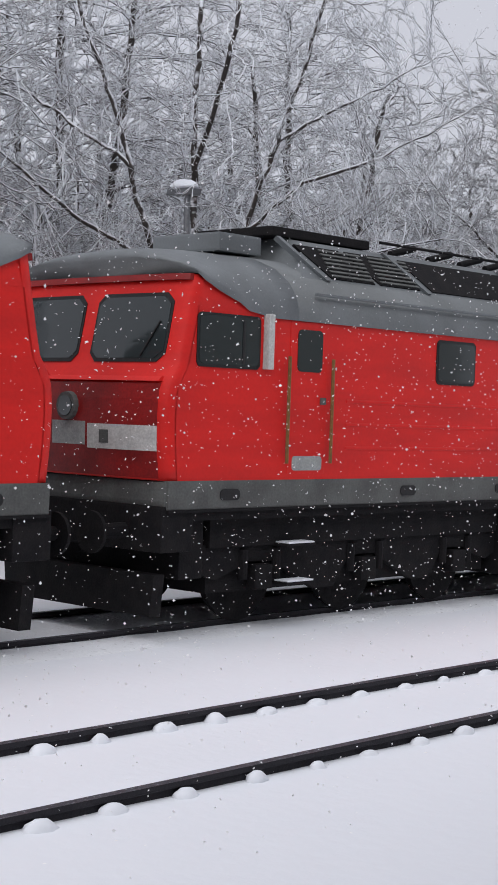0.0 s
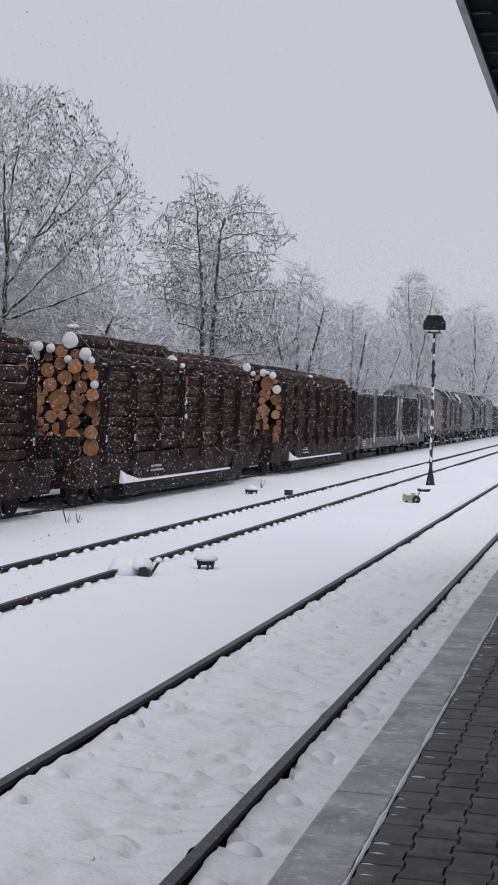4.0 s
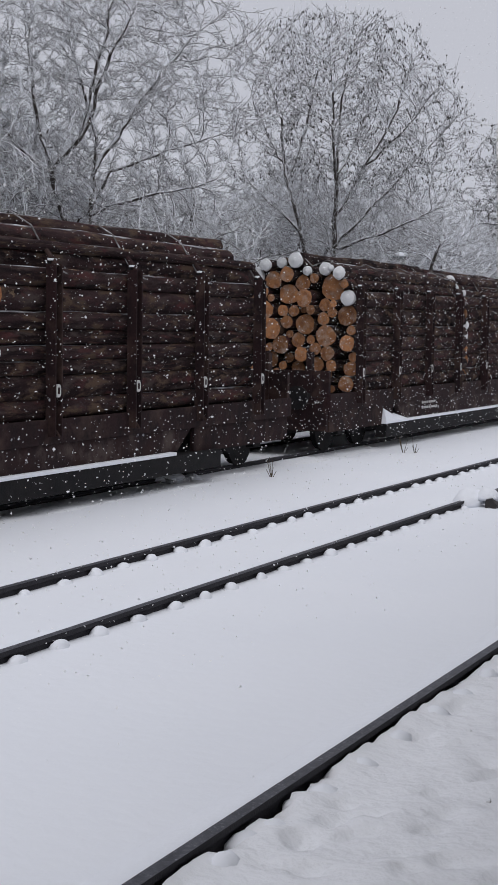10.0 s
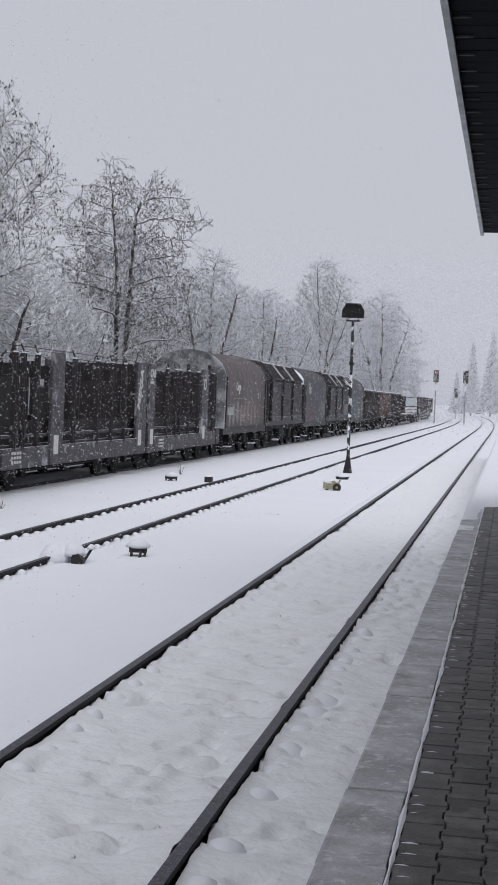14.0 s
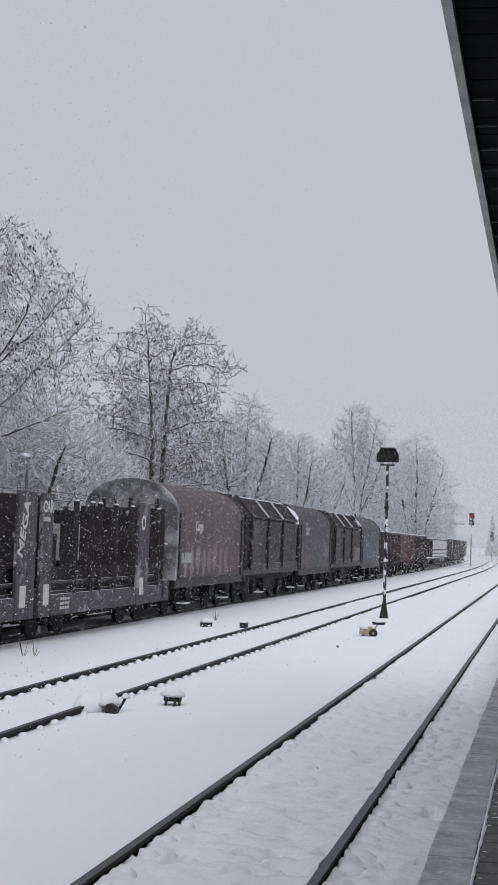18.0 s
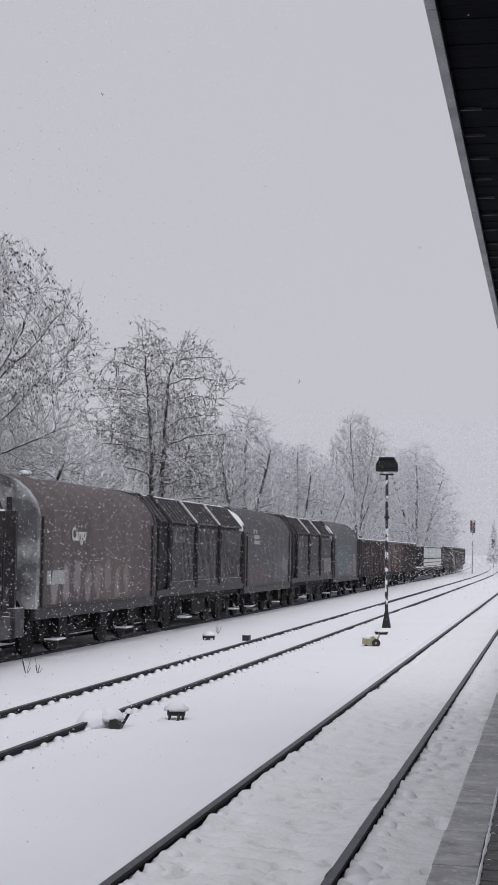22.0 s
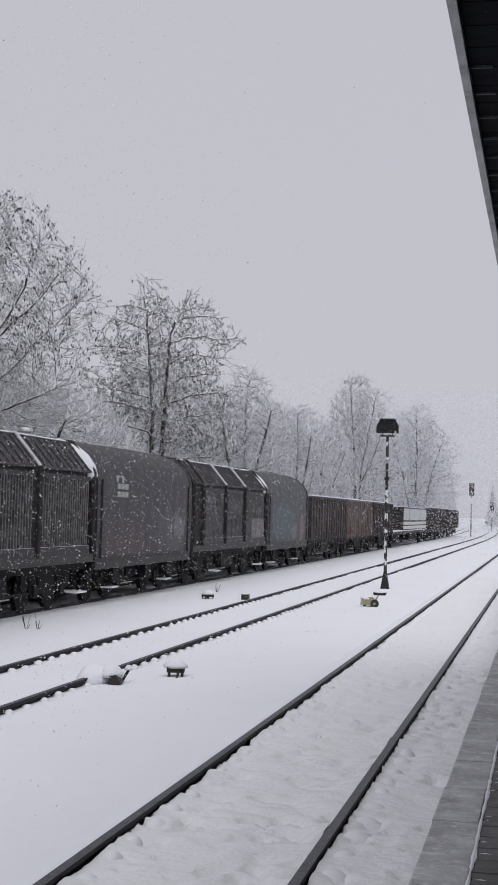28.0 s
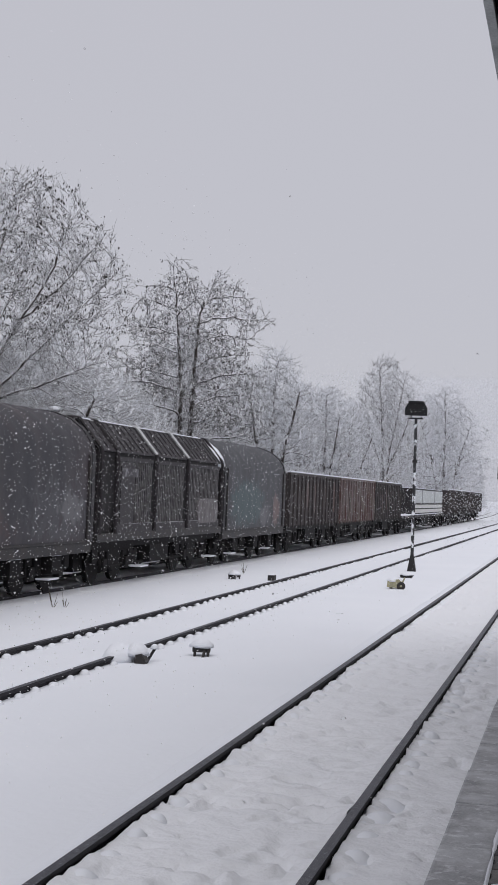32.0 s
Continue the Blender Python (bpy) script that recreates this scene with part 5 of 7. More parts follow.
def engine(u):
    e = thing("diesel_locomotive", TRAIN_X, u, 0, "heavy red diesel locomotive with grey roof hauling the goods train", "locomotive", "locomotives")
    # side walls with slight swages
    for s in (-1, 1):
        bm = bmesh.new()
        out = [(1.41, 1.60), (1.41, 1.93), (1.422, 1.94), (1.422, 1.965), (1.41, 1.975), (1.41, 2.20), (1.422, 2.21), (1.422, 2.235), (1.41, 2.245), (1.41, 2.47), (1.422, 2.48), (1.422, 2.505), (1.41, 2.515), (1.41, 3.42), (1.30, 3.42), (1.30, 1.60)]
        add_prism(bm, [(s * x, z) for x, z in out], -6.2, 3.55)
        add_prism(bm, [(s * 1.41, 1.60), (s * 1.41, 3.42), (s * 1.30, 3.42), (s * 1.30, 1.60)], -8.15, -6.2)
        add_prism(bm, [(s * 1.41, 1.60), (s * 1.41, 3.42), (s * 1.30, 3.42), (s * 1.30, 1.60)], 3.55, 8.15)
        part("side_wall", fix(bm), RED, e)
        # a low wedge of red under the cab roof
        for q in (-1, 1):
            vs = [(s * 1.412, q * 7.45, 3.42), (s * 1.412, q * 8.66, 3.42), (s * 1.39, q * 8.60, 3.72), (s * 1.30, q * 7.45, 3.42), (s * 1.2, q * 8.66, 3.42), (s * 1.2, q * 8.60, 3.72)]
            bm = bmesh.new()
            bv = [bm.verts.new(v) for v in vs]
            for f in ((0, 1, 2), (3, 5, 4), (1, 4, 5, 2), (0, 2, 5, 3), (0, 3, 4, 1)):
                bm.faces.new([bv[k] for k in f])
            part("cab_corner", fix(bm), RED, e)
    for end in (-1, 1):
        cab = part("cab_front", nose_patch(-1.41, 1.41, 1.60, 3.74, end, 0.0, 24, 16), RED, e, smooth=True)
        for s in (-1, 1):
            edge_ = [(nose_y(1.41, 1.60 + 1.82 * k / 8) - 0.01, 1.60 + 1.82 * k / 8) for k in range(9)]
            out = [(8.15, 1.60)] + edge_ + [(8.15, 3.42)]
            bm = bmesh.new()
            a = [bm.verts.new((s * 1.41, end * y, z)) for y, z in out]
            b = [bm.verts.new((s * 1.30, end * y, z)) for y, z in out]
            for k in range(len(out)):
                k2 = (k + 1) % len(out)
                bm.faces.new((a[k], a[k2], b[k2], b[k]))
            bm.faces.new(a)
            bm.faces.new(b)
            part("cab_side", fix(bm), RED, cab)
        part("nose_lower", nose_patch(-1.30, 1.30, 1.62, 2.60, end, 0.006, 14, 6), RED_DULL, cab, "darker red lower front")
        for s in (-1, 1):
            part("windscreen_seal", nose_patch(*sorted((s * 0.10, s * 1.22)), 2.82, 3.55, end, 0.010, 12, 8, 0.10), RUBBER, cab)
            part("windscreen", nose_patch(*sorted((s * 0.13, s * 1.19)), 2.86, 3.51, end, 0.016, 12, 8, 0.10), GLASS, cab)
            part("wiper", tube((s * 0.9, end * (nose_y(0.9, 2.88) + 0.03), 2.88), (s * 1.1, end * (nose_y(1.1, 3.25) + 0.03), 3.25), 0.012, 0.01, 5), RUBBER, cab)
            if s > 0:
                continue
            x = 0.0
            y = nose_y(x, 2.36)
            part("headlight", tube((x, end * (y - 0.05), 2.34), (x, end * (y + 0.06), 2.34), 0.16, 0.15, 16), FRAME_GREY, cab)
            part("lens", tube((x, end * (y + 0.05), 2.34), (x, end * (y + 0.07), 2.34), 0.11, 0.11, 16), GLASS, cab)
        part("front_emblem", nose_patch(-0.27, 0.27, 1.93, 2.18, end, 0.012, 4, 2), PALE, cab, "faded emblem plate")
        part("front_plate", nose_patch(0.31, 1.3, 1.90, 2.16, end, 0.014, 6, 2), WHITE, cab, "off-white front panel")
        part("plate_mark", nose_patch(0.5, 0.64, 1.96, 2.10, end, 0.018, 2, 2), FRAME_GREY, cab)
        part("brow", nose_patch(-1.30, 1.30, 2.62, 2.67, end, 0.03, 14, 1), RED, cab)
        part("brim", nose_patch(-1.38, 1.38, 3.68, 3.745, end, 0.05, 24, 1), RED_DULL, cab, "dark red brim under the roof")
        # cab roof dome
        secs = []
        for y, k, lift in ((7.1, 1.0, 0), (7.5, 0.98, 0.0), (7.9, 0.90, 0.05), (8.25, 0.78, 0.12), (8.55, 0.62, 0.21), (8.78, 0.44, 0.30), (8.90, 0.24, 0.36)):
            out = roof_line(k, lift)
            secs.append(((lambda x, y=y: end * (y - (0.22 * (abs(x) / 1.44) ** 8 if y > 8 else 0))), out))
        loft(secs, "cab_roof", LOCO_GREY, e)
        part("buffer_beam", box(-1.40, 1.40, *sorted((end * 8.6, end * 9.06)), 0.86, 1.34, 0.03), NEAR_BLACK, e)
        part("front_skirt", box(-1.41, 1.41, *sorted((end * 8.7, end * 9.04)), 1.30, 1.60, 0.09), FRAME_GREY, e)
        part("snow_plough", fix(prism([(-1.2, 0.18), (1.2, 0.18), (1.25, 0.62), (-1.25, 0.62)], *sorted((end * 8.85, end * 9.0)))), NEAR_BLACK, e)
    buffers(e, ((-9.1, -1), (9.1, 1)))
    # roof between the cabs
    loft([(-7.1, roof_line()), (7.1, roof_line())], "roof", LOCO_GREY, e)
    hood = [(1.16, 3.86), (0.80, 4.34), (0.5, 4.40), (-0.5, 4.40), (-0.80, 4.34), (-1.16, 3.86)]
    bm = bmesh.new()
    a = [bm.verts.new((x, -6.75 + 0.35 * (z - 3.86) / 0.5, z)) for x, z in hood]
    b = [bm.verts.new((x, 4.6 - 2.1 * (z - 3.86) / 0.5, z)) for x, z in hood]
    for k in range(5):
        bm.faces.new((a[k], a[k + 1], b[k + 1], b[k]))
    bm.faces.new(a)
    bm.faces.new(b)
    part("engine_hood", fix(bm), LOCO_GREY, e)

    def hood_panel(name, y0, y1, f0, f1, material, lift, parent=e):
        bm = bmesh.new()
        sl = (1.16 - 0.80, 4.34 - 3.86)
        pts = []
        for f in (f0, f1):
            pts.append((1.16 - sl[0] * f + lift, 3.86 + sl[1] * f + lift * 0.7))
        sh = -0.5
        v = [bm.verts.new(p) for p in ((pts[0][0], y0, pts[0][1]), (pts[0][0], y1, pts[0][1]), (pts[1][0], y1 + sh * (f1 - f0), pts[1][1]), (pts[1][0], y0 + sh * (f1 - f0), pts[1][1]))]
        w = [bm.verts.new((q.co.x - 0.05, q.co.y, q.co.z - 0.04)) for q in v]
        bm.faces.new(v)
        for k in range(4):
            bm.faces.new((v[k], v[(k + 1) % 4], w[(k + 1) % 4], w[k]))
        return part(name, fix(bm), material, parent)

    for y0, y1 in ((-6.2, -5.4), (-5.3, -4.5), (-4.25, -1.95), (-1.85, -0.95), (-0.9, 0.05)):
        g = hood_panel("hood_grille", y0, y1, 0.10, 0.88, NEAR_BLACK, 0.012)
        nsl = 7 if y1 - y0 < 1 else 0
        for k in range(nsl):
            f = 0.14 + 0.74 * k / nsl
            hood_panel("louvre", y0 + 0.02, y1 - 0.02, f, f + 0.045, FRAME_GREY, 0.026, g)
    for y in (-6.32, -4.38, -1.9, 0.12):
        hood_panel("hood_rib", y - 0.035, y + 0.035, 0.0, 1.0, LOCO_GREY, 0.03)
    part("gutter", box(1.40, 1.45, -6.8, 4.8, 3.66, 3.69, 0.006), LOCO_GREY, e)
    part("roof_walkway", box(-0.62, 0.62, -6.7, -4.9, 4.40, 4.51, 0.02), NEAR_BLACK, e, "black louvred roof box")
    part("roof_vent", box(-0.55, 0.55, -7.5, -6.8, 4.14, 4.36, 0.03), LOCO_GREY, e)
    for y in (-4.4, -3.6, -2.9, -2.3):
        part("roof_pipe", tube((0.55, y, 4.40), (0.55, y + 0.5, 4.52), 0.045, 0.045, 8), NEAR_BLACK, e)
    part("roof_rail", tube((0.7, -4.8, 4.5), (0.7, -1.9, 4.5), 0.02, 0.02, 6), NEAR_BLACK, e)
    part("exhaust", box(-0.3, 0.3, -0.6, 0.4, 4.40, 4.52, 0.02), NEAR_BLACK, e)
    part("fan_box", box(-0.8, 0.8, 2.5, 4.15, 4.10, 4.43, 0.02), NEAR_BLACK, e, "black cooling fan housing")
    for y in (2.7, 3.3, 3.9):
        part("fan_ring", tube((0, y, 4.42), (0, y, 4.47), 0.26, 0.26, 14), NEAR_BLACK, e)
    # frame, skirts and tank
    for s in (-1, 1):
        part("frame_skirt", box(*sorted((s * 1.425, s * 1.32)), -9.0, 9.0, 1.30, 1.60, 0.012), FRAME_GREY, e)
        part("frame_lip", box(*sorted((s * 1.44, s * 1.36)), -9.0, 9.0, 1.27, 1.30), NEAR_BLACK, e)
        for y in (-8.1, -5.0, -3.0, -0.2, 1.4, 4.3, 6.2, 8.3):
            part("jack_socket", rounded(y - 0.15, y + 0.15, 1.39, 1.51, 0.055, s * 1.42, s * 1.437), RUBBER, e)
    part("floor", box(-1.38, 1.38, -8.9, 8.9, 1.18, 1.31), NEAR_BLACK, e)
    part("fuel_tank", box(-1.34, 1.34, -2.7, 2.4, 0.28, 1.2, 0.08), NEAR_BLACK, e)
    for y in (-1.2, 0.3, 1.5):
        part("tank_strap", box(-1.36, 1.36, y - 0.04, y + 0.04, 0.27, 1.2), NEAR_BLACK, e)
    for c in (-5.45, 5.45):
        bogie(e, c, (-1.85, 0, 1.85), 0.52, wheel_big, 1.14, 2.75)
        # solid near-black blocks and skirts, added for the shade around the bogies
        part("brake_gear", box(-1.05, 1.05, c - 2.6, c + 2.6, 0.35, 1.2), NEAR_BLACK, e)
        part("sand_box", box(-1.25, 1.25, c - 3.2, c - 2.85, 0.55, 1.2, 0.02), NEAR_BLACK, e)
        part("sand_box", box(-1.25, 1.25, c + 2.75, c + 3.1, 0.55, 1.2, 0.02), NEAR_BLACK, e)
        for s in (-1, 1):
            part("bogie_skirt", box(*sorted((s * 1.0, s * 1.2)), c - 2.7, c + 2.7, 0.86, 1.24), NEAR_BLACK, e)
    for s in (-1, 1):
        for y in (-6.88, 7.1):
            for z in (0.42, 0.85):
                st = part("step", box(*sorted((s * 1.15, s * 1.40)), y - 0.24, y + 0.24, z, z + 0.03), NEAR_BLACK, e)
                part("step_snow", box(*sorted((s * 1.2, s * 1.40)), y - 0.22, y + 0.22, z + 0.031, z + 0.05, 0.006), SNOW, st)
    # windows, doors, grilles on both sides
    for s in (-1, 1):
        xw, xo = s * 1.40, s * 1.425

        def pane(name, y0, y1, z0, z1, r=0.07, seal=0.03):
            f = part(name, rounded(y0 - seal, y1 + seal, z0 - seal, z1 + seal, r, xw, s * 1.422), RUBBER, e)
            part("pane", rounded(y0, y1, z0, z1, r, xw, s * 1.428), GLASS, f)
            return f
        cabw = pane("cab_window", -8.62, -7.72, 2.82, 3.33, 0.06)
        part("window_bar", box(*sorted((xw, s * 1.435)), -7.98, -7.94, 2.84, 3.31), RUBBER, cabw)
        part("mirror", box(*sorted((s * 1.41, s * 1.50)), -7.64, -7.55, 2.80, 3.40, 0.012), WHITE, e)
        pane("cab_window", 7.62, 8.3, 2.80, 3.30, 0.06)
        for y0, y1 in ((-4.47, -3.71), (-2.62, -1.82), (-1.57, -0.77), (0.36, 1.10), (1.40, 2.18), (2.44, 3.18)):
            pane("side_window", y0, y1, 2.78, 3.27)
        for yc, top in ((-6.88, 3.36), (7.1, 3.36)):
            d = part("cab_door", box(*sorted((s * 1.36, s * 1.416)), yc - 0.32, yc + 0.32, 1.66, top, 0.01), RED, e)
            part("door_pane", rounded(yc - 0.2, yc + 0.22, 2.80, 3.27, 0.06, xw, s * 1.424), GLASS, d)
            part("kick_plate", rounded(yc - 0.24, yc + 0.26, 1.70, 1.86, 0.04, xw, s * 1.424), PALE, d, "scuffed pale kick plate")
            part("door_handle", box(*sorted((s * 1.416, s * 1.45)), yc + 0.2, yc + 0.28, 2.44, 2.52, 0.01), FRAME_GREY, d)
            for q in (-0.37, 0.37):
                part("grab_rail", tube((s * 1.46, yc + q, 1.78), (s * 1.46, yc + q, 2.96), 0.02, 0.02, 8), BRASS, e, "worn brass grab rail")
        for y0, y1 in ((3.60, 4.43), (4.68, 5.47), (5.70, 6.47)):
            for z0, z1 in ((2.70, 3.35), (1.87, 2.52)):
                g = part("side_grille", box(*sorted((xw, s * 1.418)), y0, y1, z0, z1, 0.01), GRILLE, e)
                bm = bmesh.new()
                for k in range(-6, 9):
                    for sg in (-1, 1):
                        ya = y0 + (y1 - y0) * k / 8 if sg > 0 else y0 + (y1 - y0) * (k + 8) / 8 - (y1 - y0)
                        t0, t1 = 0.0, 1.0
                        dy = (z1 - z0) * 0.9 * sg
                        a_, b_ = (ya, z0), (ya + dy, z1)
                        lo, hi = (y0, y1)
                        def clip(p, q):
                            if p[0] < lo:
                                if q[0] <= lo:
                                    return None
                                f = (lo - p[0]) / (q[0] - p[0])
                                p = (lo, p[1] + f * (q[1] - p[1]))
                            if p[0] > hi:
                                if q[0] >= hi:
                                    return None
                                f = (hi - p[0]) / (q[0] - p[0])
                                p = (hi, p[1] + f * (q[1] - p[1]))
                            return p
                        c_, d_ = clip(a_, b_), clip(b_, a_)
                        if c_ and d_ and (abs(c_[0] - d_[0]) > 0.02):
                            add_tube(bm, (s * 1.424, c_[0], c_[1]), (s * 1.424, d_[0], d_[1]), 0.007, 0.007, 4, False)
                part("grille_mesh", bm, RED, g)
        part("service_hatch", box(*sorted((xw, s * 1.424)), -0.49, 0.24, 2.03, 2.36, 0.01), RUST, e, "rust-stained service hatch")
        em = part("side_emblem", box(*sorted((xw, s * 1.426)), 1.05, 1.57, 2.17, 2.50, 0.006), WHITE, e, "white-framed emblem")
        part("emblem_field", box(*sorted((xw, s * 1.430)), 1.09, 1.53, 2.21, 2.46), RED, em)
        for k in range(2):
            ring = part("emblem_bar", rounded(1.13 + k * 0.2, 1.29 + k * 0.2, 2.25, 2.42, 0.05, xw, s * 1.433), WHITE, em)
            part("emblem_gap", rounded(1.16 + k * 0.2, 1.26 + k * 0.2, 2.28, 2.39, 0.03, xw, s * 1.436), RED, em)
        for k, w in enumerate((0.09, 0.09, 0.09, 0, 0.09, 0.09, 0.09, 0.04, 0.09)):
            if w:
                part("number_bar", box(*sorted((xw, s * 1.424)), -0.55 + k * 0.1, -0.55 + k * 0.1 + w * 0.8, 2.96, 3.09), WHITE, e)
    TRAIN_START.append((e, u))
    return e


loco = engine(-49.4)
loco_lead = copy_thing(loco, pose(TRAIN_X, -68.95, 0))
TRAIN_START.append((loco_lead, -68.95))

# ---- wagons carrying logs ----
BROWN = surface("rusty_brown_wagon_paint", (0.026, 0.013, 0.014), (0.013, 0.009, 0.010), 4, 0.8, 0.85, bump=0.3, spec=0.15, streak=(1, 1, 0.4))
BROWN_GREY = surface("dusty_wagon_plate", (0.03, 0.015, 0.015), (0.02, 0.014, 0.016), 3, 0.8, 0.85, bump=0.25, spec=0.15)
BARK_LOG = surface("spruce_log_bark", (0.038, 0.022, 0.023), (0.012, 0.008, 0.009), 3.5, 1.0, 0.95, bump=1.0, bump_scale=26, snow=-0.03, streak=(1, 0.3, 1), each=0.45, spec=0.1)


add_patches(BARK_LOG, (0.07, 0.052, 0.048), 2.2, 0.50, 0.66)
add_patches(BARK_LOG, (0.075, 0.030, 0.030), 1.7, 0.54, 0.66)
add_patches(BARK_LOG, (0.095, 0.062, 0.045), 1.9, 0.53, 0.63)
add_patches(BARK_LOG, (0.22, 0.15, 0.10), 2.3, 0.65, 0.71)
add_patches(BARK_LOG, (0.55, 0.55, 0.56), 9.0, 0.66, 0.70)
add_patches(BROWN, (0.055, 0.034, 0.029), 1.6, 0.50, 0.66)
add_patches(BROWN, (0.42, 0.42, 0.44), 8.0, 0.67, 0.71)
add_patches(BROWN_GREY, (0.075, 0.055, 0.05), 1.8, 0.50, 0.64)
add_patches(BROWN_GREY, (0.42, 0.42, 0.44), 8.0, 0.66, 0.70)
CUT = surface("fresh_cut_wood", (0.36, 0.165, 0.07), (0.20, 0.085, 0.042), 4, 0.8, 0.85, bump=0.3, bump_scale=30, each=0.4)
add_patches(CUT, (0.36, 0.27, 0.22), 2.6, 0.50, 0.72)
SNOW_END = snow_material("snow_on_log_end", (0.72, 0.73, 0.75), 20, 0.5)
STRAP = surface("snowy_strap", (0.10, 0.09, 0.09), (0.42, 0.43, 0.45), 7, 0.8, 0.8)


def log_mesh(seed, snowy):
    """A log 7.1 m long and 1 m across, for scaling."""
    rg = random.Random(seed)
    n, cuts = 11, 8
    vs, fs, mi = [], [], []
    for j in range(cuts + 1):
        y = -3.55 + 7.1 * j / cuts
        ox, oz = (rg.uniform(-0.05, 0.05), rg.uniform(-0.05, 0.05)) if 0 < j < cuts else (0, 0)
        for k in range(n):
            r = 0.5 * (1 + 0.05 * math.sin(2 * k + seed) + rg.uniform(-0.05, 0.05)) * (1 - 0.10 * j / cuts)
            vs.append((r * math.cos(k * math.tau / n) + ox, y, r * math.sin(k * math.tau / n) + oz))
    for j in range(cuts):
        for k in range(n):
            fs.append((j * n + k, (j + 1) * n + k, (j + 1) * n + (k + 1) % n, j * n + (k + 1) % n))
            mi.append(0)
    for j, y, s in ((0, -3.55, 1), (cuts, 3.55, -1)):
        b = len(vs)
        puff = 0.10 if snowy else 0.008
        for k in range(n):
            vs.append((0.40 * math.cos(k * math.tau / n), y - s * puff * 0.6, 0.40 * math.sin(k * math.tau / n)))
        c = len(vs)
        vs.append((0, y - s * puff, 0))
        for k in range(n):
            k2 = (k + 1) % n
            fs.append((j * n + k, j * n + k2, b + k2, b + k) if s > 0 else (j * n + k2, j * n + k, b + k, b + k2))
            fs.append((b + k, b + k2, c) if s > 0 else (b + k2, b + k, c))
            mi += [1, 1]
    me = bpy.data.meshes.new("log")
    me.from_pydata(vs, [], fs)
    me.materials.append(BARK_LOG)
    me.materials.append(SNOW_END if snowy else CUT)
    me.polygons.foreach_set("material_index", mi)
    me.polygons.foreach_set("use_smooth", [m == 0 for m in mi])
    return me


LOGS = {(k, w): log_mesh(k, w) for k in range(3) for w in (False, True)}


def pack(seed):
    """Circles stacked between the stakes, heaped in the middle: x, z, radius."""
    rg = random.Random(seed)
    done = []
    for side in (1, -1):
        z = 1.08
        while z < 2.95:
            r = rg.choice((0.11, 0.13, 0.15, 0.18, 0.20))
            done.append((side * (1.28 - r - rg.uniform(0, 0.03)), z + r, r))
            z += 2 * r * 0.9
    for tries in range(560):
        r = rg.choice((0.11, 0.12, 0.14, 0.15, 0.16, 0.18, 0.21, 0.24)) * rg.uniform(0.92, 1.08)
        if tries % 3 == 2:
            r = rg.uniform(0.07, 0.11)
        best, bx = 9.0, 0.0
        for _ in range(90):
            x = rg.uniform(-1.22 + r, 1.22 - r)
            z = 1.08 + r
            for cx, cz, cr in done:
                dx = abs(cx - x)
                if dx < r + cr:
                    z = max(z, cz + math.sqrt((r + cr) ** 2 - dx ** 2))
            if z - r < best:
                best, bx = z - r, x
        if best + r * 1.4 < 3.22 + 0.68 * (1 - (bx / 1.27) ** 2):
            done.append((bx, best + r * 0.95, r * 1.03))
    return done


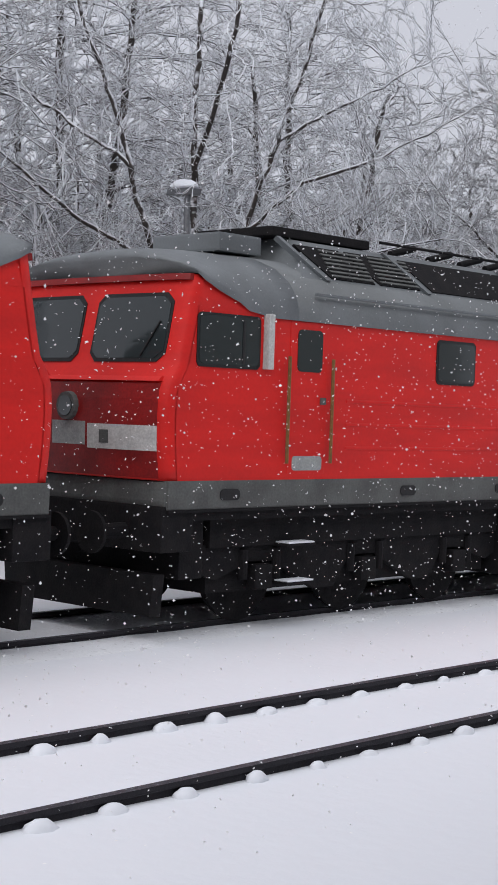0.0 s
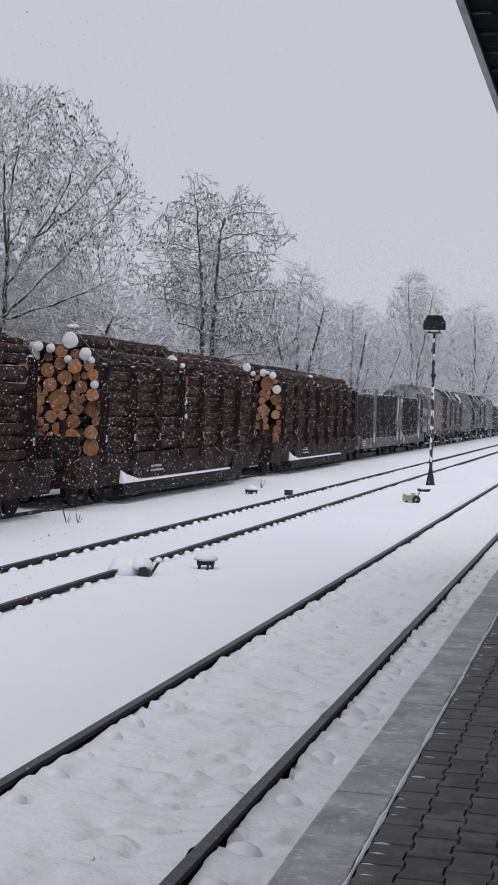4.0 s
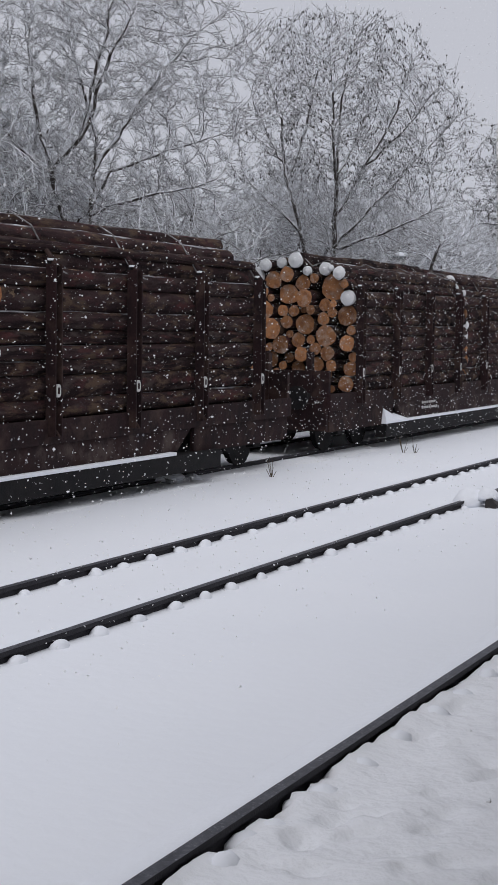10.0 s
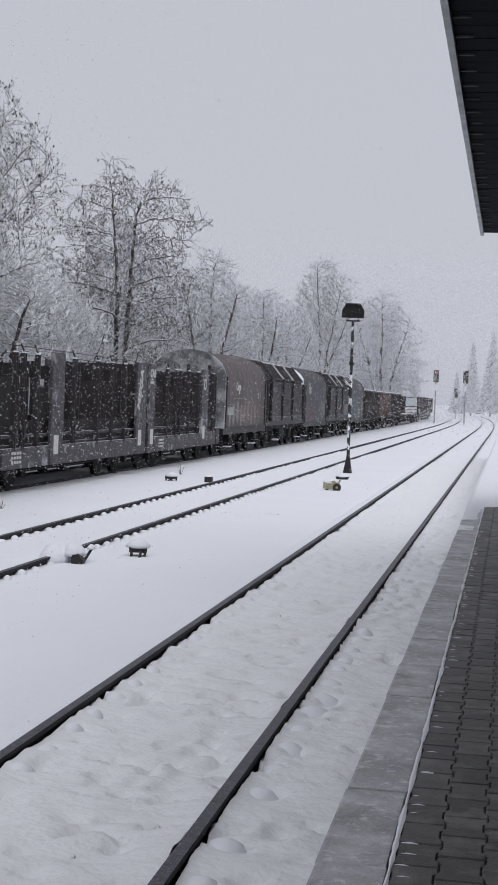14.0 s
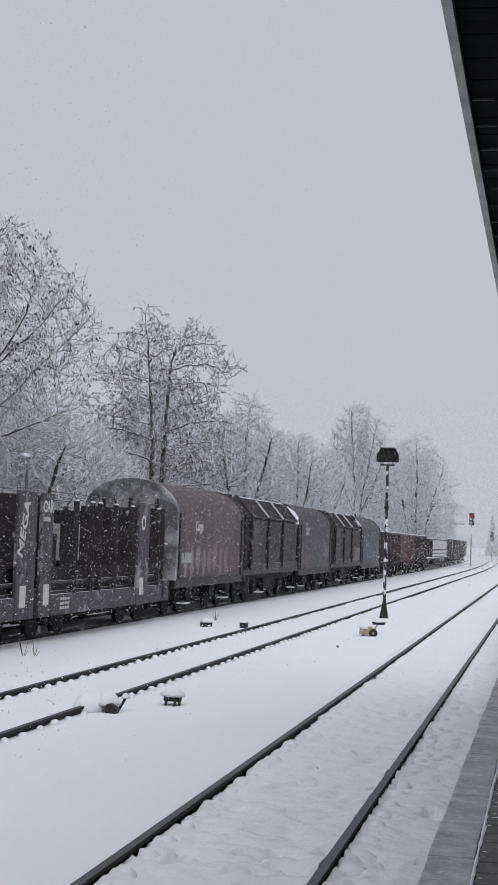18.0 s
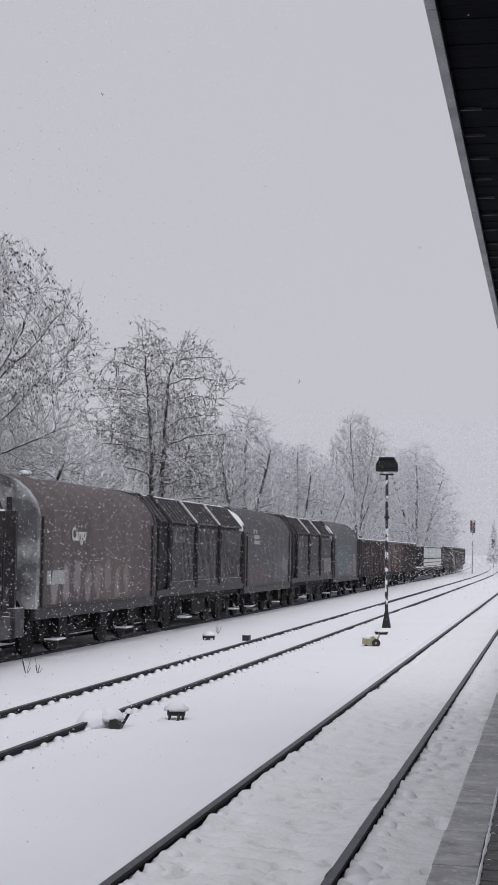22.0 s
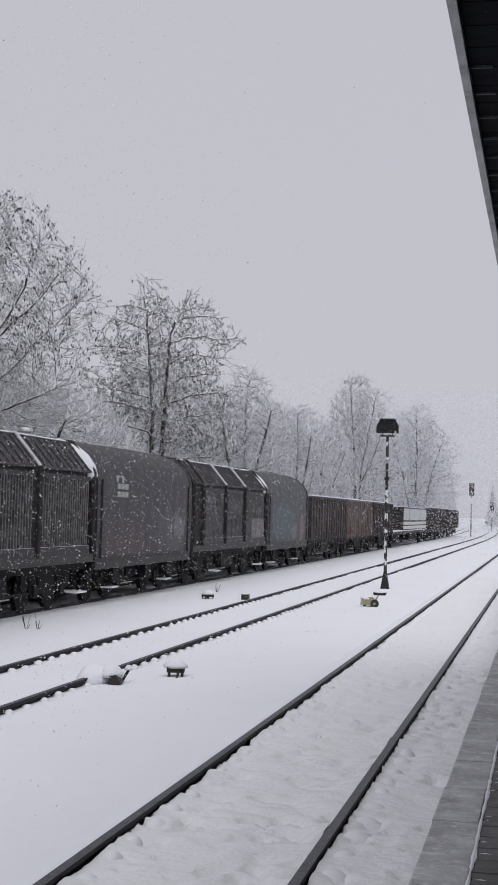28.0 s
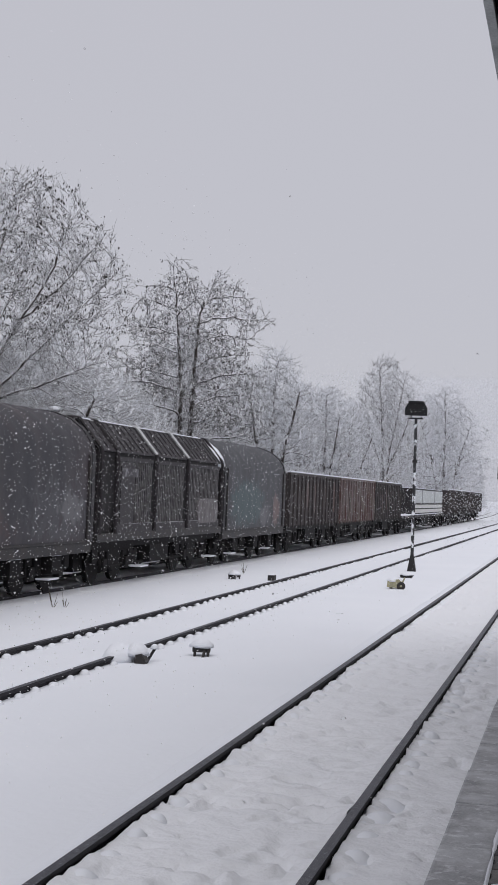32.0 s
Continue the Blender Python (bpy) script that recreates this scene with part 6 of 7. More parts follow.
def log_wagon(u, seed):
    w = thing("log_wagon", TRAIN_X, u, 0, "rusty brown stake wagon loaded with snowy spruce logs", "wagon", "log wagons")
    part("underframe", box(-1.05, 1.05, -8.9, 8.9, 0.92, 1.06, 0.01), BROWN, w)
    for s in (-1, 1):
        part("side_sill", box(*sorted((s * 1.34, s * 1.26)), -8.8, 8.8, 0.80, 1.12, 0.012), BROWN, w)
        bm = bmesh.new()
        v = [bm.verts.new((s * 1.30, y, z)) for y, z in ((-5.2, 0.9), (5.2, 0.9), (4.6, 0.47), (-4.6, 0.47))]
        q = [bm.verts.new((s * 1.20, y, z)) for y, z in ((-5.2, 0.9), (5.2, 0.9), (4.6, 0.47), (-4.6, 0.47))]
        bm.faces.new(v)
        bm.faces.new(q)
        for k in range(4):
            bm.faces.new((v[k], v[(k + 1) % 4], q[(k + 1) % 4], q[k]))
        part("belly_plate", fix(bm), BROWN_GREY, w)
        part("bogie_skirt", box(*sorted((s * 1.20, s * 1.28)), -8.7, -5.2, 0.40, 0.95, 0.01), BROWN, w)
        part("bogie_skirt", box(*sorted((s * 1.20, s * 1.28)), 5.2, 8.7, 0.40, 0.95, 0.01), BROWN, w)
        part("lower_sill", box(*sorted((s * 1.15, s * 1.40)), -5.9, 5.9, 0.14, 0.42, 0.02), NEAR_BLACK, w)
        part("sill_snow", box(*sorted((s * 1.16, s * 1.405)), -5.85, 4.4, 0.421, 0.47, 0.012), SNOW, w, "snow lying along the sill")
        bm = bmesh.new()
        va = [bm.verts.new((s * 1.16, y, z)) for y, z in ((-5.88, 0.42), (-5.8, 0.80), (-5.3, 0.66), (-4.5, 0.48), (-4.3, 0.42))]
        vb = [bm.verts.new((s * x, y, z)) for x, y, z in ((1.40, -5.88, 0.42), (1.31, -5.8, 0.72), (1.33, -5.3, 0.58), (1.38, -4.5, 0.47), (1.40, -4.3, 0.42))]
        for k in range(5):
            bm.faces.new((va[k], va[(k + 1) % 5], vb[(k + 1) % 5], vb[k]))
        bm.faces.new(va)
        bm.faces.new(vb)
        part("drifted_snow", fix(bm), SNOW, w, "wedge of snow drifted on the sill")
        for k in range(8):
            y = -7.35 + 2.1 * k
            # web coloured near-black: the recess shade between the brown flanges
            st = part("stake", box(*sorted((s * 1.30, s * 1.34)), y - 0.08, y + 0.08, 0.95, 3.16, 0.006), NEAR_BLACK, w)
            for q in (-0.09, 0.065):
                part("flange", box(*sorted((s * 1.30, s * 1.45)), y + q, y + q + 0.025, 0.90, 3.12, 0.005), BROWN, st)
            part("stake_head", tube((s * 1.40, y, 3.10), (s * 1.22, y + 0.05, 3.30), 0.045, 0.035, 7), BROWN, st)
            part("stake_snow", box(*sorted((s * 1.31, s * 1.37)), y - 0.07, y + 0.07, 3.162, 3.19, 0.01), SNOW, st)
            m = part("oval_mark", rounded(y - 0.055, y + 0.055, 1.41, 1.58, 0.054, s * 1.36, s * 1.446), WHITE, st, "white oval mark")
            part("mark_centre", rounded(y - 0.022, y + 0.022, 1.45, 1.54, 0.02, s * 1.36, s * 1.450), BROWN, m)
            part("rope_hook", tube((s * 1.40, y, 0.98), (s * 1.46, y, 0.90), 0.02, 0.015, 5), BROWN, st)
        # writing too small to read
        for r_ in range(3):
            for k in range(5 + r_):
                part("lettering_bar", box(*sorted((s * 1.25, s * 1.304)), -3.4 + k * 0.16, -3.29 + k * 0.16, 0.84 - r_ * 0.11, 0.89 - r_ * 0.11), WHITE, w)
    for y in (-8.75, 8.75):
        part("end_wall", box(-1.30, 1.30, y - 0.05, y + 0.05, 1.06, 1.55, 0.01), BROWN, w)
        part("head_stock", box(-1.26, 1.26, y - 0.06, y + 0.06, 0.42, 1.055, 0.015), BROWN, w)
        for x in (-0.9, 0, 0.9):
            part("end_post", box(x - 0.05, x + 0.05, y - 0.08, y + 0.08, 0.9, 1.9, 0.008), BROWN, w)
    part("tool_plate", box(1.20, 1.27, -8.3, -8.1, 0.55, 0.80), YELLOW, w, "small yellow marker plate")
    part("tool_plate", box(1.20, 1.27, -6.9, -6.75, 0.55, 0.75), YELLOW, w, "small yellow marker plate")
    part("centre_beam", box(-0.5, 0.5, -8.6, 8.6, 0.35, 0.95), NEAR_BLACK, w)
    for c in (-6.9, 6.9):
        part("brake_gear", box(-0.95, 0.95, c - 1.5, c + 1.5, 0.5, 0.9), NEAR_BLACK, w)
        bogie(w, c, (-0.9, 0.9), WHEEL_R, wheel_src)
    buffers(w, ((-8.85, -1), (8.85, 1)))
    packs = [pack(seed * 3 + j) for j in range(2)]
    for k in range(8):
        def over(x):
            return max([3.05] + [cz + math.sqrt(max(0.0, cr * cr - (cx - x) ** 2)) for cx, cz, cr in packs[0 if k < 4 else 1] if abs(cx - x) < cr]) + 0.02
        # lashing straps thrown over the load
        y = -7.35 + 2.1 * k
        bm = bmesh.new()
        pts = [(1.38, 3.0)] + [(1.2 - 0.3 * q, over(1.2 - 0.3 * q)) for q in range(9)] + [(-1.38, 3.0)]
        rows = []
        for i, (px, pz) in enumerate(pts):
            yy = y + 0.3 - 0.06 * i
            rows.append([bm.verts.new((px, yy + q, pz + h)) for q, h in ((-0.02, 0.0), (0.02, 0.0), (0.02, 0.012), (-0.02, 0.012))])
        for a, b in zip(rows, rows[1:]):
            for q in range(4):
                bm.faces.new((a[q], a[(q + 1) % 4], b[(q + 1) % 4], b[q]))
        bm.faces.new(rows[0][::-1])
        bm.faces.new(rows[-1])
        fix(bm)
        part("strap", bm, STRAP, w, "snow-dusted lashing strap")
    TRAIN_START.append((w, u))
    # two stacks of logs
    for j, dy in enumerate((-3.7, 3.78)):
        load = thing("log_stack", TRAIN_X, u + dy, 0, "stack of cut spruce logs, snow on the upper ends", "log stack", "log stacks")
        rg = random.Random(seed * 7 + j)
        spots = packs[j]
        for x, z, r in spots:
            exposed = not any(abs(cx - x) < cr + r * 0.3 and cz > z + 0.05 for cx, cz, cr in spots)
            snowy = (exposed and z > 3.0) or (x + r > 1.12 and z > 1.8 and rg.random() < 0.6) or (z > 3.25 and rg.random() < 0.4)
            ob = new("log", LOGS[(rg.randrange(3), snowy)])
            ob.parent = load
            ob.matrix_local = Matrix.Translation((x, rg.uniform(-0.16, 0.1) if not exposed else rg.uniform(-0.3, 0.25), z)) @ Euler((0, rg.uniform(0, 6.28), rg.choice((0, math.pi)))).to_matrix().to_4x4() @ Matrix.Diagonal((2 * r, rg.uniform(1.0, 1.05) * (1.0, 1.04)[j], 2 * r, 1))
        TRAIN_START.append((load, u + dy))
    return w


log_wagon(-30.3, 1)
log_wagon(-11.15, 2)
log_wagon(8.27, 3)

# ---- tall rack wagons ----
RACK = surface("grey_rack_steel", (0.075, 0.07, 0.08), (0.035, 0.032, 0.038), 3, 0.8, 0.65, 0.1, 0.15, 40, snow=0.1)
RACK_DARK = surface("dark_rack_steel", (0.024, 0.02, 0.024), (0.045, 0.04, 0.044), 4, 0.7, 0.65, 0.1, 0.15, snow=0.15)
# near-black for insides and recesses of wagons, their shade put into the colour
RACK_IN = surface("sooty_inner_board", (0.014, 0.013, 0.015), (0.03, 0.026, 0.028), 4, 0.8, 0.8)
add_patches(RACK, (0.30, 0.30, 0.32), 1.7, 0.56, 0.66)
add_patches(RACK, (0.50, 0.51, 0.53), 7.0, 0.64, 0.68)
add_patches(RACK_DARK, (0.40, 0.41, 0.43), 5.0, 0.62, 0.67)


def words(text, size, x, y, z, material, parent, label="", turn=0, width=1.0):
    """Letters as solid mesh on the platform-side wall, facing +x."""
    cu = bpy.data.curves.new("lettering", "FONT")
    cu.body, cu.size, cu.extrude, cu.resolution_u, cu.offset = text, size, 0.004, 3, size * 0.022
    tmp = bpy.data.objects.new("lettering", cu)
    scene.collection.objects.link(tmp)
    dg = bpy.context.evaluated_depsgraph_get()
    me = bpy.data.meshes.new_from_object(tmp.evaluated_get(dg))
    bpy.data.objects.remove(tmp)
    me.materials.clear()
    me.materials.append(material)
    ob = new("lettering", me)
    ob.parent = parent
    ob.matrix_local = Matrix.Translation((x, y, z)) @ Euler((radians(90), 0, radians(90))).to_matrix().to_4x4() @ Matrix.Rotation(radians(turn), 4, "Z") @ Matrix.Diagonal((width, 1, 1, 1))
    return tagged(ob, label)


def rack_wagon(u, half, posts, panels, text):
    w = thing("rack_wagon", TRAIN_X, u, 0, "empty grey rack wagon with tall posts and wide side panels", "wagon", "rack wagons")
    part("deck", box(-1.25, 1.25, -half, half, 0.92, 1.02), RACK_DARK, w)
    part("deck_snow", box(-1.1, 1.1, -half + 0.4, -half + 1.9, 1.021, 1.06, 0.01), SNOW, w)
    rgb = random.Random(int(u))
    y = -half + 0.9
    while y < half - 1.6:
        l_ = rgb.uniform(0.7, 1.6)
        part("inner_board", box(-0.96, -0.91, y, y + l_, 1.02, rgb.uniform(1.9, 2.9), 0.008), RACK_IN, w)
        y += l_ + rgb.uniform(0.12, 0.5)
    for s in (-1, 1):
        part("side_sill", box(*sorted((s * 1.28, s * 1.38)), -half + 0.9, half - 0.9, 0.50, 0.96, 0.015), RACK, w)
        # added dark board that closes the see-through strip above the deck
        part("lower_board", box(*sorted((s * 1.14, s * 1.18)), -half + 0.5, half - 0.5, 1.02, 1.55), RACK_IN, w)
        for y in posts:
            p = part("post", box(*sorted((s * 1.30, s * 1.34)), y - 0.05, y + 0.05, 0.9, 3.05, 0.006), RACK_IN, w)
            for q in (-0.075, 0.045):
                part("post_flange", box(*sorted((s * 1.29, s * 1.39)), y + q, y + q + 0.03, 0.9, 3.05, 0.006), RACK_DARK, p)
            part("brace", tube((s * 1.31, y + 0.05, 1.0), (s * 1.31, y + 0.55, 1.5), 0.022, 0.022, 5), RACK_DARK, p)
            part("post_hook", tube((s * 1.35, y, 3.04), (s * 1.22, y + 0.16, 3.26), 0.025, 0.02, 6), RACK_DARK, p)
            part("ledge_snow", box(*sorted((s * 1.31, s * 1.385)), y - 0.055, y + 0.055, 3.051, 3.085, 0.01), SNOW, p)
        for y0, y1 in panels:
            pn = part("side_panel", box(*sorted((s * 1.33, s * 1.40)), y0, y1, 0.50, 3.15, 0.012), RACK, w, "grey side panel with snow blown on it")
            part("panel_label", box(*sorted((s * 1.35, s * 1.406)), y0 + 0.25, y0 + 0.62, 0.75, 1.20), WHITE, pn, "white label plate")
            for k in range(3):
                part("panel_bolt", box(*sorted((s * 1.38, s * 1.408)), y0 + 0.2 + 0.2 * k, y0 + 0.28 + 0.2 * k, 1.42, 1.50), RUBBER, pn)
        part("top_wire", tube((s * 1.22, -half + 1.2, 3.22), (s * 1.22, half - 1.2, 3.18), 0.012, 0.012, 5), RACK_DARK, w)
        part("upper_rail", box(*sorted((s * 1.27, s * 1.33)), -half + 0.9, half - 0.9, 1.18, 1.25), RACK_DARK, w)
        for k in range(int(half * 1.4)):
            y = -half + 1.2 + k * 2.1
            if y < half - 1:
                part("inner_post", box(*sorted((s * 1.05, s * 1.12)), y - 0.04, y + 0.04, 1.02, 2.9), RACK_IN, w)
    for k in range(int(half * 0.8)):
        y = -half + 1.4 + k * 2.4
        if y < half - 1:
            part("cross_rack", box(-1.15, 1.15, y - 0.05, y + 0.05, 2.55, 2.85), RACK_IN, w)
    for y in (-half + 0.3, half - 0.3):
        part("end_frame", box(-1.25, 1.25, y - 0.06, y + 0.06, 1.0, 3.1, 0.01), RACK_DARK, w)
        part("end_box", box(0.9, 1.36, y - 0.28, y + 0.28, 0.5, 1.1, 0.02), RACK, w)
    for c in (-half + 2.2, half - 2.2):
        bogie(w, c, (-0.9, 0.9), 0.42, wheel_src)
    buffers(w, ((-half, -1), (half, 1)))
    under_gear(w, half)
    for k in range(4):
        for r_ in range(3):
            part("lettering_bar", box(1.37, 1.384, -half + 1.5 + k * 0.18, -half + 1.63 + k * 0.18, 0.62 + r_ * 0.1, 0.68 + r_ * 0.1), WHITE, w)
    for t, size, y, z, turn in text:
        words(t, size, 1.405, y, z, WHITE, w, "white painted word", turn)
    TRAIN_START.append((w, u))
    return w


rack_wagon(24.1, 6.85, (-5.2, -4.6, -3.6, -0.6, 1.55, 3.0, 4.4), ((-2.6, -1.6), (5.65, 6.8)), (("MEGA", 0.46, 5.95, 1.75, 72),))
rack_wagon(37.0, 5.75, (-3.2, -1.95, -1.3, 0.05, 1.6, 4.3), ((-5.75, -5.0), (2.1, 3.2)), (("CAR", 0.34, -5.72, 2.75, 0), ("CARRIER", 0.12, -5.70, 2.55, 0)))
# the ring mark on the second rack wagon's panel
ringm = part("ring_mark", rounded(2.35, 2.75, 2.45, 2.85, 0.19, 1.38, 1.408), WHITE, TRAIN_START[-1][0])
part("ring_centre", rounded(2.44, 2.66, 2.54, 2.76, 0.10, 1.38, 1.412), RACK, ringm)

# ---- wagons with tarpaulin hoods ----
TARP = []
for nm, a, b in (("brown_grey_tarpaulin", (0.095, 0.075, 0.075), (0.05, 0.038, 0.04)), ("slate_tarpaulin", (0.036, 0.036, 0.044), (0.055, 0.044, 0.05)), ("grey_blue_tarpaulin", (0.055, 0.058, 0.066), (0.038, 0.036, 0.043))):
    TARP.append(surface(nm, a, b, 0.9, 0.9, 0.6, bump=0.25, bump_scale=8, snow=-0.14, streak=(1, 1.0, 0.45)))


def add_blot(m, colour, y, z, ry, rz, strength=0.7, ragged=1.5):
    """A ragged, faded patch of sprayed paint at one place on a hood."""
    n, l = m.node_tree.nodes, m.node_tree.links
    b = n["Principled BSDF"]
    was = b.inputs["Base Color"].links[0].from_socket
    co = n.new("ShaderNodeTexCoord")
    sub, div, flat_, dot = (n.new("ShaderNodeVectorMath") for _ in range(4))
    sub.operation, div.operation, flat_.operation, dot.operation = "SUBTRACT", "DIVIDE", "MULTIPLY", "DOT_PRODUCT"
    sub.inputs[1].default_value = (0, y, z)
    div.inputs[1].default_value = (1, ry, rz)
    flat_.inputs[1].default_value = (0, 1, 1)
    l.new(co.outputs["Object"], sub.inputs[0])
    l.new(sub.outputs[0], div.inputs[0])
    l.new(div.outputs[0], flat_.inputs[0])
    l.new(flat_.outputs[0], dot.inputs[0])
    l.new(flat_.outputs[0], dot.inputs[1])
    tex = n.new("ShaderNodeTexNoise")
    tex.inputs["Scale"].default_value, tex.inputs["Detail"].default_value, tex.inputs["Roughness"].default_value = 3.5, 6, 0.65
    l.new(co.outputs["Object"], tex.inputs["Vector"])
    add = n.new("ShaderNodeMath")
    add.operation = "MULTIPLY_ADD"
    add.inputs[1].default_value = ragged * 2
    l.new(tex.outputs["Fac"], add.inputs[0])
    l.new(dot.outputs["Value"], add.inputs[2])
    cut = n.new("ShaderNodeMapRange")
    cut.inputs[1].default_value, cut.inputs[2].default_value = 1.0 + ragged, 0.45 + ragged
    cut.inputs[3].default_value, cut.inputs[4].default_value = 0.0, strength
    l.new(add.outputs[0], cut.inputs[0])
    mix = n.new("ShaderNodeMixRGB")
    mix.inputs[2].default_value = (*colour, 1)
    l.new(cut.outputs[0], mix.inputs[0])
    l.new(was, mix.inputs[1])
    l.new(mix.outputs[0], b.inputs["Base Color"])


for k in range(8):
    add_blot(TARP[0], (0.26, 0.24, 0.24), -3.7 + 0.82 * k, 1.5 + 0.08 * (k % 3), 0.30, 0.46, 0.75)
add_blot(TARP[0], (0.12, 0.085, 0.08), 1.0, 1.6, 3.4, 0.6, 0.5)
add_blot(TARP[1], (0.075, 0.045, 0.047), -2.2, 1.35, 2.2, 0.5, 0.5, 2.5)
add_blot(TARP[1], (0.075, 0.077, 0.088), 2.6, 1.75, 2.0, 0.7, 0.6, 2.5)
add_blot(TARP[1], (0.17, 0.17, 0.18), 3.4, 1.8, 0.9, 0.35, 0.6, 2.0)
add_blot(TARP[2], (0.06, 0.095, 0.10), -1.4, 1.9, 2.9, 0.85, 0.75)
add_blot(TARP[2], (0.19, 0.13, 0.12), 3.4, 1.7, 0.7, 0.6, 0.7, 2.0)
add_blot(TARP[2], (0.16, 0.16, 0.17), 1.4, 1.5, 0.9, 0.4, 0.6, 2.0)
for m_t in TARP:
    add_patches(m_t, (0.30, 0.30, 0.315), 6.0, 0.66, 0.72)
END_GREY = surface("snow_powdered_end_wall", (0.13, 0.135, 0.145), (0.08, 0.08, 0.088), 2, 0.8, 0.7, bump=0.2)
END_DARK = surface("dark_end_wall", (0.03, 0.029, 0.033), (0.05, 0.047, 0.052), 3, 0.8, 0.7, bump=0.2)
add_patches(END_DARK, (0.35, 0.35, 0.37), 7, 0.64, 0.69)
add_patches(END_GREY, (0.40, 0.41, 0.43), 1.2, 0.44, 0.60)
PAINT_A = surface("sprayed_pale_paint", (0.20, 0.19, 0.195), (0.08, 0.07, 0.072), 6, 1.0, 0.7, streak=(1, 2.2, 0.5))


def hood_line(k=1.0):
    pts = [(1.40, 1.05), (1.41, 2.0), (1.40, 3.05), (1.33, 3.30), (1.15, 3.55), (0.85, 3.78), (0.45, 3.92), (0, 3.97)]
    pts = [(x * k, z if z < 2 else 1.9 + (z - 1.9) * (0.5 + 0.5 * k)) for x, z in pts]
    return pts + [(-x, z) for x, z in pts[-2::-1]]


def tarp_wagon(u, half, skin, kind):
    w = thing("hooded_wagon", TRAIN_X, u, 0, "long wagon under a weathered tarpaulin hood streaked with grime", "wagon", "hooded wagons")
    secs = []
    n = 40
    for k in range(n + 1):
        y = -half + 2 * half * k / n
        secs.append((y, hood_line((1.010 if k % 4 == 0 else 0.996) - (0.02 if k in (0, n) else 0))))
    loft(secs, "tarpaulin", skin, w, smooth=True)
    for end in (-1, 1):
        bm = bmesh.new()
        out = hood_line(1.012)
        a = [bm.verts.new((x, end * (half - 0.16), z)) for x, z in out]
        b = [bm.verts.new((x, end * (half + 0.05), z)) for x, z in out]
        for k in range(len(out) - 1):
            bm.faces.new((a[k], a[k + 1], b[k + 1], b[k]))
        bm.faces.new(b)
        bm.faces.new(a)
        part("end_wall", fix(bm), END_GREY if kind == 0 and end < 0 else END_DARK, w, "grey end wall powdered with snow" if kind == 0 and end < 0 else "dark end wall dusted with snow")
        for x in (-0.8, 0, 0.8):
            part("end_post", box(x - 0.05, x + 0.05, *sorted((end * (half + 0.05), end * (half + 0.12))), 1.1, 3.4), RACK_DARK, w)
    part("underframe", box(-1.25, 1.25, -half, half, 0.80, 1.05, 0.015), NEAR_BLACK, w)
    for s in (-1, 1):
        part("side_sill", box(*sorted((s * 1.30, s * 1.40)), -half, half, 0.82, 1.045, 0.01), STEEL_DARK, w)
        part("tarp_hem", box(*sorted((s * 1.395, s * 1.425)), -half + 0.1, half - 0.1, 1.05, 1.10, 0.006), STEEL_DARK, w)
        for y in (-half + 0.35, half - 0.35):
            part("clamp_post", box(*sorted((s * 1.40, s * 1.45)), y - 0.05, y + 0.05, 1.06, 3.0, 0.01), STEEL_DARK, w)
        for y in (-half * 0.55, half * 0.1, half * 0.6):
            b = part("gear_box", box(*sorted((s * 0.95, s * 1.3)), y - 0.3, y + 0.3, 0.42, 0.8, 0.02), NEAR_BLACK, w)
            part("gear_snow", box(*sorted((s * 0.97, s * 1.3)), y - 0.28, y + 0.28, 0.801, 0.83, 0.006), SNOW, b)
    for c in (-half + 2.1, half - 2.1):
        bogie(w, c, (-0.9, 0.9), WHEEL_R, wheel_src)
        part("step_snow", box(1.0, 1.3, c - 0.3, c + 0.35, 0.30, 0.34, 0.01), SNOW, w)
    buffers(w, ((-half, -1), (half, 1)))
    under_gear(w, half)

    if kind == 0:
        words("Cargo", 0.42, 1.418, -half + 2.35, 2.52, WHITE, w, "white painted word")
        part("data_plate", box(1.38, 1.418, -half + 0.7, -half + 2.0, 1.55, 1.85), PALE, w)
    elif kind == 1:
        for z, n in ((2.78, 3), (2.58, 3)):
            for k in range(n):
                part("lettering_bar", box(1.38, 1.418, -half + 1.7 + k * 0.34, -half + 1.98 + k * 0.34, z, z + 0.14), PALE, w)
        part("emblem_sheet", fix(rounded(-half + 1.6, -half + 2.3, 2.96, 3.12, 0.07, 1.36, 1.402)), PALE, w)
    # snow caught on the leading end, towards the platform side
    if kind:
        end_pillow(w, half)
    TRAIN_START.append((w, u))
    return w


def end_pillow(w, half):
    rim = [(x, z) for x, z in hood_line(1.01) if z > 3.0 and x > 0.3]
    drape = rim + [(x * 0.84, z - 0.10 - 0.10 * (x / 1.4)) for x, z in rim[::-1]]
    pillow = fix(prism(drape, -half - 0.42, -half - 0.04))
    bmesh.ops.bevel(pillow, geom=[q for q in pillow.edges if abs(q.verts[0].co.y - q.verts[1].co.y) < 0.01 and q.verts[0].co.y < -half - 0.3], offset=0.06, segments=2, affect="EDGES")
    part("end_snow", pillow, SNOW, w, "pillow of snow caught on the end wall", True)


tarp_wagon(48.2, 4.93, TARP[0], 0)
tarp_wagon(70.55, 4.85, TARP[1], 1)
tarp_wagon(93.35, 4.95, TARP[2], 2)

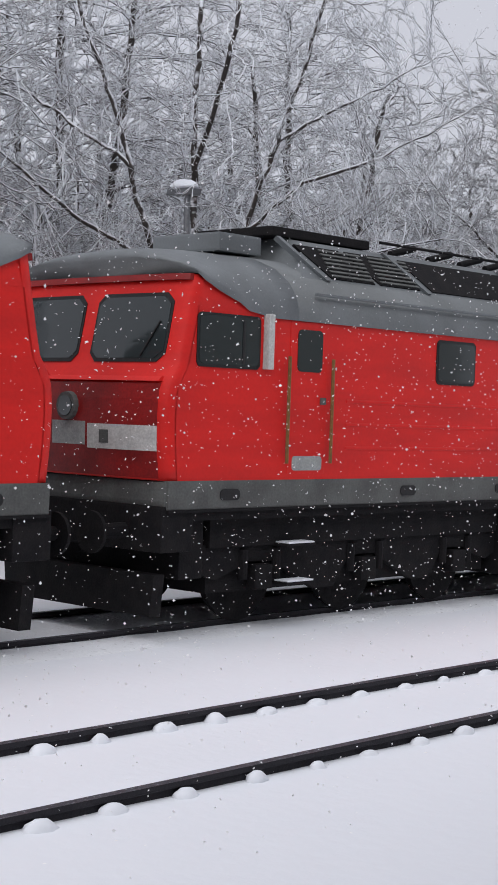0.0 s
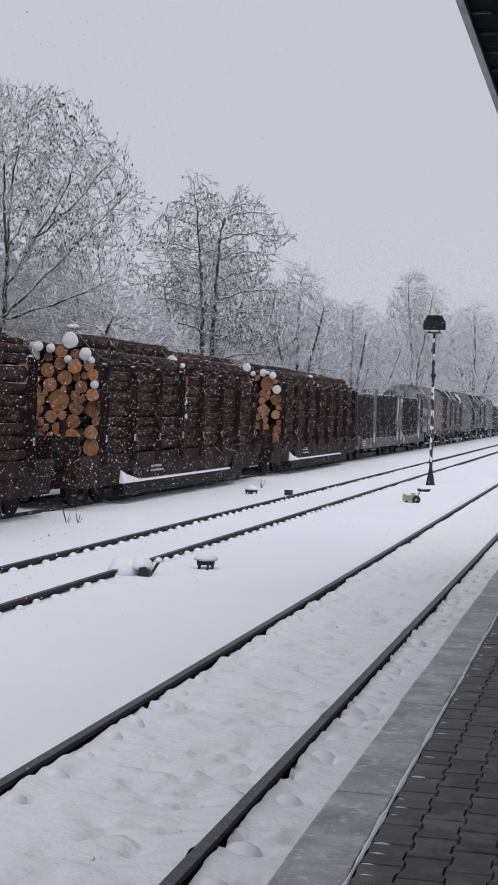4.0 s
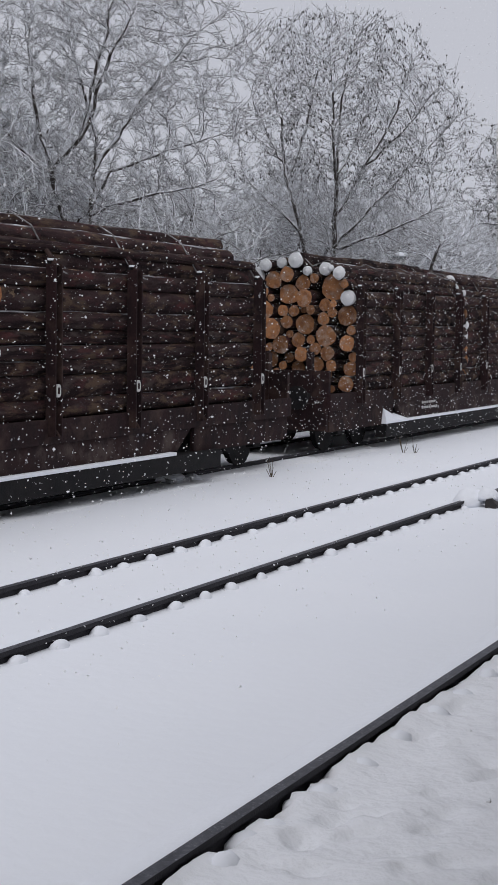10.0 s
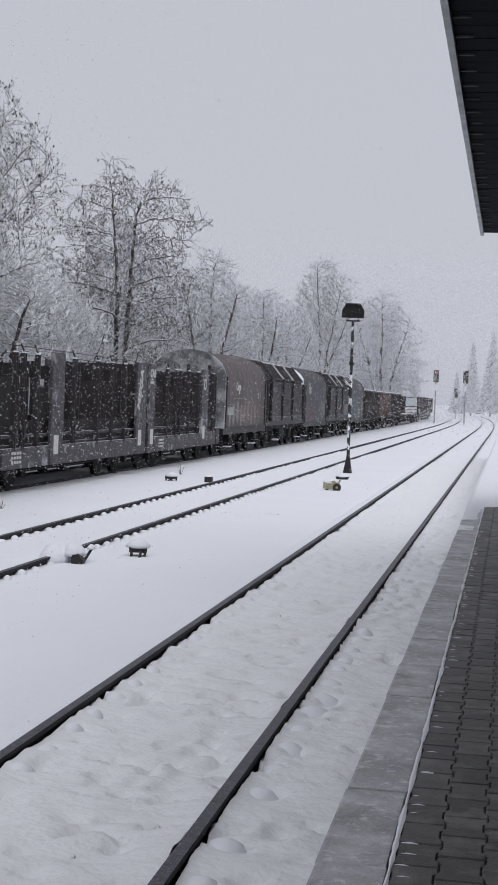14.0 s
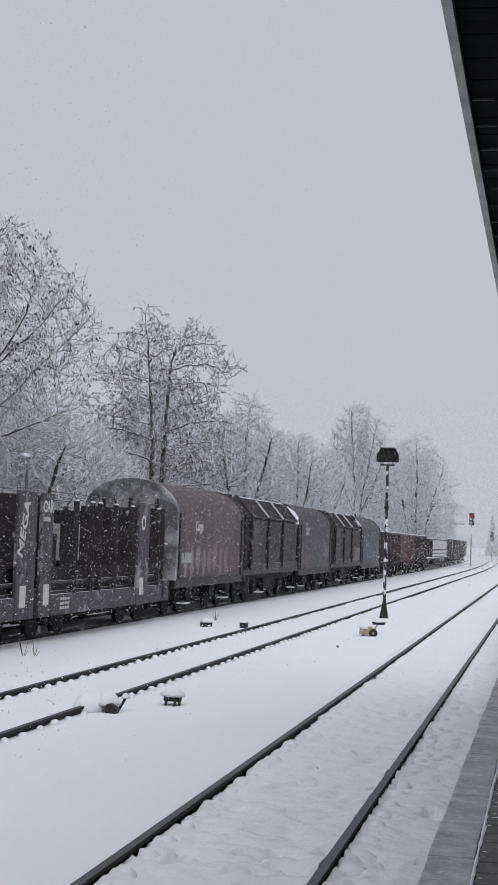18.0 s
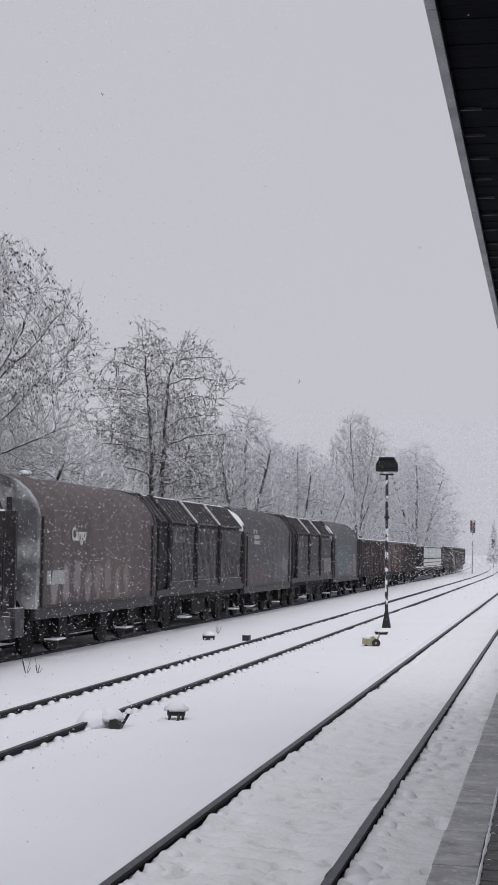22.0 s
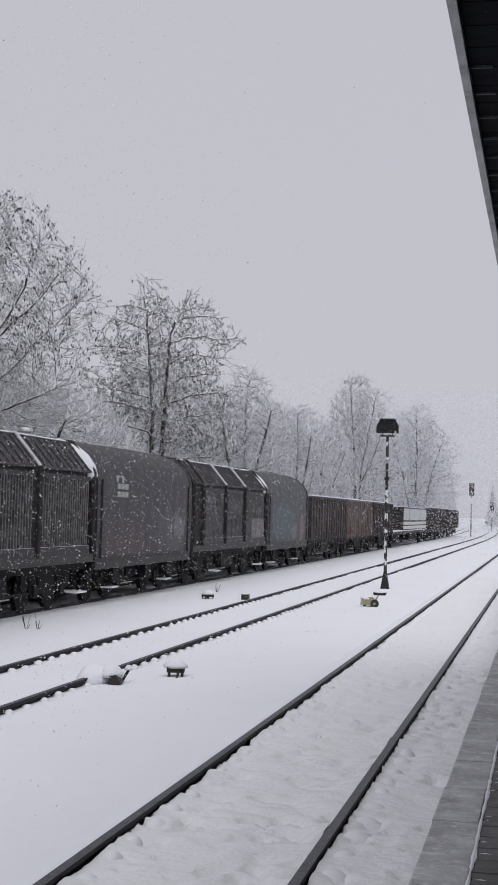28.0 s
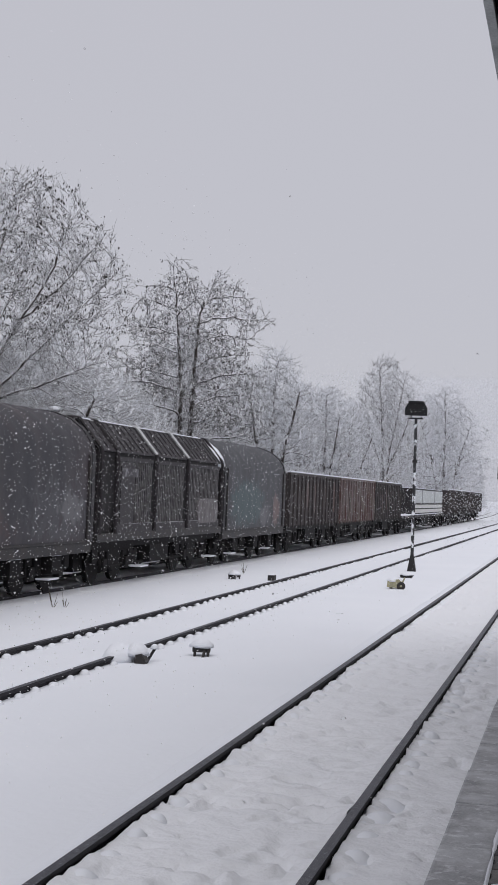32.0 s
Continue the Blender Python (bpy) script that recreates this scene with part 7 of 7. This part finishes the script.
# ---- barred wagons between the hoods ----
BAR = surface("worn_barred_side", (0.034, 0.030, 0.034), (0.018, 0.015, 0.018), 5, 0.7, 0.6, 0.2, 0.2, snow=0.12)
BAR_PALE = surface("scuffed_bar", (0.15, 0.145, 0.15), (0.05, 0.047, 0.05), 7, 0.9, 0.6, 0.2, 0.2)
RIB = surface("pale_rib", (0.58, 0.59, 0.61), (0.34, 0.345, 0.355), 6, 0.7, 0.55, 0.2, 0.1, snow=0.3)
SHEET = surface("dark_sloping_sheet", (0.03, 0.026, 0.031), (0.05, 0.045, 0.05), 3, 0.7, 0.6, 0.1, 0.2, snow=0.10)


add_patches(BAR, (0.34, 0.34, 0.36), 7.0, 0.63, 0.68)
add_patches(SHEET, (0.30, 0.30, 0.32), 6.0, 0.62, 0.68)


def barred_wagon(u, half, painted):
    w = thing("barred_wagon", TRAIN_X, u, 0, "dark barred wagon with sloping shoulders and pale roof ribs", "wagon", "barred wagons")
    out = [(1.36, 1.22), (1.36, 3.14), (0.80, 3.80), (-0.80, 3.80), (-1.36, 3.14), (-1.36, 1.22)]
    # near-black solid in place of the shaded space behind the bars
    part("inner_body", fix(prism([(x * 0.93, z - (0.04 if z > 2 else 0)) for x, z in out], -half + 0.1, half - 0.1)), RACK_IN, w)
    for s in (-1, 1):
        bm = bmesh.new()
        v = [bm.verts.new(p) for p in ((s * 1.36, -half, 3.14), (s * 1.36, half, 3.14), (s * 0.80, half, 3.80), (s * 0.80, -half, 3.80))]
        q = [bm.verts.new((p.co.x - s * 0.03, p.co.y, p.co.z - 0.03)) for p in v]
        bm.faces.new(v)
        bm.faces.new(q)
        for k in range(4):
            bm.faces.new((v[k], v[(k + 1) % 4], q[(k + 1) % 4], q[k]))
        part("shoulder_sheet", fix(bm), SHEET, w)
        for k in range(26):
            y = -half + 0.35 + k * (2 * half - 0.7) / 25
            part("shoulder_batten", tube((s * 1.355, y, 3.17), (s * 0.81, y, 3.82), 0.014, 0.014, 4), BAR, w)
        for y in (-half + 0.1, -half + 1.35, -half + 4.75, -half + 8.05, half - 0.1):
            bm = bmesh.new()
            pts = [(s * 1.40, 1.2), (s * 1.40, 3.16), (s * 0.82, 3.85), (0, 3.87)]
            for k in (1, 2):
                a, b = pts[k], pts[k + 1]
                add_tube(bm, (a[0], y, a[1]), (b[0], y, b[1]), 0.042, 0.042, 6)
            part("roof_rib", bm, RIB if -half + 4 < y < half - 1 else BAR, w)
            part("side_post", tube((pts[0][0], y, pts[0][1]), (pts[1][0], y, pts[1][1]), 0.05, 0.05, 6), BAR, w)
        for y0, y1 in ((-half + 1.5, -half + 4.6), (-half + 4.9, -half + 7.9), (-half + 8.2, half - 0.3)):
            f = part("bar_frame", box(*sorted((s * 1.30, s * 1.37)), y0, y1, 2.92, 3.02), BAR, w)
            part("bar_sill", box(*sorted((s * 1.30, s * 1.39)), y0, y1, 1.22, 1.42, 0.01), BAR, w)
            n = int((y1 - y0) / 0.17)
            for k in range(n):
                y = y0 + 0.09 + k * 0.17
                part("bar", box(*sorted((s * 1.32, s * 1.355)), y - 0.026, y + 0.026, 1.42, 2.92), BAR_PALE, w)
        dr = part("side_door", box(*sorted((s * 1.32, s * 1.38)), -half + 1.75, -half + 2.9, 1.4, 2.9, 0.012), BAR, w)
        part("door_plate", box(*sorted((s * 1.34, s * 1.39)), -half + 1.8, -half + 3.2, 2.55, 2.75), RACK, dr)
        part("side_sill", box(*sorted((s * 1.28, s * 1.40)), -half, half, 1.02, 1.22, 0.012), STEEL_DARK, w)
    part("roof_top", box(-0.80, 0.80, -half, half, 3.78, 3.84, 0.02), SHEET, w)
    part("roof_snow", box(-0.7, 0.7, -half + 0.2, half - 0.2, 3.842, 3.88, 0.02), SNOW, w)
    for e in (-1, 1):
        part("end_wall", fix(prism(out, *sorted((e * half, e * (half - 0.08))))), BAR, w)
    part("underframe", box(-1.2, 1.2, -half, half, 0.85, 1.02), NEAR_BLACK, w)
    for c in (-half + 2.4, half - 2.4):
        bogie(w, c, (-0.9, 0.9), WHEEL_R, wheel_src)
        part("step_snow", box(1.0, 1.3, c + 1.6, c + 2.3, 0.30, 0.34, 0.01), SNOW, w)
    part("brake_box", box(0.7, 1.25, -1.2, 0.6, 0.4, 0.85, 0.02), NEAR_BLACK, w)
    buffers(w, ((-half, -1), (half, 1)))
    under_gear(w, half)
    if painted:
        part("spray_mark", rounded(half - 3.0, half - 0.5, 1.35, 2.05, 0.3, 1.30, 1.396), PAINT_A, w, "pale sprayed tag")
    TRAIN_START.append((w, u))
    return w


barred_wagon(59.45, 6.05, False)
barred_wagon(82.0, 6.15, True)

# ---- open box wagons and the flat wagon at the tail ----
BOX_MATS = [surface("rusty_box_side_%s" % k, a, b, 2.5, 0.9, 0.8, bump=0.3, streak=(1, 2.5, 0.4), snow=0.08) for k, a, b in (("a", (0.035, 0.029, 0.031), (0.06, 0.05, 0.05)), ("b", (0.085, 0.045, 0.042), (0.19, 0.17, 0.17)), ("c", (0.03, 0.026, 0.028), (0.05, 0.042, 0.042)))]


def box_wagon(u, half, mat, seed):
    rg = random.Random(seed)
    w = thing("open_box_wagon", TRAIN_X, u, 0, "tall open box wagon with rusty ribbed sides", "wagon", "open box wagons")
    for s in (-1, 1):
        part("side_wall", box(*sorted((s * 1.30, s * 1.36)), -half, half, 1.05, 3.02, 0.01), mat, w)
        part("top_rail", box(*sorted((s * 1.27, s * 1.42)), -half, half, 3.0, 3.1, 0.015), mat, w)
        part("rail_snow", box(*sorted((s * 1.27, s * 1.41)), -half + 0.05, half - 0.05, 3.101, 3.15, 0.015), SNOW, w)
        y = -half + 0.08
        while y < half:
            rb = part("side_rib", box(*sorted((s * 1.36, s * 1.42)), y - 0.05, y + 0.05, 1.0, 3.0, 0.01), mat, w)
            y += 0.86
        for k in range(5):
            y = rg.uniform(-half + 0.5, half - 0.5)
            part("worn_patch", box(*sorted((s * 1.34, s * 1.366)), y, y + rg.uniform(0.25, 0.5), rg.uniform(1.3, 1.8), rg.uniform(2.3, 2.95)), BOX_MATS[1], w)
    part("floor", box(-1.3, 1.3, -half, half, 0.9, 1.06), NEAR_BLACK, w)
    part("floor_snow", box(-1.28, 1.28, -half + 0.1, half - 0.1, 1.061, 1.2), SNOW, w)
    for e in (-1, 1):
        part("end_wall", box(-1.3, 1.3, *sorted((e * half, e * (half - 0.06))), 1.05, 3.02), mat, w)
        for x in (-0.8, 0, 0.8):
            part("end_rib", box(x - 0.05, x + 0.05, *sorted((e * half, e * (half + 0.06))), 1.0, 3.0), mat, w)
    for c in (-half + 2.0, half - 2.0):
        bogie(w, c, (-0.9, 0.9), WHEEL_R, wheel_src)
    part("brake_box", box(-1.2, 1.2, -1.3, 1.1, 0.45, 0.9, 0.02), NEAR_BLACK, w)
    buffers(w, ((-half, -1), (half, 1)))
    under_gear(w, half)
    TRAIN_START.append((w, u))
    return w


for k, (u, m) in enumerate(((105.5, 0), (118.2, 1), (130.9, 2), (177.5, 0), (191.0, 2), (204.5, 0), (217.5, 2))):
    box_wagon(u, 6.1, BOX_MATS[m], k)


def flat_wagon(u, half):
    w = thing("flat_wagon", TRAIN_X, u, 0, "flat wagon carrying a pale framed container", "wagon")
    part("deck", box(-1.35, 1.35, -half, half, 0.95, 1.12, 0.01), STEEL_DARK, w)
    part("deck_snow", box(-1.3, 1.3, -half + 0.1, half - 0.1, 1.121, 1.17, 0.02), SNOW, w)
    for c in (-half + 2.4, half - 2.4):
        bogie(w, c, (-0.9, 0.9), WHEEL_R, wheel_src)
    for k in range(12):
        y = -half + 1 + k * (2 * half - 2) / 11
        part("side_bracket", box(1.3, 1.40, y - 0.06, y + 0.06, 0.85, 1.1), STEEL_DARK, w)
    part("brake_box", box(-1.2, 1.2, -2, 2, 0.4, 0.95, 0.02), NEAR_BLACK, w)
    buffers(w, ((-half, -1), (half, 1)))
    under_gear(w, half)
    TRAIN_START.append((w, u))
    c = thing("framed_container", TRAIN_X, u + 4, 0, "pale grey container with dark framed side panels", "container")
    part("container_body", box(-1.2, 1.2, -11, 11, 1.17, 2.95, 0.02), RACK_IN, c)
    pale = surface("pale_container_panel", (0.50, 0.53, 0.53), (0.36, 0.38, 0.38), 3, 0.7, 0.6)
    for s in (-1, 1):
        for y0, y1 in ((-10.8, -6.2), (-5.6, 3.6), (4.2, 10.8)):
            part("side_panel", box(*sorted((s * 1.19, s * 1.24)), y0, y1, 1.95, 2.85, 0.01), pale, c)
        part("lower_band", box(*sorted((s * 1.19, s * 1.25)), -10.9, 10.9, 1.25, 1.50, 0.01), WHITE, c)
        part("middle_band", box(*sorted((s * 1.19, s * 1.25)), -10.9, 10.9, 1.58, 1.82, 0.01), WHITE, c)
    part("roof_snow", box(-1.15, 1.15, -10.9, 10.9, 2.951, 3.0, 0.02), SNOW, c)
    TRAIN_START.append((c, u + 4))


flat_wagon(154.0, 15.5)

# ---- falling snow ----


def flake_material(name, colour):
    m = bpy.data.materials.new(name)
    m.use_nodes = True
    n, l = m.node_tree.nodes, m.node_tree.links
    n.clear()
    f_out, f_mix = n.new("ShaderNodeOutputMaterial"), n.new("ShaderNodeMixShader")
    f_a, f_b = n.new("ShaderNodeBsdfDiffuse"), n.new("ShaderNodeBsdfTranslucent")
    f_a.inputs[0].default_value = f_b.inputs[0].default_value = (*colour, 1)
    f_mix.inputs[0].default_value = 0.5
    l.new(f_a.outputs[0], f_mix.inputs[1])
    l.new(f_b.outputs[0], f_mix.inputs[2])
    l.new(f_mix.outputs[0], f_out.inputs[0])
    return m


FLAKE = flake_material("snowflake", (0.95, 0.955, 0.97))
# toned to match the sky, so that the far flakes act as haze
FLAKE_HAZE = flake_material("clotted_snowflakes", (0.79, 0.80, 0.835))


def flakes(name, n, lo, hi, size, seed, label, grow=0.0, mat=FLAKE, rise=None):
    """Flat ragged flakes, two small faces each; grow: how much larger the flakes are made per metre of distance."""
    rg = np.random.default_rng(seed)
    p = rg.uniform(lo, hi, (n, 3))
    if rise:
        p[:, 2] = -1 + rg.random(n) * (rise[0] + rise[1] * p[:, 1])
    s = ((size + grow * p[:, 1]) * rg.uniform(0.45, 1.25, n))[:, None, None]
    base = np.array([(1, 0, 0), (0, 1, 0.3), (-1, 0, 0), (0, -1, 0.3)]) * 0.5
    ang = rg.uniform(0, math.tau, (n, 2))
    ca, sa, cb, sb = np.cos(ang[:, 0]), np.sin(ang[:, 0]), np.cos(ang[:, 1]), np.sin(ang[:, 1])
    z0 = np.zeros(n)
    rot = np.stack([np.stack([ca, -sa * cb, sa * sb], -1), np.stack([sa, ca * cb, -ca * sb], -1), np.stack([z0, sb, cb], -1)], 1)
    co = p[:, None, :] + np.einsum("nij,kj->nki", rot, base) * s * rg.uniform(0.7, 1.2, (n, 4, 1))
    i = np.arange(n)[:, None] * 4
    tri = np.concatenate([i + np.array([q]) for q in ((0, 1, 2), (0, 2, 3))])
    me = bpy.data.meshes.new(name)
    me.vertices.add(n * 4)
    me.vertices.foreach_set("co", co.ravel())
    me.loops.add(len(tri) * 3)
    me.loops.foreach_set("vertex_index", tri.ravel().astype(np.int32))
    me.polygons.add(len(tri))
    me.polygons.foreach_set("loop_start", np.arange(0, len(tri) * 3, 3, dtype=np.int32))
    me.update(calc_edges=True)
    me.materials.append(mat)
    ob = new(name, me)
    return tagged(ob, label, "snowfall", kind="stuff")


SNOWFALL = [
    (flakes("falling_snow", 120000, (-8.0, 4.0, -1), (-2.0, 30, 36), 0.019, 1, "snowflakes falling past the train"), -0.95, 0.02),
    (flakes("falling_snow", 1800, (-2.0, 3.0, -1), (1.5, 22, 36), 0.011, 5, "snowflakes falling over the tracks"), -1.0, 0.02),
    (flakes("falling_snow", 60000, (-8.0, 24.0, -1), (0.5, 75, 38), 0.014, 2, "snowflakes falling over the tracks", 0.00018), -0.95, -0.03),
    (flakes("falling_snow", 210000, (-30.0, 70.0, -1), (8, 325, 38), 0.0, 3, "veil of falling snow in the distance, oversized to act as haze", 0.00078, FLAKE_HAZE, (9, 0.075)), -0.15, 0.0),
]

TRAIN = [(0, 69.1), (1, 64.6), (2, 60.0), (3, 55.5), (4.5, 48.75), (6, 42.1), (8, 34.25), (10, 26.8), (12, 19.63), (14, 12.85), (16, 6.21), (18, -0.18), (20, -6.45), (22, -12.58), (24, -18.64), (26, -24.68), (28, -30.65), (30, -36.71), (32, -42.81)]


def motions():
    for ob, u in TRAIN_START:
        rows = []
        for t, s in TRAIN:
            y = u + s
            turn = -math.degrees(math.atan2(bend(y + 1) - bend(y - 1), 2))
            rows.append((t, pose(TRAIN_X + bend(y), y, 0, 0, 0, turn)))
        walk(ob, rows)
    for ob, fall, drift in SNOWFALL:
        walk(ob, [(0, pose(0, 0, 0)), (32, pose(drift * 32, 0, fall * 32))])


motions()
